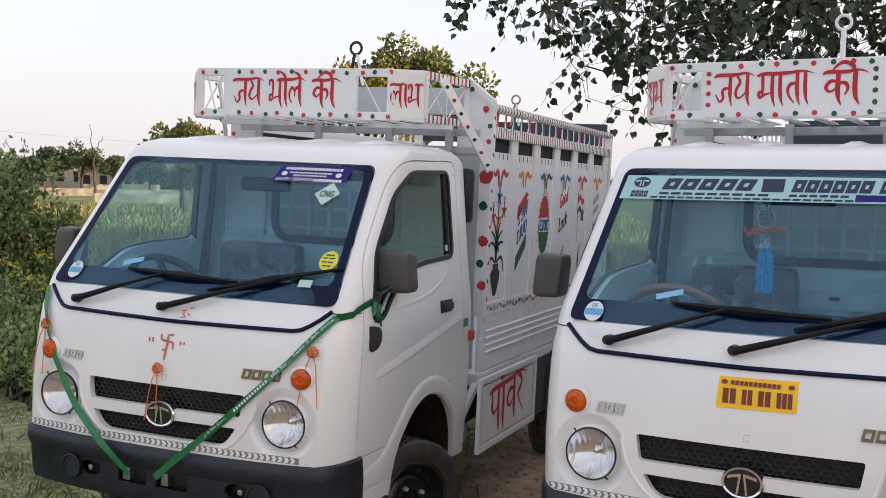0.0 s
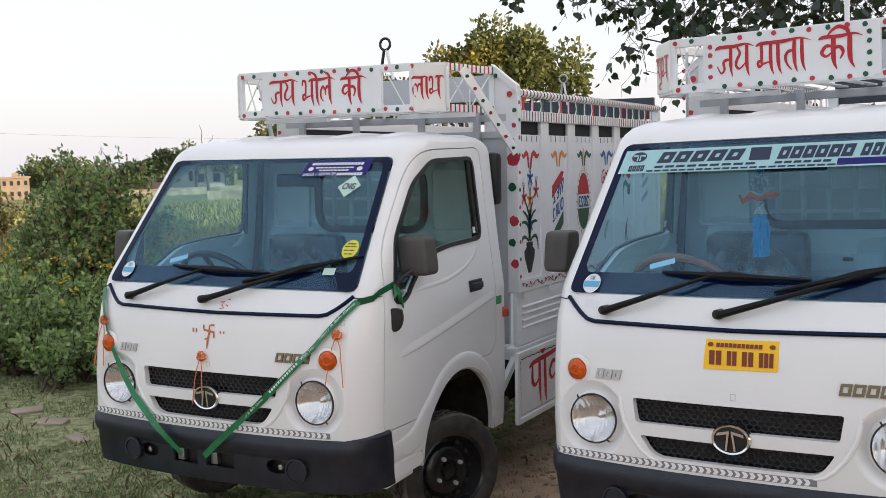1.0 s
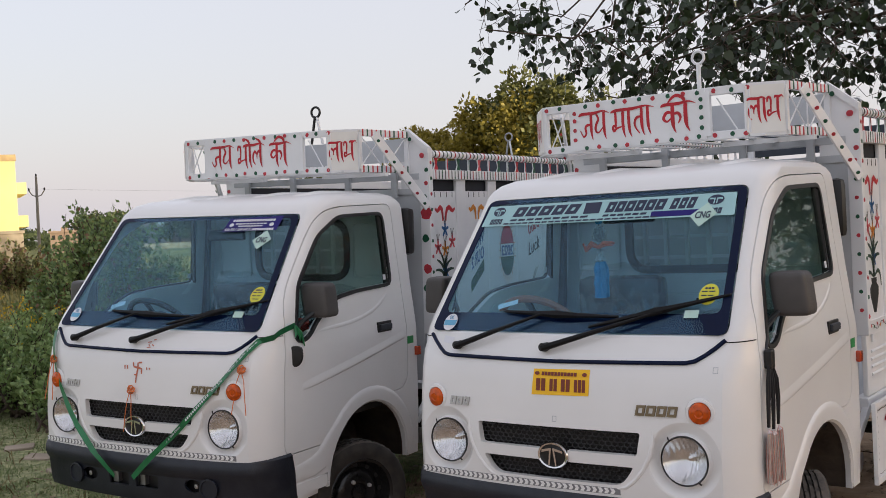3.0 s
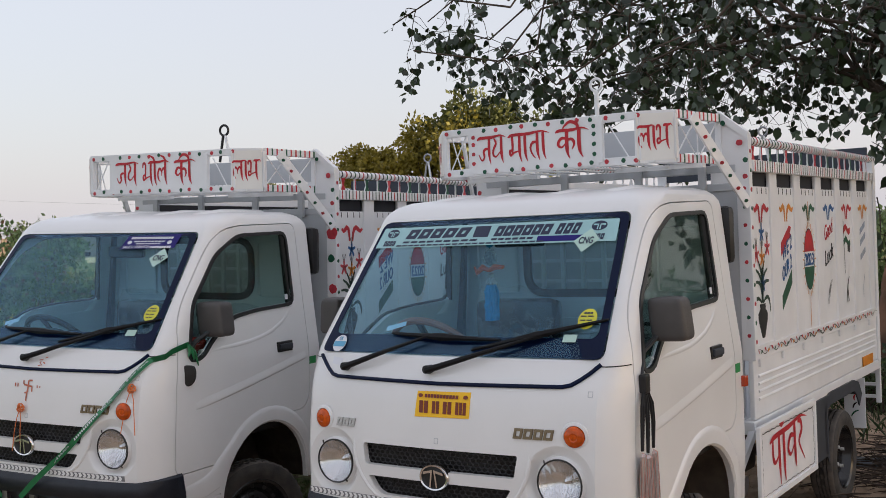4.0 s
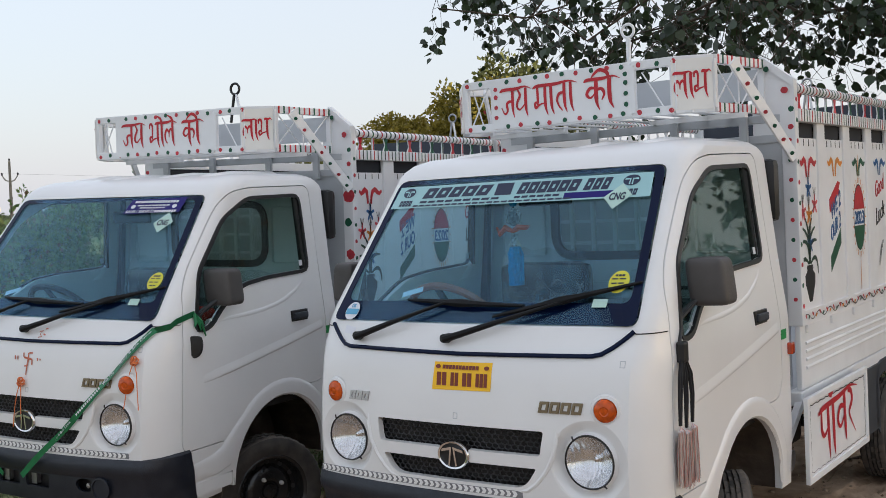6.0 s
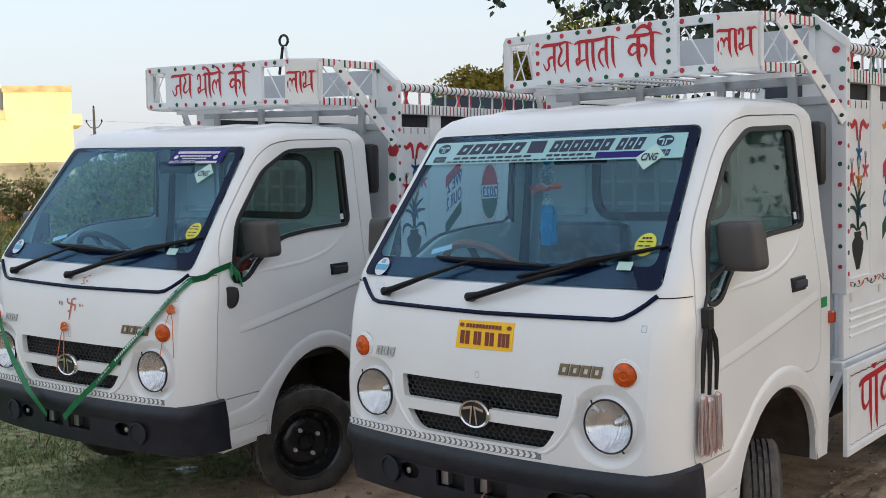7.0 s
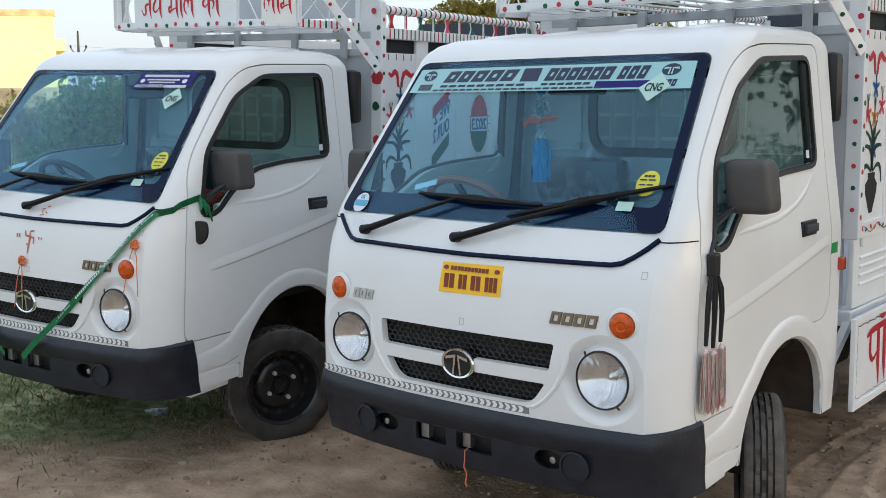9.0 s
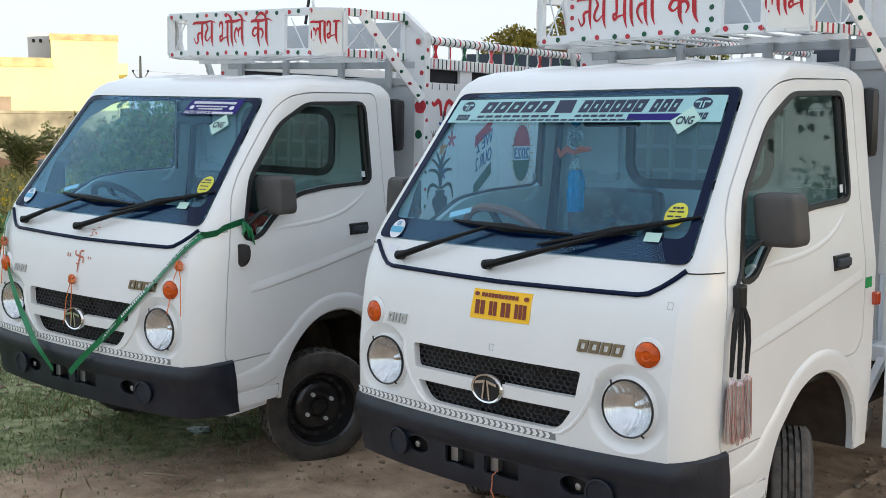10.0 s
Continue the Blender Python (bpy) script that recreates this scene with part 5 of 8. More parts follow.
        # dots on the brace
        for i in range(7):
            t_ = (i + 0.5) / 7
            p = Vector((s * 0.60, 1.22, 2.10)).lerp(Vector((s * 0.735, FRONT_Y - 0.015, 1.70)), t_)
            b = blob(rng, 0, 0, 0.009, 0.002)
            bmesh.ops.transform(b, matrix=pose(p.x + s * 0.004, p.y - 0.0025, p.z, 28, 0, s * 32) @ pose(0, -0.014, 0), verts=b.verts)
            part("brace_dot", b, (GREENP, RED2)[i % 2], art)
        # dots on the corner plate
        for x, z, r, mat in ((0.70, 1.99, 0.015, RED2), (0.625, 2.085, 0.012, GREENP), (0.722, 1.91, 0.012, GREENP), (0.718, 1.835, 0.012, RED2)):
            b = blob(rng, s * x, z, r, 0.0015)
            bmesh.ops.translate(b, verts=b.verts, vec=(0, FRONT_Y - (0.012 if z > 1.95 else 0.002), 0))
            part("plate_dot", b, mat, art)
    for p, q in (((-0.585, 1.075, z0), (-0.475, 1.075, z1)), ((-0.59, 1.10, z1), (-0.53, 1.10, z0)), ((0.27, 1.075, z1 - 0.03), (0.37, 1.075, z0)),):
        bm = bmesh.new()
        rod(bm, p, q, 0.0034, 8)
        part("cross_rod", bm, BODYW, truck, "thin white steel rod")
    part("sign_plate_edge", bx(0.222, 0.245, 1.052, 1.075, z0, z1), BODYW, truck)
    # supports under the carrier and grey wall behind
    for x in (-0.55, -0.2, 0.2, 0.52):
        bm = bmesh.new()
        beam(bm, (x, FRONT_Y - 0.02, 1.76), (x, FRONT_Y - 0.02, z0 - 0.01), 0.035, 0.02)
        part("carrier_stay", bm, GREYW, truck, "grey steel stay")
    for x0, x1 in ((-0.62, -0.22), (0.2, 0.62)):
        bm = bmesh.new()
        beam(bm, (x0, 1.30, z0 - 0.03), (x1, 1.30, z0 - 0.03), 0.035, 0.02)
        part("carrier_bearer", bm, BODYW, truck, "white steel bearer")
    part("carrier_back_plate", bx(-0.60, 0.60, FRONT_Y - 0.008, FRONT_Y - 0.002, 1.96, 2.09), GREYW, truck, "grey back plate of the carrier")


CREAMW = material("cream_enamel", (0.82, 0.81, 0.77), 0.45, vary=0.06, scale=8)


def running_gear(truck):
    """Side box, fenders, flaps and pipes under the load body."""
    for s in (1, -1):
        a, b = sorted((s * 0.775, s * 0.787))
        box_ = part("side_cover", bx(a, b, 1.40, 2.31, 0.345, 0.705, 0.003), BODYW, truck, "white sheet-metal side cover")
        for y0, y1, z0, z1 in ((1.40, 1.428, 0.345, 0.705), (2.282, 2.31, 0.345, 0.705), (1.428, 2.282, 0.345, 0.372), (1.428, 2.282, 0.68, 0.705)):
            a, b = sorted((s * 0.784, s * 0.794))
            part("cover_frame", bx(a, b, y0, y1, z0, z1, 0.002), BODYW, box_)
        wig = []
        for k in range(120):
            t = k / 120 * 4
            e = t - int(t)
            y, z = ((1.445 + 0.82 * e, 0.385), (2.265, 0.385 + 0.283 * e), (2.265 - 0.82 * e, 0.668), (1.445, 0.668 - 0.283 * e))[int(t)]
            wig.append((y + 0.003 * math.sin(k * 1.9), z + 0.003 * math.cos(k * 2.3)))
        mark("wavy_line", stroke(wig + wig[:1], 0.005), BLACKP, box_, "", 0.787, s)
        if s > 0:
            t = moved(brush_word(("pa", "o", "va", "ra"), 0.54, 0.245, 0.02), 1.575, 0.404, 3)
            mark("lettering", t, REDP, box_, "red brush lettering", 0.787, s)
        bm = bmesh.new()
        beam(bm, (s * 0.70, 1.40, 0.52), (s * 0.72, 1.56, 0.68), 0.03, 0.03)
        part("stay", bm, BODYW, truck)
        bm = bmesh.new()
        rod(bm, (s * 0.56, 1.40, 0.45), (s * 0.72, 1.41, 0.44), 0.045, 16)
        part("pipe_end", bm, STEEL, truck, "dull metal canister end", True)
        # rear fender
        bm = bmesh.new()
        prof = [(2.655, 0.36), (2.66, 0.58), (2.72, 0.645), (2.80, 0.665), (3.32, 0.665), (3.43, 0.640), (3.50, 0.56)]
        rows = [[bm.verts.new((s * x, y, z)) for y, z in prof] for x in (0.50, 0.735, 0.742)]
        inner = [bm.verts.new((s * 0.742, y + (0.07 if y < 2.70 else (-0.06 if y > 3.4 else 0)), z - 0.065)) for y, z in prof]
        rows.append(inner)
        for u, v in zip(rows, rows[1:]):
            for i in range(len(prof) - 1):
                bm.faces.new((u[i], u[i + 1], v[i + 1], v[i]))
        bmesh.ops.recalc_face_normals(bm, faces=bm.faces)
        bmesh.ops.solidify(bm, geom=bm.faces[:], thickness=0.008)
        fender = part("rear_fender", bm, FENDER, truck, "dark blue-grey plastic rear fender", True)
        a, b = sorted((s * 0.690, s * 0.742))
        part("fender_apron", prism(rounded([(2.335, 0.655), (2.335, 0.33), (2.70, 0.33), (2.70, 0.60), (2.76, 0.655)], [0.01, 0.01, 0.02, 0.04, 0.01], 4), a, b, "x"), FENDER, fender)
        a, b = sorted((s * 0.61, s * 0.735))
        flap = part("mud_flap", bx(a, b, 3.60, 3.612, 0.33, 0.64), BODYW, truck, "white painted mud flap")
        for k in range(5):
            c = curve_pts((s * 0.672 - 0.02 + 0.01 * k, 0.40 + 0.05 * k), (s * 0.672 + 0.025 - 0.008 * k, 0.44 + 0.05 * k), 0.3)
            b_ = stroke(c, 0.010)
            bmesh.ops.translate(b_, verts=b_.verts, vec=(0, 3.599, 0))
            part("flap_stroke", b_, (GREENP, BLACKP, REDP)[k % 3], flap)
        a, b = sorted((s * 0.728, s * 0.733))
        part("side_reflector", bx(a, b, 3.60, 3.86, 0.708, 0.768, 0.002), ORANGEP, truck, "orange side reflector")
        a, b = sorted((s * 0.70, s * 0.73))
        part("tail_bar", bx(a, b, 4.045, 4.08, 0.42, 0.99, 0.004), BODYW, truck)
        for z in (0.45, 0.53, 0.61):
            a, b = sorted((s * 0.50, s * 0.73))
            part("tail_rung", bx(a, b, 4.05, 4.07, z, z + 0.02), BODYW, truck)
        for k in range(7):
            y = 1.62 + k * 0.36
            a, b = sorted((s * 0.727, s * 0.737))
            part("hinge_pin", bx(a, b, y, y + 0.012, 0.95, 0.985), BODYW, truck)
    part("sump", bx(-0.35, 0.35, 0.3, 1.6, 0.26, 0.46, 0.03), DARK, truck, "dark engine pan")
    # added block that keeps light off the ground below the load bed
    part("fuel_tank", bx(-0.52, 0.40, 1.65, 2.55, 0.27, 0.56, 0.04), DARK, truck, "dark block added below the load bed to shade the ground")
    part("front_underbody", bx(-0.62, 0.62, 0.22, 0.5, 0.38, 0.60), DARK, truck)


def wiper(truck, pivot, elbow, a, b):
    """A wiper: pivot cap, arm and blade, all in (x, z) on the windscreen."""
    w = new("wiper")
    w.parent = truck
    def at(p, off):
        return Vector((p[0], front_y(p[0], p[1]) - off, p[1]))
    P = at(pivot, 0.02)
    bm = bmesh.new()
    rod(bm, at(pivot, -0.01), P + Vector((0, -0.012, 0.004)), 0.019, 18, 0.016)
    part("pivot_cap", bm, BLACK, w, "", True)
    bm = bmesh.new()
    q = Vector(elbow)
    mid = Vector(pivot).lerp(q, 0.45)
    tube(bm, [P + Vector((0, -0.010, 0)), at(mid, 0.040), at(elbow, 0.034)], 0.0095, 8, [1.4, 1.0, 0.5])
    part("arm", bm, WIPERK, w, "black wiper arm", True)
    bm = bmesh.new()
    A, B = Vector(a), Vector(b)
    pts = [at(A.lerp(B, i / 8), 0.016 + 0.010 * math.sin(math.pi * i / 8)) for i in range(9)]
    tube(bm, pts, 0.0095, 6, [0.6, 0.8, 1.0, 1.25, 1.8, 1.25, 1.0, 0.8, 0.6])
    part("blade", bm, WIPERK, w, "black wiper blade", True)
    bm = bmesh.new()
    tube(bm, [at(A.lerp(B, i / 8), 0.007) for i in range(9)], 0.005, 5)
    part("rubber", bm, BLACK, w)


def superbox(x0, x1, y0, y1, z0, z1, e=0.30, nu=36, nv=18):
    """A softly rounded block."""
    def p(c):
        return math.copysign(abs(c) ** e, c)
    bm = bmesh.new()
    rows = []
    for j in range(nv + 1):
        b = -math.pi / 2 + math.pi * j / nv
        row = []
        for i in range(nu):
            a = math.tau * i / nu
            x, y, z = p(math.cos(b)) * p(math.cos(a)), p(math.cos(b)) * p(math.sin(a)), p(math.sin(b))
            row.append(bm.verts.new(((x0 + x1) / 2 + x * (x1 - x0) / 2, (y0 + y1) / 2 + y * (y1 - y0) / 2, (z0 + z1) / 2 + z * (z1 - z0) / 2)))
        rows.append(row)
    for a, b in zip(rows, rows[1:]):
        for i in range(nu):
            bm.faces.new((a[i], a[(i + 1) % nu], b[(i + 1) % nu], b[i]))
    bmesh.ops.remove_doubles(bm, verts=bm.verts, dist=0.0004)
    bmesh.ops.recalc_face_normals(bm, faces=bm.faces)
    return bm


def mirrors(truck, shift=0.0):
    """Door mirrors; shift moves the right-hand one inwards."""
    for s in (1, -1):
        mr = new("door_mirror")
        mr.parent = truck
        x0, x1 = (0.706 - shift, 0.836 - shift) if s > 0 else (-0.925, -0.800)
        bm = superbox(x0, x1, 0.420, 0.530, 1.188, 1.354)
        for v in bm.verts:
            t = (v.co.z - 1.188) / 0.166
            v.co.x += s * (0.008 - 0.018 * t)
            v.co.y += 0.035 * ((v.co.x - (x0 if s > 0 else x1)) * s / 0.16)
        part("housing", bm, MIRRORP, mr, "dark grey plastic mirror housing", True)
        part("mirror_glass", bx(x0 + 0.018, x1 - 0.018, 0.535 + 0.012, 0.552, 1.21, 1.34, 0.002, pose(0, 0, 0)), CHROME, mr, "mirror glass")
        bm = bmesh.new()
        tube(bm, [(s * 0.69, 0.36, 1.13), (s * 0.705, 0.38, 1.17), (s * 0.735, 0.44, 1.21), (s * 0.76, 0.46, 1.23)], 0.012, 8)
        part("bracket", bm, BLACK, mr, "black bracket", True)
        bm = bmesh.new()
        box(bm, min(s * 0.690, s * 0.712), max(s * 0.690, s * 0.712), 0.315, 0.375, 1.09, 1.17, 0.008)
        part("base", bm, BLACK, mr)


def cab_details(truck):
    wiper(truck, (-0.482, 1.096), (-0.095, 1.226), (-0.290, 1.230), (0.222, 1.214))
    wiper(truck, (-0.058, 1.100), (0.40, 1.236), (0.115, 1.178), (0.632, 1.288))
    # guard bars behind the rear window
    for i in range(6):
        bm = bmesh.new()
        beam(bm, (-0.27 + i * 0.11, 1.41, 1.25), (-0.27 + i * 0.11, 1.41, 1.66), 0.02, 0.02)
        part("guard_bar", bm, BODYW, truck, "white rear-window guard bar")
    for z in (1.37, 1.47, 1.57):
        bm = bmesh.new()
        beam(bm, (-0.34, 1.42, z), (0.36, 1.42, z), 0.016, 0.016)
        part("guard_bar", bm, BODYW, truck)
    # lower dark band of the side window on the far door, grab trim
    for s in (1, -1):
        part("door_lining", on_cab_side(grid_plate([(0.34, 0.80), (1.22, 0.80), (1.22, 1.24), (0.66, 1.22), (0.50, 1.12), (0.34, 1.06)], 0.08, 0.004), s, -0.045), CREAM, truck, "cream door lining")
    part("headlining", bx(-0.56, 0.56, 0.72, 1.33, 1.725, 1.735), CREAM, truck)
    part("steering_column", joined(bx(-0.40, -0.32, 0.38, 0.60, 1.02, 1.10, 0.02)), DASH, truck)


def steering_wheel(truck, mat, label):
    sw = new("steering_wheel")
    sw.parent = truck
    m = pose(-0.385, 0.60, 1.105, -48)
    bm = bmesh.new()
    torus(bm, 0.20, 0.016, m, 36, 8)
    part("wheel_rim", bm, mat, sw, label, True)
    bm = bmesh.new()
    lathe(bm, [(0.0, 0.02), (0.05, 0.015), (0.06, -0.02), (0.0, -0.03)], m, 20)
    part("hub", bm, DASH, sw, "", True)
    for a in (20, 160, 270):
        bm = bmesh.new()
        p, q = m @ Vector((0.04 * math.cos(radians(a)), 0.04 * math.sin(radians(a)), 0)), m @ Vector((0.185 * math.cos(radians(a)), 0.185 * math.sin(radians(a)), 0))
        beam(bm, p, q, 0.03, 0.012, 0.003)
        part("spoke", bm, DASH, sw)


load_extra = random.Random(11)
for s in (1, -1):
    side_paintings(truck_b, s, load_extra)
running_gear(truck_b)
cab_details(truck_b)

TRUCK_A = pose(-2.1518, -0.2838, 0.0163) @ pose(0, 0, 0, -0.47, 1.48, 0) @ pose(0, 0, 0, 0, 0, 6.73)
truck_a = copy_thing(truck_b, TRUCK_A)
tagged(truck_b, "white small truck with painted slatted load body, yellow front plate", "truck")
tagged(truck_a, "white small truck with painted load body and green front ribbons", "truck")
for tr, steer in ((truck_b, 27), (truck_a, -26)):
    for s in (1, -1):
        make_wheel("wheel", tr, s * 0.672, 0.82 if tr is truck_b else 0.838, s, steer)
        make_wheel("wheel", tr, s * 0.672, 3.07, s, 0)
rack_details(truck_b, ((("ja", "ya"), -0.402, 0.140), (("ma", "aa", "ta", "aa"), -0.232, 0.200), (("ka", "ii"), 0.022, 0.140)), False)
rack_details(truck_a, ((("ja", "ya"), -0.402, 0.150), (("bha", "oo", "la", "ee"), -0.205, 0.175), (("ka", "ii"), 0.025, 0.125)), True)
mirrors(truck_b)
mirrors(truck_a, 0.03)
nose_strip(truck_b, 0.27)
nose_strip(truck_a, 0.585)
steering_wheel(truck_b, BROWNV, "brown covered wheel rim")
steering_wheel(truck_a, BLACK, "black wheel rim")
# on the ribboned truck the words on the slanted bars and in the sun were painted back to front
for o in truck_a.children_recursive:
    if o.type == "MESH" and o.parent.name.startswith("painted_motifs") and (o.name.startswith("year") or o.name.startswith("lettering")) and o.data.materials[0] == BLUEP:
        o.data = o.data.copy()
        ys = [v.co.y for v in o.data.vertices]
        if min(v.co.x for v in o.data.vertices) > 0:
            rise = 0.45 if o.name.startswith("lettering") else 0.0
            for v in o.data.vertices:
                y = v.co.y
                v.co.y = min(ys) + max(ys) - y
                v.co.z += rise * (v.co.y - y)
            o.data.flip_normals()


def ring_hook(truck, x, y, z0, z1, legs, mat):
    hk = new("ring_hook")
    hk.parent = truck
    bm = bmesh.new()
    torus(bm, 0.030, 0.007, pose(x, y, z1, 90), 24, 8)
    part("ring", bm, mat, hk, "", True)
    for dx in legs:
        bm = bmesh.new()
        rod(bm, (x + dx, y, z0), (x + dx * 0.2, y, z1 - 0.03), 0.011 if len(legs) == 1 else 0.008, 10)
        part("leg", bm, BODYW if dx >= 0 else mat, hk, "", True)


ring_hook(truck_b, 0.015, 1.49, 2.09, 2.325, (0.0,), BODYW)
ring_hook(truck_a, 0.017, 1.49, 2.09, 2.275, (-0.035, 0.045), BLACK)
for tr in (truck_a, truck_b):
    ring_hook(tr, 0.05, BODY_END - 0.10, 2.05, 2.235, (-0.03, 0.03), STEEL)


def sticker(name, outline, mat, truck, label="", off=0.012, step=0.08):
    return part(name, on_front(grid_plate(outline, step, 0.001), off), mat, truck, label)


def bars(name, rows, mat, parent, off):
    """Rows of short bars that stand for writing: (x, z, width, height, count, slant)."""
    for x, z, w, h, n, sl in rows:
        step = w / n
        for i in range(n):
            a, b = x + i * step, x + (i + 0.78) * step
            part(name, on_front(flat([(a, z), (b, z), (b + sl * h, z + h), (a + sl * h, z + h)], 0.001), off), mat, parent)


def letter_blocks(x, z, w, h, n, slant, mat, parent, off, gap=0.16):
    """Slanted open blocks in the place of bold letters."""
    step = w / n
    for i in range(n):
        a, b = x + i * step, x + (i + 1 - gap) * step
        o = [(a, z), (b, z), (b + slant * h, z + h), (a + slant * h, z + h)]
        k = 0.36
        inn = [(a + (b - a) * k + slant * h * 0.33, z + h * 0.33), (b - (b - a) * k + slant * h * 0.33, z + h * 0.33), (b - (b - a) * k + slant * h * 0.67, z + h * 0.67), (a + (b - a) * k + slant * h * 0.67, z + h * 0.67)]
        part("letter_block", on_front(ring_plate(o, inn, 0.001), off), mat, parent)


def diamond_sticker(truck, x, z):
    o = [(x - 0.053, z - 0.002), (x - 0.005, z - 0.044), (x + 0.053, z + 0.004), (x + 0.007, z + 0.046)]
    st = sticker("fuel_sticker", o, MINT, truck, "pale mint diamond sticker", 0.0155)
    part("lettering", on_front(moved(lettering("CNG", 0.026, 0.1, 0.02, 0.060, 0.001), x - 0.030, z - 0.012), 0.0168), NAVY, st)


def small_stickers(truck, xy, ok, zlab):
    x, z = xy
    n = 24
    y = sticker("round_sticker", [(x + 0.036 * math.cos(i * math.tau / n), z + 0.036 * math.sin(i * math.tau / n)) for i in range(n)], YSTICK, truck, "yellow round sticker")
    bars("print_bar", ((x - 0.018, z + 0.018, 0.036, 0.006, 3, 0), (x - 0.028, z + 0.008, 0.056, 0.004, 2, 0), (x - 0.026, z - 0.006, 0.05, 0.004, 2, 0), (x - 0.018, z - 0.020, 0.036, 0.004, 2, 0)), NAVY, y, 0.0135)
    x, z = ok
    o = sticker("ok_sticker", [(x + 0.035 * math.cos(i * math.tau / n), z + 0.032 * math.sin(i * math.tau / n)) for i in range(n)], WHITEINK, truck, "blue and white round check sticker")
    part("lettering", on_front(moved(lettering("OK", 0.014, 0, 0.02, 0.022, 0.001), x - 0.011, z + 0.012), 0.0135), BLUEST, o)
    part("band", on_front(flat([(x - 0.031, z - 0.012), (x + 0.031, z - 0.012), (x + 0.033, z + 0.008), (x - 0.033, z + 0.008)], 0.001), 0.0135), BLUEST, o)
    x, z = zlab
    sticker("paper_label", [(x - 0.026, z - 0.012), (x + 0.026, z - 0.012), (x + 0.026, z + 0.014), (x - 0.026, z + 0.014)], MINT, truck, "small pale label")
    sticker("paper_label", [(-0.36, 1.232), (-0.27, 1.255), (-0.275, 1.272), (-0.365, 1.250)], WHITEINK, truck, "small white paper label", -0.03)


# truck with the banner
ban = sticker("windscreen_banner", [(-0.590, 1.572), (0.572, 1.572), (0.562, 1.658), (-0.578, 1.658)], TEAL, truck_b, "pale teal sun strip with navy print", 0.0135)
letter_blocks(-0.435, 1.608, 0.335, 0.040, 5, 0.45, NAVY, ban, 0.0150)
part("square_device", on_front(flat([(-0.075, 1.605), (0.0, 1.605), (0.0, 1.650), (-0.075, 1.650)], 0.001), 0.0150), NAVY, ban)
letter_blocks(0.025, 1.606, 0.26, 0.042, 6, 0.25, NAVY, ban, 0.0150, 0.12)
letter_blocks(0.305, 1.606, 0.105, 0.042, 3, 0.25, NAVY, ban, 0.0150, 0.2)
bars("print_bar", ((-0.44, 1.590, 0.40, 0.008, 9, 0.3), (0.02, 1.590, 0.20, 0.008, 6, 0.3), (-0.47, 1.577, 0.74, 0.006, 22, 0.3)), NAVY, ban, 0.0150)
part("print_block", on_front(flat([(0.235, 1.578), (0.445, 1.578), (0.445, 1.600), (0.235, 1.600)], 0.001), 0.0150), INDIGO, ban)
for x in (-0.515, 0.487):
    o = [(x + 0.032 * math.cos(i * math.tau / 20), 1.633 + 0.019 * math.sin(i * math.tau / 20)) for i in range(20)]
    part("oval_device", on_front(flat(o, 0.001), 0.0150), NAVY, ban)
    for q in (-1, 1):
        part("oval_stroke", on_front(flat([(x + q * 0.003, 1.640), (x + q * 0.003, 1.618), (x + q * 0.008, 1.618), (x + q * 0.007, 1.636), (x + q * 0.026, 1.634), (x + q * 0.024, 1.641)], 0.001), 0.0158), TEAL, ban)
    letter_blocks(x - 0.034, 1.580, 0.068, 0.022, 4, 0.1, NAVY, ban, 0.0150, 0.2)
diamond_sticker(truck_b, 0.451, 1.577)
small_stickers(truck_b, (0.551, 1.290), (-0.560, 1.185), (0.505, 1.222))
sticker("paper_label", [(-0.575, 1.105), (-0.52, 1.098), (-0.52, 1.125), (-0.575, 1.132)], WHITEINK, truck_b, "small white printed label", 0.0005)

plate = part("number_plate", on_front(grid_plate([(-0.098, 0.926), (0.148, 0.930), (0.150, 1.026), (-0.092, 1.022)], 0.06, 0.002), 0.0008), YELLOWP, truck_b, "yellow paper number plate with brown print")
bars("plate_bar", ((-0.078, 0.942, 0.046, 0.046, 2, 0), (-0.018, 0.942, 0.036, 0.046, 2, 0), (0.032, 0.942, 0.042, 0.046, 2, 0), (0.088, 0.942, 0.050, 0.046, 3, 0), (-0.055, 1.000, 0.155, 0.013, 11, 0)), PLATERED, plate, 0.0036)
for x in (-0.075, 0.130):
    part("plate_device", on_front(disc(x, 1.007, 0.010, 14, 0.001, 0.007), 0.0036), PLATERED, plate)
# hanging charm behind the windscreen
FOIL = material("silver_foil", (0.95, 0.95, 0.93), 0.35, 0.2, vary=0.75, scale=120, bump=0.5, bump_scale=300)
PEWTER = material("tarnished_silver", (0.10, 0.11, 0.12), 0.3, 0.6, vary=0.5, scale=90, bump=0.6, bump_scale=200, color2=(0.5, 0.5, 0.5))
BOWRED = material("orange_red_cloth", (0.90, 0.16, 0.07), 0.7, vary=0.2, scale=60)
charm = new("hanging_charm")
charm.parent = truck_b
tx, ty = -0.085, 0.60
bm = bmesh.new()
rod(bm, (tx, ty, 1.66), (tx, ty, 1.55), 0.003, 6)
part("cord", bm, TASSELK, charm)
bm = bmesh.new()
lathe(bm, [(0.0, -0.008), (0.020, -0.006), (0.028, 0.0), (0.020, 0.006), (0.0, 0.008)], pose(tx, ty, 1.510, 90) @ Matrix.Diagonal((1, 1.2, 1, 1)), 20)
part("medallion", bm, PEWTER, charm, "dark silver medallion", True)
bm = bmesh.new()
torus(bm, 0.030, 0.006, pose(tx, ty, 1.510, 90) @ Matrix.Diagonal((1, 1.2, 1, 1)), 20, 6)
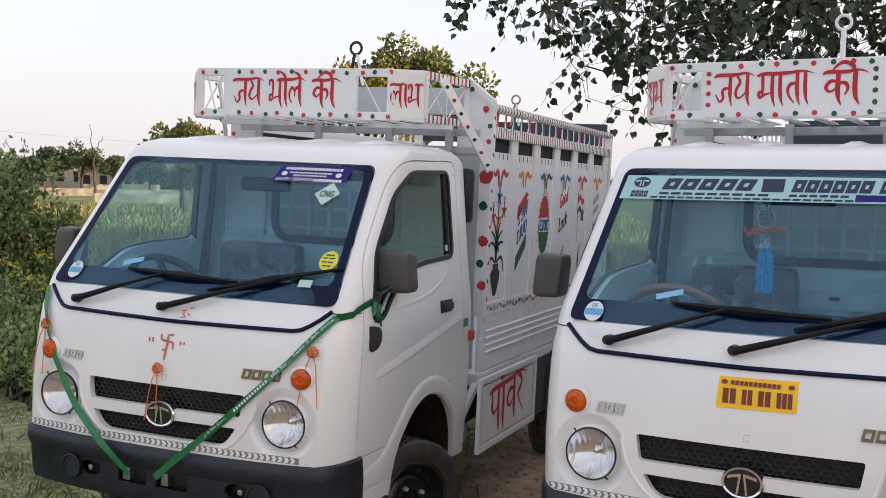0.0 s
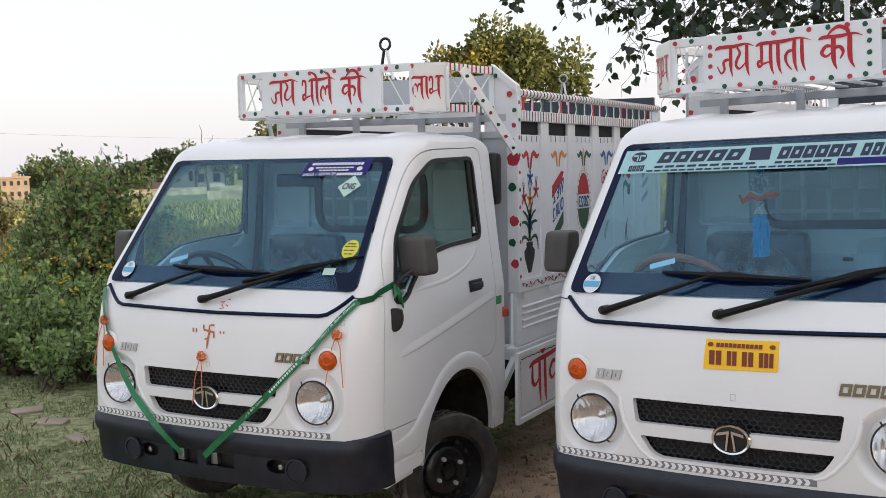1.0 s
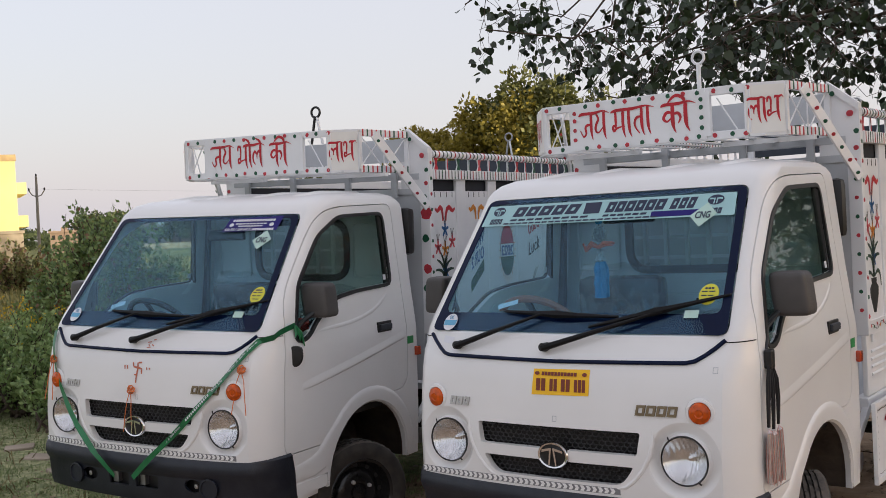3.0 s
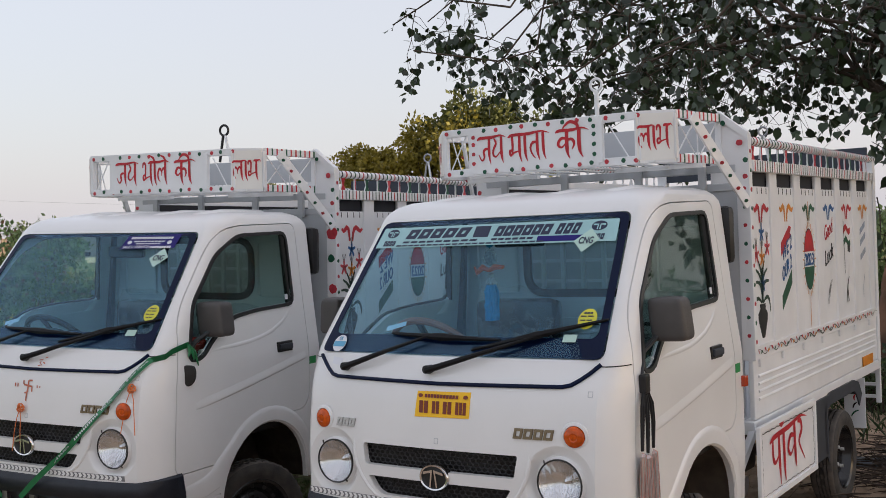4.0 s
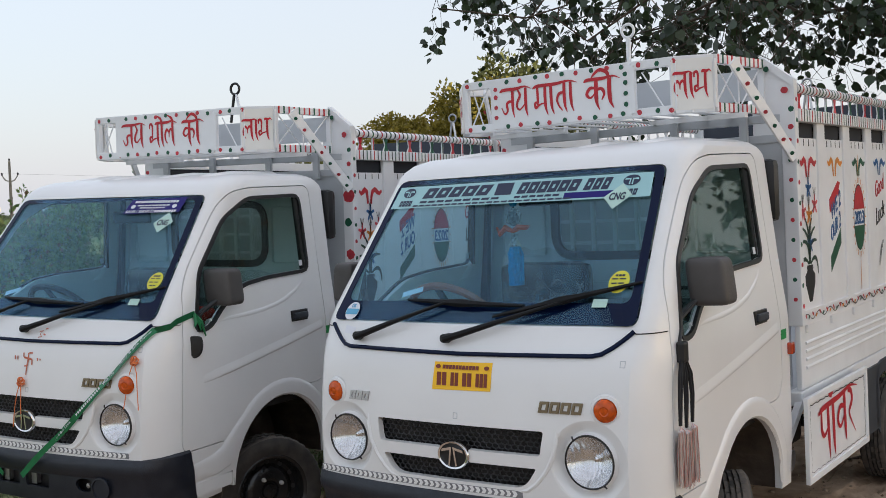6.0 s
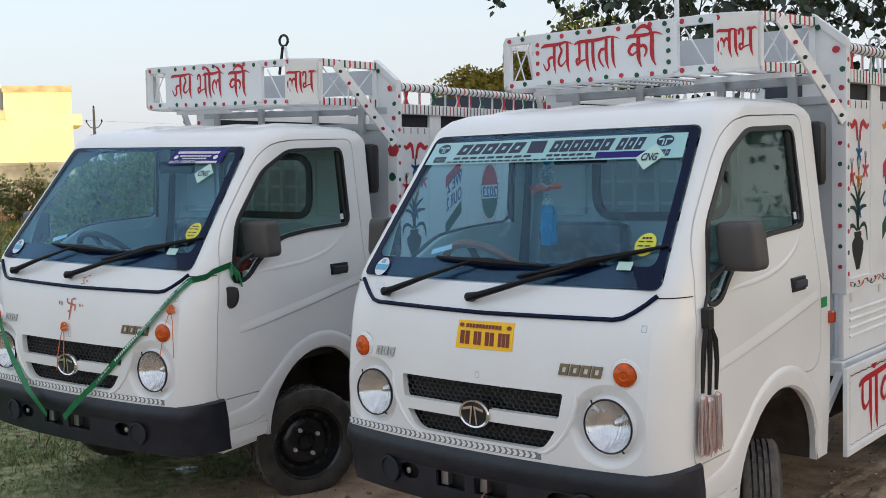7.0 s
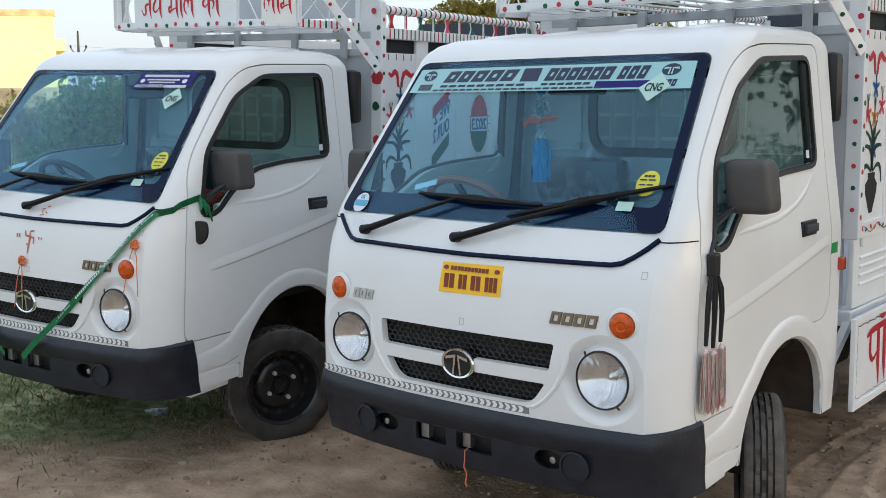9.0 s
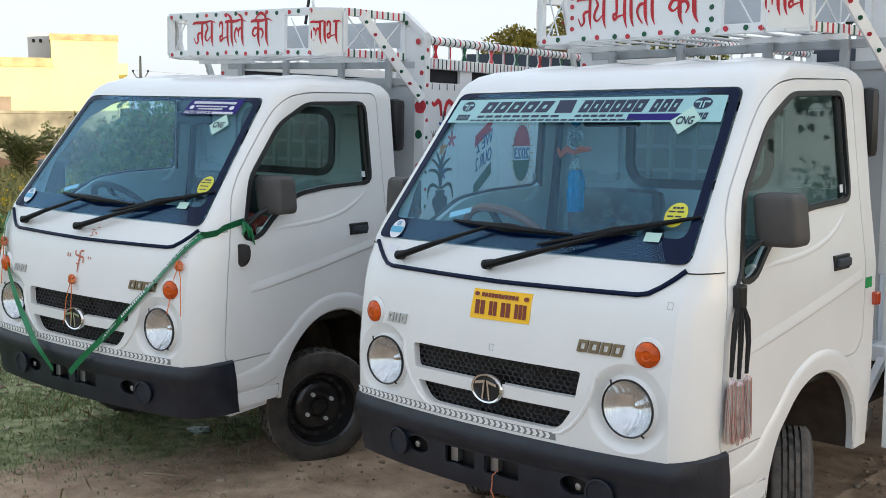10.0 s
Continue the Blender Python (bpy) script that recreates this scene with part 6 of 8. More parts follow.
for i in range(18):
    a = i * math.tau / 18
    rod(bm, (tx + 0.031 * math.cos(a), ty, 1.510 + 0.037 * math.sin(a)), (tx + 0.044 * math.cos(a), ty, 1.510 + 0.052 * math.sin(a)), 0.005, 6, 0.001)
part("medallion_ring", bm, FOIL, charm, "silver sunburst ring", True)
bm = bmesh.new()
lathe(bm, [(0.0, 0.03), (0.010, 0.02), (0.018, 0.0), (0.012, -0.012), (0.0, -0.016)], pose(tx, ty, 1.572), 12)
part("blue_bead", bm, TASSELB, charm, "", True)
bm = bmesh.new()
for q in (-1, 1):
    tube(bm, [(tx, ty - 0.01, 1.46), (tx + q * 0.03, ty - 0.015, 1.475), (tx + q * 0.062, ty - 0.01, 1.462 + q * 0.012), (tx + q * 0.075, ty - 0.01, 1.478)], 0.014, 6, [0.6, 1, 0.8, 0.3])
part("bow", bm, BOWRED, charm, "orange cloth bow")
bm = bmesh.new()
lathe(bm, [(0.008, 1.452), (0.016, 1.445), (0.012, 1.43), (0.026, 1.405), (0.022, 1.40), (0.0, 1.40)], pose(tx, ty, 0), 16)
part("silver_cap", bm, FOIL, charm, "", True)
rng = random.Random(3)
bm = bmesh.new()
for i in range(46):
    a, r = rng.uniform(0, math.tau), rng.uniform(0, 0.030)
    x, y = tx + r * math.cos(a), ty + r * math.sin(a)
    tube(bm, [(x * 0.4 + tx * 0.6, y * 0.4 + ty * 0.6, 1.41)] + [(x + rng.uniform(-0.005, 0.005), y + rng.uniform(-0.004, 0.004), 1.37 - k * 0.031) for k in range(5)], 0.006, 5)
part("blue_tassel", bm, TASSELB, charm, "blue yarn tassel")
# cords with tinsel under the mirror
cords = new("mirror_tassel")
cords.parent = truck_b
bm = bmesh.new()
tube(bm, [(0.735, 0.42, 1.20), (0.722, 0.34, 1.16), (0.740, 0.272, 1.08)], 0.006, 8)
part("rod", bm, BLACK, cords)
part("clasp", bx(0.735, 0.765, 0.25, 0.29, 1.02, 1.09, 0.008), BLACK, cords, "black clasp")
for k, (y, z1) in enumerate(((0.218, 0.820), (0.266, 0.806), (0.316, 0.815))):
    bm = bmesh.new()
    for j in range(2):
        tube(bm, [(0.748, 0.270, 1.06), (0.756 + 0.004 * j, 0.270 + (y - 0.270) * 0.8 + 0.008 * (j - 0.5), 0.98), (0.757 + 0.003 * j, y + 0.006 * (j - 0.5), 0.91), (0.755, y + 0.003 * (j - 0.5), z1)], 0.0055, 6)
    part("black_cord", bm, TASSELK, cords, "black braided cord")
    for mat, count, nm in ((TINSEL, 80, "red_tinsel"), (TINSELW, 90, "silver_tinsel")):
        bm = bmesh.new()
        for j in range(count):
            a, r = rng.uniform(0, math.tau), 0.027 * math.sqrt(rng.uniform(0.0, 1.0))
            e = (0.757 + 0.5 * r * math.cos(a), y + r * math.sin(a))
            tube(bm, [(0.755, y, z1 - 0.005), ((0.755 + e[0]) / 2 + 0.004, y + 0.85 * (e[1] - y), z1 - 0.018), (e[0], e[1], z1 - 0.10), (e[0], e[1] + rng.uniform(-0.006, 0.006), z1 - 0.15 - rng.uniform(0, 0.055))], 0.0009, 4)
        part(nm, bm, mat, cords, "fine tinsel strands")

# truck with the ribbons
st = sticker("windscreen_sticker", [(0.178, 1.603), (0.502, 1.610), (0.512, 1.676), (0.196, 1.668)], INDIGO, truck_a, "indigo sticker with white print", 0.0135, 0.1)
bars("print_bar", ((0.22, 1.653, 0.255, 0.011, 16, 0.2), (0.245, 1.639, 0.19, 0.006, 9, 0.2), (0.265, 1.628, 0.15, 0.006, 8, 0.2), (0.36, 1.609, 0.125, 0.011, 9, 0.2)), WHITEINK, st, 0.0152)
part("lettering", on_front(moved(lettering("SALES / SERVICE:", 0.013, 0.2, 0.01, 0.165, 0.001), 0.192, 1.608, 0.5), 0.0152), WHITEINK, st)
for x in (0.222, 0.462):
    part("oval_device", on_front(disc(x, 1.637, 0.013, 14, 0.001, 0.009), 0.0152), WHITEINK, st)
diamond_sticker(truck_a, 0.446, 1.562)
small_stickers(truck_a, (0.562, 1.312), (-0.560, 1.205), (0.505, 1.225))


def ribbon(pts, w, mat, parent, name, label=""):
    """A band in (x, z) held 10 mm off the nose, with a slight twist."""
    bm = bmesh.new()
    rows = []
    n = 30
    P = [Vector(p) for p in pts]
    for i in range(n + 1):
        t = i / n * (len(P) - 1)
        k = min(int(t), len(P) - 2)
        p = P[k].lerp(P[k + 1], t - k)
        d = (P[k + 1] - P[k]).normalized()
        nrm = Vector((-d.y, d.x)) * w / 2
        tw = 0.35 + 0.65 * abs(math.cos(i * 0.23))
        row = []
        for q in (-1, 1):
            c = p + nrm * q * (0.75 + 0.25 * tw)
            row.append(bm.verts.new((c.x, front_y(c.x, max(0.62, c.y)) - 0.014 - 0.006 * q * math.sin(i * 0.23) - 0.03 * max(0.0, min(1.0, (0.68 - c.y) / 0.12)), c.y)))
        rows.append(row)
    for a, b in zip(rows, rows[1:]):
        bm.faces.new((a[0], a[1], b[1], b[0]))
    bmesh.ops.recalc_face_normals(bm, faces=bm.faces)
    bmesh.ops.solidify(bm, geom=bm.faces[:], thickness=0.0012)
    return part(name, bm, mat, parent, label, True)


band = new("ribbon_garland")
band.parent = truck_a
r1 = ribbon([(-0.662, 1.125), (-0.565, 0.90), (-0.40, 0.68), (-0.108, 0.462)], 0.026, RIBBON, band, "green_ribbon", "green printed satin ribbon")
r2 = ribbon([(0.012, 0.466), (0.30, 0.725), (0.52, 0.945), (0.672, 1.118)], 0.026, RIBBON, band, "green_ribbon", "green printed satin ribbon")
def ribbon_words(words, t0, w, bold=0.02):
    """White print along the rising ribbon, t0 of the way up."""
    P = [Vector((0.012, 0.466)), Vector((0.30, 0.725)), Vector((0.52, 0.945)), Vector((0.672, 1.118))]
    u = t0 * 3
    k = min(int(u), 2)
    p = P[k].lerp(P[k + 1], u - k)
    d = P[k + 1] - P[k]
    turn = math.degrees(math.atan2(d.y, d.x))
    n = Vector((-d.y, d.x)).normalized() * -0.006
    bm = moved(lettering(words, 0.013, 0.15, bold, w, 0.001), p.x + n.x, p.y + n.y, turn)
    for v in bm.verts:
        v.co = Vector((v.co.x, front_y(v.co.x, max(0.62, v.co.z)) - 0.0225 + (0.0 if v.co.y < 0 else 0.001), v.co.z))
    part("lettering", bm, WHITEINK, r2)


ribbon_words("happy & Safe Drive", 0.72, 0.185)
ribbon_words("Wish You", 0.585, 0.075)
ribbon_words("happy & Safe Drive", 0.20, 0.15)
for k in range(13):
    t = 0.38 + 0.19 * k / 13
    u = t * 3
    P = [Vector((0.012, 0.466)), Vector((0.30, 0.725)), Vector((0.52, 0.945)), Vector((0.672, 1.118))]
    p = P[int(u)].lerp(P[int(u) + 1], u - int(u))
    bm = moved(flat([(-0.004, -0.005), (0.004, -0.005), (0.005, 0.005), (-0.003, 0.005)], 0.001), p.x, p.y, 44)
    part("print_bar", on_front(bm, 0.021), WHITEINK, r2)
bm = bmesh.new()
pts = [(0.668, front_y(0.668, 1.113) - 0.012, 1.113), (0.712, front_y(0.705, 1.125) - 0.004, 1.126), (side_x(0.20, 1.14) + 0.012, 0.20, 1.145), (side_x(0.26, 1.16) + 0.010, 0.26, 1.160), (side_x(0.31, 1.17) + 0.006, 0.31, 1.168)]
rows = [[bm.verts.new((p[0], p[1], p[2] + dz)) for dz in (-0.013, 0.013)] for p in pts]
for a, b in zip(rows, rows[1:]):
    bm.faces.new((a[0], a[1], b[1], b[0]))
bmesh.ops.solidify(bm, geom=bm.faces[:], thickness=0.0015)
part("ribbon_end", bm, RIBBON, band)
for j, (dy, dz) in enumerate(((0.02, -0.07), (-0.02, -0.05), (0.05, -0.10))):
    bm = bmesh.new()
    tube(bm, [(0.735, 0.30, 1.165), (0.742, 0.31 + dy * 0.5, 1.13), (0.742, 0.31 + dy, 1.165 + dz)], 0.008, 5, [1, 1, 0.4])
    part("ribbon_end", bm, RIBBON, band)
for k, (x, z, drop) in enumerate(((-0.025, 0.872, True), (0.612, 0.990, True), (-0.612, 0.985, False))):
    bow = new("ribbon_bow")
    bow.parent = truck_a
    y = front_y(x, z)
    for i in range(7):
        a = i * math.tau / 7 + 0.3
        bm = bmesh.new()
        c = Vector((x + 0.015 * math.cos(a), y - 0.014, z + 0.013 * math.sin(a)))
        lathe(bm, [(0.010, -0.003), (0.0125, 0.0), (0.010, 0.003), (0.006, 0.0), (0.010, -0.003)], Matrix.Translation(c) @ pose(0, 0, 0, 60 + 20 * i, 30 * i, math.degrees(a)), 12)
        part("loop", bm, ORANGER, bow, "orange ribbon loop" if i == 0 else "", True)
    for q in (-1, 1):
        bm = bmesh.new()
        tube(bm, [(x, y - 0.015, z)] + [(x + q * (0.012 + 0.030 * t) * (1 if q < 0 or k == 1 else 0.3), front_y(x, max(0.62, z - 0.2 * t)) - 0.012, z - 0.20 * t) for t in (0.25, 0.5, 0.75, 1.0)], 0.0022, 5)
        part("thread", bm, ORANGER, bow)
# vermilion marks
vm = new("vermilion_mark")
vm.parent = truck_a
for pts, w in (([(0.0, 1.000), (0.002, 0.972), (-0.004, 0.940), (-0.006, 0.905)], 0.010), ([(-0.028, 0.980), (0.0, 0.976), (0.028, 0.972)], 0.010), ([(-0.030, 1.000), (-0.029, 0.982)], 0.009), ([(0.026, 0.970), (0.027, 0.948)], 0.009), ([(0.004, 1.000), (0.026, 1.001)], 0.009), ([(-0.002, 0.944), (-0.020, 0.942)], 0.008), ([(-0.085, 0.985), (-0.083, 0.968)], 0.009), ([(-0.068, 0.985), (-0.066, 0.968)], 0.008), ([(0.058, 0.980), (0.060, 0.968)], 0.008), ([(0.075, 0.978), (0.077, 0.970)], 0.008), ([(0.030, 1.092), (0.052, 1.096), (0.040, 1.082), (0.056, 1.072), (0.034, 1.068)], 0.007), ([(0.060, 1.084), (0.075, 1.078)], 0.006), ([(0.062, 1.104), (0.078, 1.106)], 0.006)):
    part("smear", on_front(stroke(pts, w), 0.001), VERMIL, vm, "orange-red powder smear")
for tr, mat in ((truck_a, BLACK),):
    hang = new("blind_spot_mirror")
    hang.parent = tr
    bm = bmesh.new()
    tube(bm, [(0.725, 0.43, 1.21), (0.712, 0.35, 1.15), (0.728, 0.290, 1.075)], 0.006, 8)
    part("rod", bm, mat, hang)
    bm = bmesh.new()
    lathe(bm, [(0.0, -0.016), (0.032, -0.014), (0.038, 0.0), (0.032, 0.010), (0.0, 0.012)], pose(0.742, 0.285, 1.036, 90, 0, 35) @ Matrix.Diagonal((1, 1.55, 1, 1)), 26)
    for v in bm.verts:
        if v.co.z > 1.068:
            v.co.z = 1.068 + 0.25 * (v.co.z - 1.068)
    part("housing", bm, mat, hang, "small black oval mirror", True)

bm = bmesh.new()
tube(bm, [(0.02, 0.035, 0.425), (0.021, -0.002, 0.411), (0.024, -0.006, 0.385), (0.019, -0.005, 0.360), (0.026, 0.002, 0.335), (0.021, 0.0, 0.305), (0.025, 0.004, 0.285)], 0.0024, 6, [0.7, 1.0, 0.8, 1.4, 0.9, 1.3, 0.4])
part("red_thread", bm, VERMIL, truck_b, "faded red thread tied below the bumper", True)

# red cloth on the dashboard's side in the ribboned truck
bm = bmesh.new()
bmesh.ops.create_icosphere(bm, subdivisions=3, radius=1.0)
for v in bm.verts:
    k = 1 + 0.25 * noise.noise(v.co * 2.0)
    v.co = Vector((0.585 + v.co.x * 0.05 * k, 0.50 + v.co.y * 0.085 * k, 1.135 + v.co.z * 0.045 * k))
part("red_cloth", bm, material("red_cloth", (0.55, 0.03, 0.02), 0.8, vary=0.3, scale=14, bump=0.4, bump_scale=40), truck_a, "bright red folded cloth behind the window", True)

# ---- ground and plants ----
def leaf_material(name, c1, c2, rough=0.5, through=0.25):
    """Leaves: colour differs from leaf to leaf, some light passes through."""
    m = bpy.data.materials.new(name)
    m.use_nodes = True
    nt = m.node_tree
    b = nt.nodes["Principled BSDF"]
    b.inputs["Roughness"].default_value = rough
    geo = nt.nodes.new("ShaderNodeNewGeometry")
    ramp = nt.nodes.new("ShaderNodeValToRGB")
    ramp.color_ramp.elements[0].color, ramp.color_ramp.elements[1].color = (*c1, 1), (*c2, 1)
    nt.links.new(geo.outputs["Random Per Island"], ramp.inputs["Fac"])
    nt.links.new(ramp.outputs["Color"], b.inputs["Base Color"])
    tl = nt.nodes.new("ShaderNodeBsdfTranslucent")
    nt.links.new(ramp.outputs["Color"], tl.inputs["Color"])
    mix = nt.nodes.new("ShaderNodeMixShader")
    mix.inputs[0].default_value = through
    nt.links.new(b.outputs[0], mix.inputs[1])
    nt.links.new(tl.outputs[0], mix.inputs[2])
    nt.links.new(mix.outputs[0], nt.nodes["Material Output"].inputs[0])
    return m


# peepal leaves: crown colour darkened for backlight, low leaves lightened for soft light
PEEPAL_BACKLIT = leaf_material("backlit_peepal_leaf", (0.013, 0.022, 0.013), (0.046, 0.075, 0.030), 0.38, 0.08)
PEEPAL_LIT = leaf_material("soft_lit_peepal_leaf", (0.045, 0.070, 0.042), (0.13, 0.18, 0.10), 0.42, 0.15)
SHRUB = leaf_material("shrub_leaf", (0.100, 0.165, 0.060), (0.290, 0.370, 0.125), 0.5)
WEED = leaf_material("weed_leaf", (0.13, 0.215, 0.07), (0.33, 0.42, 0.15), 0.55)
GRASS = leaf_material("grass_blade", (0.13, 0.20, 0.075), (0.36, 0.43, 0.18), 0.6)
DRYGRASS = leaf_material("dry_grass_blade", (0.18, 0.14, 0.06), (0.32, 0.26, 0.12), 0.7)
TREEG = leaf_material("green_crown_leaf", (0.085, 0.100, 0.030), (0.22, 0.215, 0.065), 0.6)
TREEY = leaf_material("yellow_crown_leaf", (0.20, 0.165, 0.028), (0.40, 0.32, 0.055), 0.6)
FARLEAF = leaf_material("far_leaf", (0.065, 0.091, 0.039), (0.143, 0.169, 0.065), 0.7)
DRYLEAF = leaf_material("dry_leaf", (0.16, 0.085, 0.045), (0.34, 0.22, 0.13), 0.7)
PALM = leaf_material("palm_leaf", (0.13, 0.15, 0.05), (0.33, 0.31, 0.12), 0.6)
UNDER = leaf_material("undergrowth_leaf", (0.030, 0.055, 0.022), (0.105, 0.15, 0.055), 0.55)
CROP = leaf_material("field_crop_leaf", (0.19, 0.20, 0.07), (0.44, 0.38, 0.16), 0.7)
FLOWER = leaf_material("yellow_flower", (0.60, 0.38, 0.01), (0.75, 0.50, 0.02), 0.6)
BARK = material("peepal_bark", (0.36, 0.19, 0.115), 0.9, vary=0.4, scale=3.0, bump=0.9, bump_scale=22, color2=(0.10, 0.058, 0.038))
TWIG = material("twig_bark", (0.09, 0.065, 0.048), 0.9, vary=0.4, scale=9, bump=0.4, bump_scale=60)
DRYTWIG = material("dry_twig", (0.095, 0.068, 0.05), 0.9, vary=0.45, scale=12)

RNG = np.random.default_rng(7)
LEAF = np.array([(0, 0.04, 0), (0.30, 0.0, 0.04), (0.50, 0.28, 0.07), (0.42, 0.60, 0.04), (0.12, 0.88, 0.0), (0, 1.12, -0.08), (-0.12, 0.88, 0.0), (-0.42, 0.60, 0.04), (-0.50, 0.28, 0.07), (-0.30, 0.0, 0.04)])
BLADE = np.array([(-0.5, 0, 0), (0.5, 0, 0), (0.28, 0.6, 0.12), (0, 1.0, 0.42), (-0.28, 0.6, 0.12)])
DIAMOND = np.array([(0, 0, 0), (0.34, 0.45, 0.05), (0, 1, 0), (-0.34, 0.45, 0.05)])


def frames(d):
    """Right-handed frames whose second axis runs along d (n, 3), turned at random round it."""
    d = d / np.maximum(np.linalg.norm(d, axis=1, keepdims=True), 1e-9)
    r = RNG.normal(size=d.shape)
    a = np.cross(d, r)
    a /= np.maximum(np.linalg.norm(a, axis=1, keepdims=True), 1e-9)
    return np.stack([a, d, np.cross(a, d)], axis=2)


def scatter(name, at, along, size, shape, mat, parent=None, label="", width=1.0):
    """One mesh of many leaves: places (n, 3), directions (n, 3), sizes (n,)."""
    n, k = len(at), len(shape)
    F = frames(along)
    S = shape * np.array([width, 1, 1])
    P = at[:, None, :] + np.einsum("nij,kj->nki", F, S) * size[:, None, None]
    me = bpy.data.meshes.new(name)
    me.vertices.add(n * k)
    me.vertices.foreach_set("co", P.reshape(-1).astype(np.float32))
    me.loops.add(n * k)
    me.loops.foreach_set("vertex_index", np.arange(n * k, dtype=np.int32))
    me.polygons.add(n)
    me.polygons.foreach_set("loop_start", np.arange(0, n * k, k, dtype=np.int32))
    me.update(calc_edges=True)
    me.materials.append(mat)
    ob = new(name, me)
    ob.parent = parent
    if label:
        tagged(ob, label)
    if parent:
        ob["kind"] = "stuff"
    return ob


def limb(bm, pts, r0, r1, seg=9, rough=0.0):
    n = len(pts)
    tube(bm, pts, 1.0, seg, [r0 + (r1 - r0) * i / (n - 1) for i in range(n)])


def wander(p, q, n, jit):
    p, q = np.array(p, float), np.array(q, float)
    out = [p + (q - p) * i / n for i in range(n + 1)]
    L = np.linalg.norm(q - p)
    for i in range(1, n):
        out[i] = out[i] + RNG.normal(size=3) * jit * L / n
    return [tuple(o) for o in out]


# soil and grass by place: bare earth round the trucks, grass to the west and far fields
def ground_material():
    m = bpy.data.materials.new("earth_and_grass")
    m.use_nodes = True
    nt = m.node_tree
    b = nt.nodes["Principled BSDF"]
    b.inputs["Roughness"].default_value = 0.95
    b.inputs["Specular IOR Level"].default_value = 0.2
    tc = nt.nodes.new("ShaderNodeTexCoord")
    def noise_tex(scale, detail=6.0):
        t = nt.nodes.new("ShaderNodeTexNoise")
        t.inputs["Scale"].default_value, t.inputs["Detail"].default_value = scale, detail
        nt.links.new(tc.outputs["Object"], t.inputs["Vector"])
        return t.outputs["Fac"]
    def ramp(fac, a, ca, b_, cb):
        r = nt.nodes.new("ShaderNodeValToRGB")
        r.color_ramp.elements[0].position, r.color_ramp.elements[1].position = a, b_
        r.color_ramp.elements[0].color, r.color_ramp.elements[1].color = (*ca, 1), (*cb, 1)
        nt.links.new(fac, r.inputs["Fac"])
        return r.outputs["Color"]
    def mixc(fac, a, b_, kind="MIX"):
        x = nt.nodes.new("ShaderNodeMix")
        x.data_type, x.blend_type = "RGBA", kind
        if isinstance(fac, float):
            x.inputs["Factor"].default_value = fac
        else:
            nt.links.new(fac, x.inputs["Factor"])
        nt.links.new(a, x.inputs["A"])
        nt.links.new(b_, x.inputs["B"])
        return x.outputs["Result"]
    soil = mixc(noise_tex(1.1), ramp(noise_tex(9, 10.0), 0.36, (0.21, 0.143, 0.092), 0.66, (0.49, 0.365, 0.25)), ramp(noise_tex(3.2, 12.0), 0.36, (0.26, 0.18, 0.122), 0.64, (0.56, 0.42, 0.305)))
    turf = ramp(noise_tex(14, 9.0), 0.34, (0.125, 0.15, 0.065), 0.66, (0.34, 0.335, 0.18))
    field = ramp(noise_tex(0.22, 8.0), 0.36, (0.10, 0.135, 0.04), 0.64, (0.33, 0.29, 0.11))
    at = nt.nodes.new("ShaderNodeAttribute")
    at.attribute_name = "turf"
    n = noise_tex(2.2)
    add = nt.nodes.new("ShaderNodeMath")
    add.operation = "ADD"
    nt.links.new(at.outputs["Fac"], add.inputs[0])
    nt.links.new(n, add.inputs[1])
    mask = ramp(add.outputs[0], 0.86, (0, 0, 0), 1.10, (1, 1, 1))
    at2 = nt.nodes.new("ShaderNodeAttribute")
    at2.attribute_name = "field"
    col = mixc(mask, soil, turf)
    col = mixc(at2.outputs["Fac"], col, field)
    nt.links.new(col, b.inputs["Base Color"])
    bp = nt.nodes.new("ShaderNodeBump")
    bp.inputs["Strength"].default_value, bp.inputs["Distance"].default_value = 0.55, 0.02
    rough = nt.nodes.new("ShaderNodeMath")
    rough.operation = "MULTIPLY_ADD"
    rough.inputs[1].default_value = 1.6
    nt.links.new(noise_tex(6, 10.0), rough.inputs[0])
    nt.links.new(noise_tex(40, 9.0), rough.inputs[2])
    nt.links.new(rough.outputs[0], bp.inputs["Height"])
    nt.links.new(bp.outputs["Normal"], b.inputs["Normal"])
    return m


def turf_amount(x, y):
    """How grassy the ground is: 0 bare, 1 grown over."""
    a = 0.5 - 0.5 * math.tanh((x + 2.35 - 0.45 * max(-1.5, min(0.5, y)) + 0.10 * max(0.0, y - 0.5)) * 1.8)
    b_ = 0.5 + 0.5 * math.tanh((y - 5.2) * 0.8)
    return max(a, 0.85 * b_ * (0.5 if x > -0.5 else 1), 0.0)


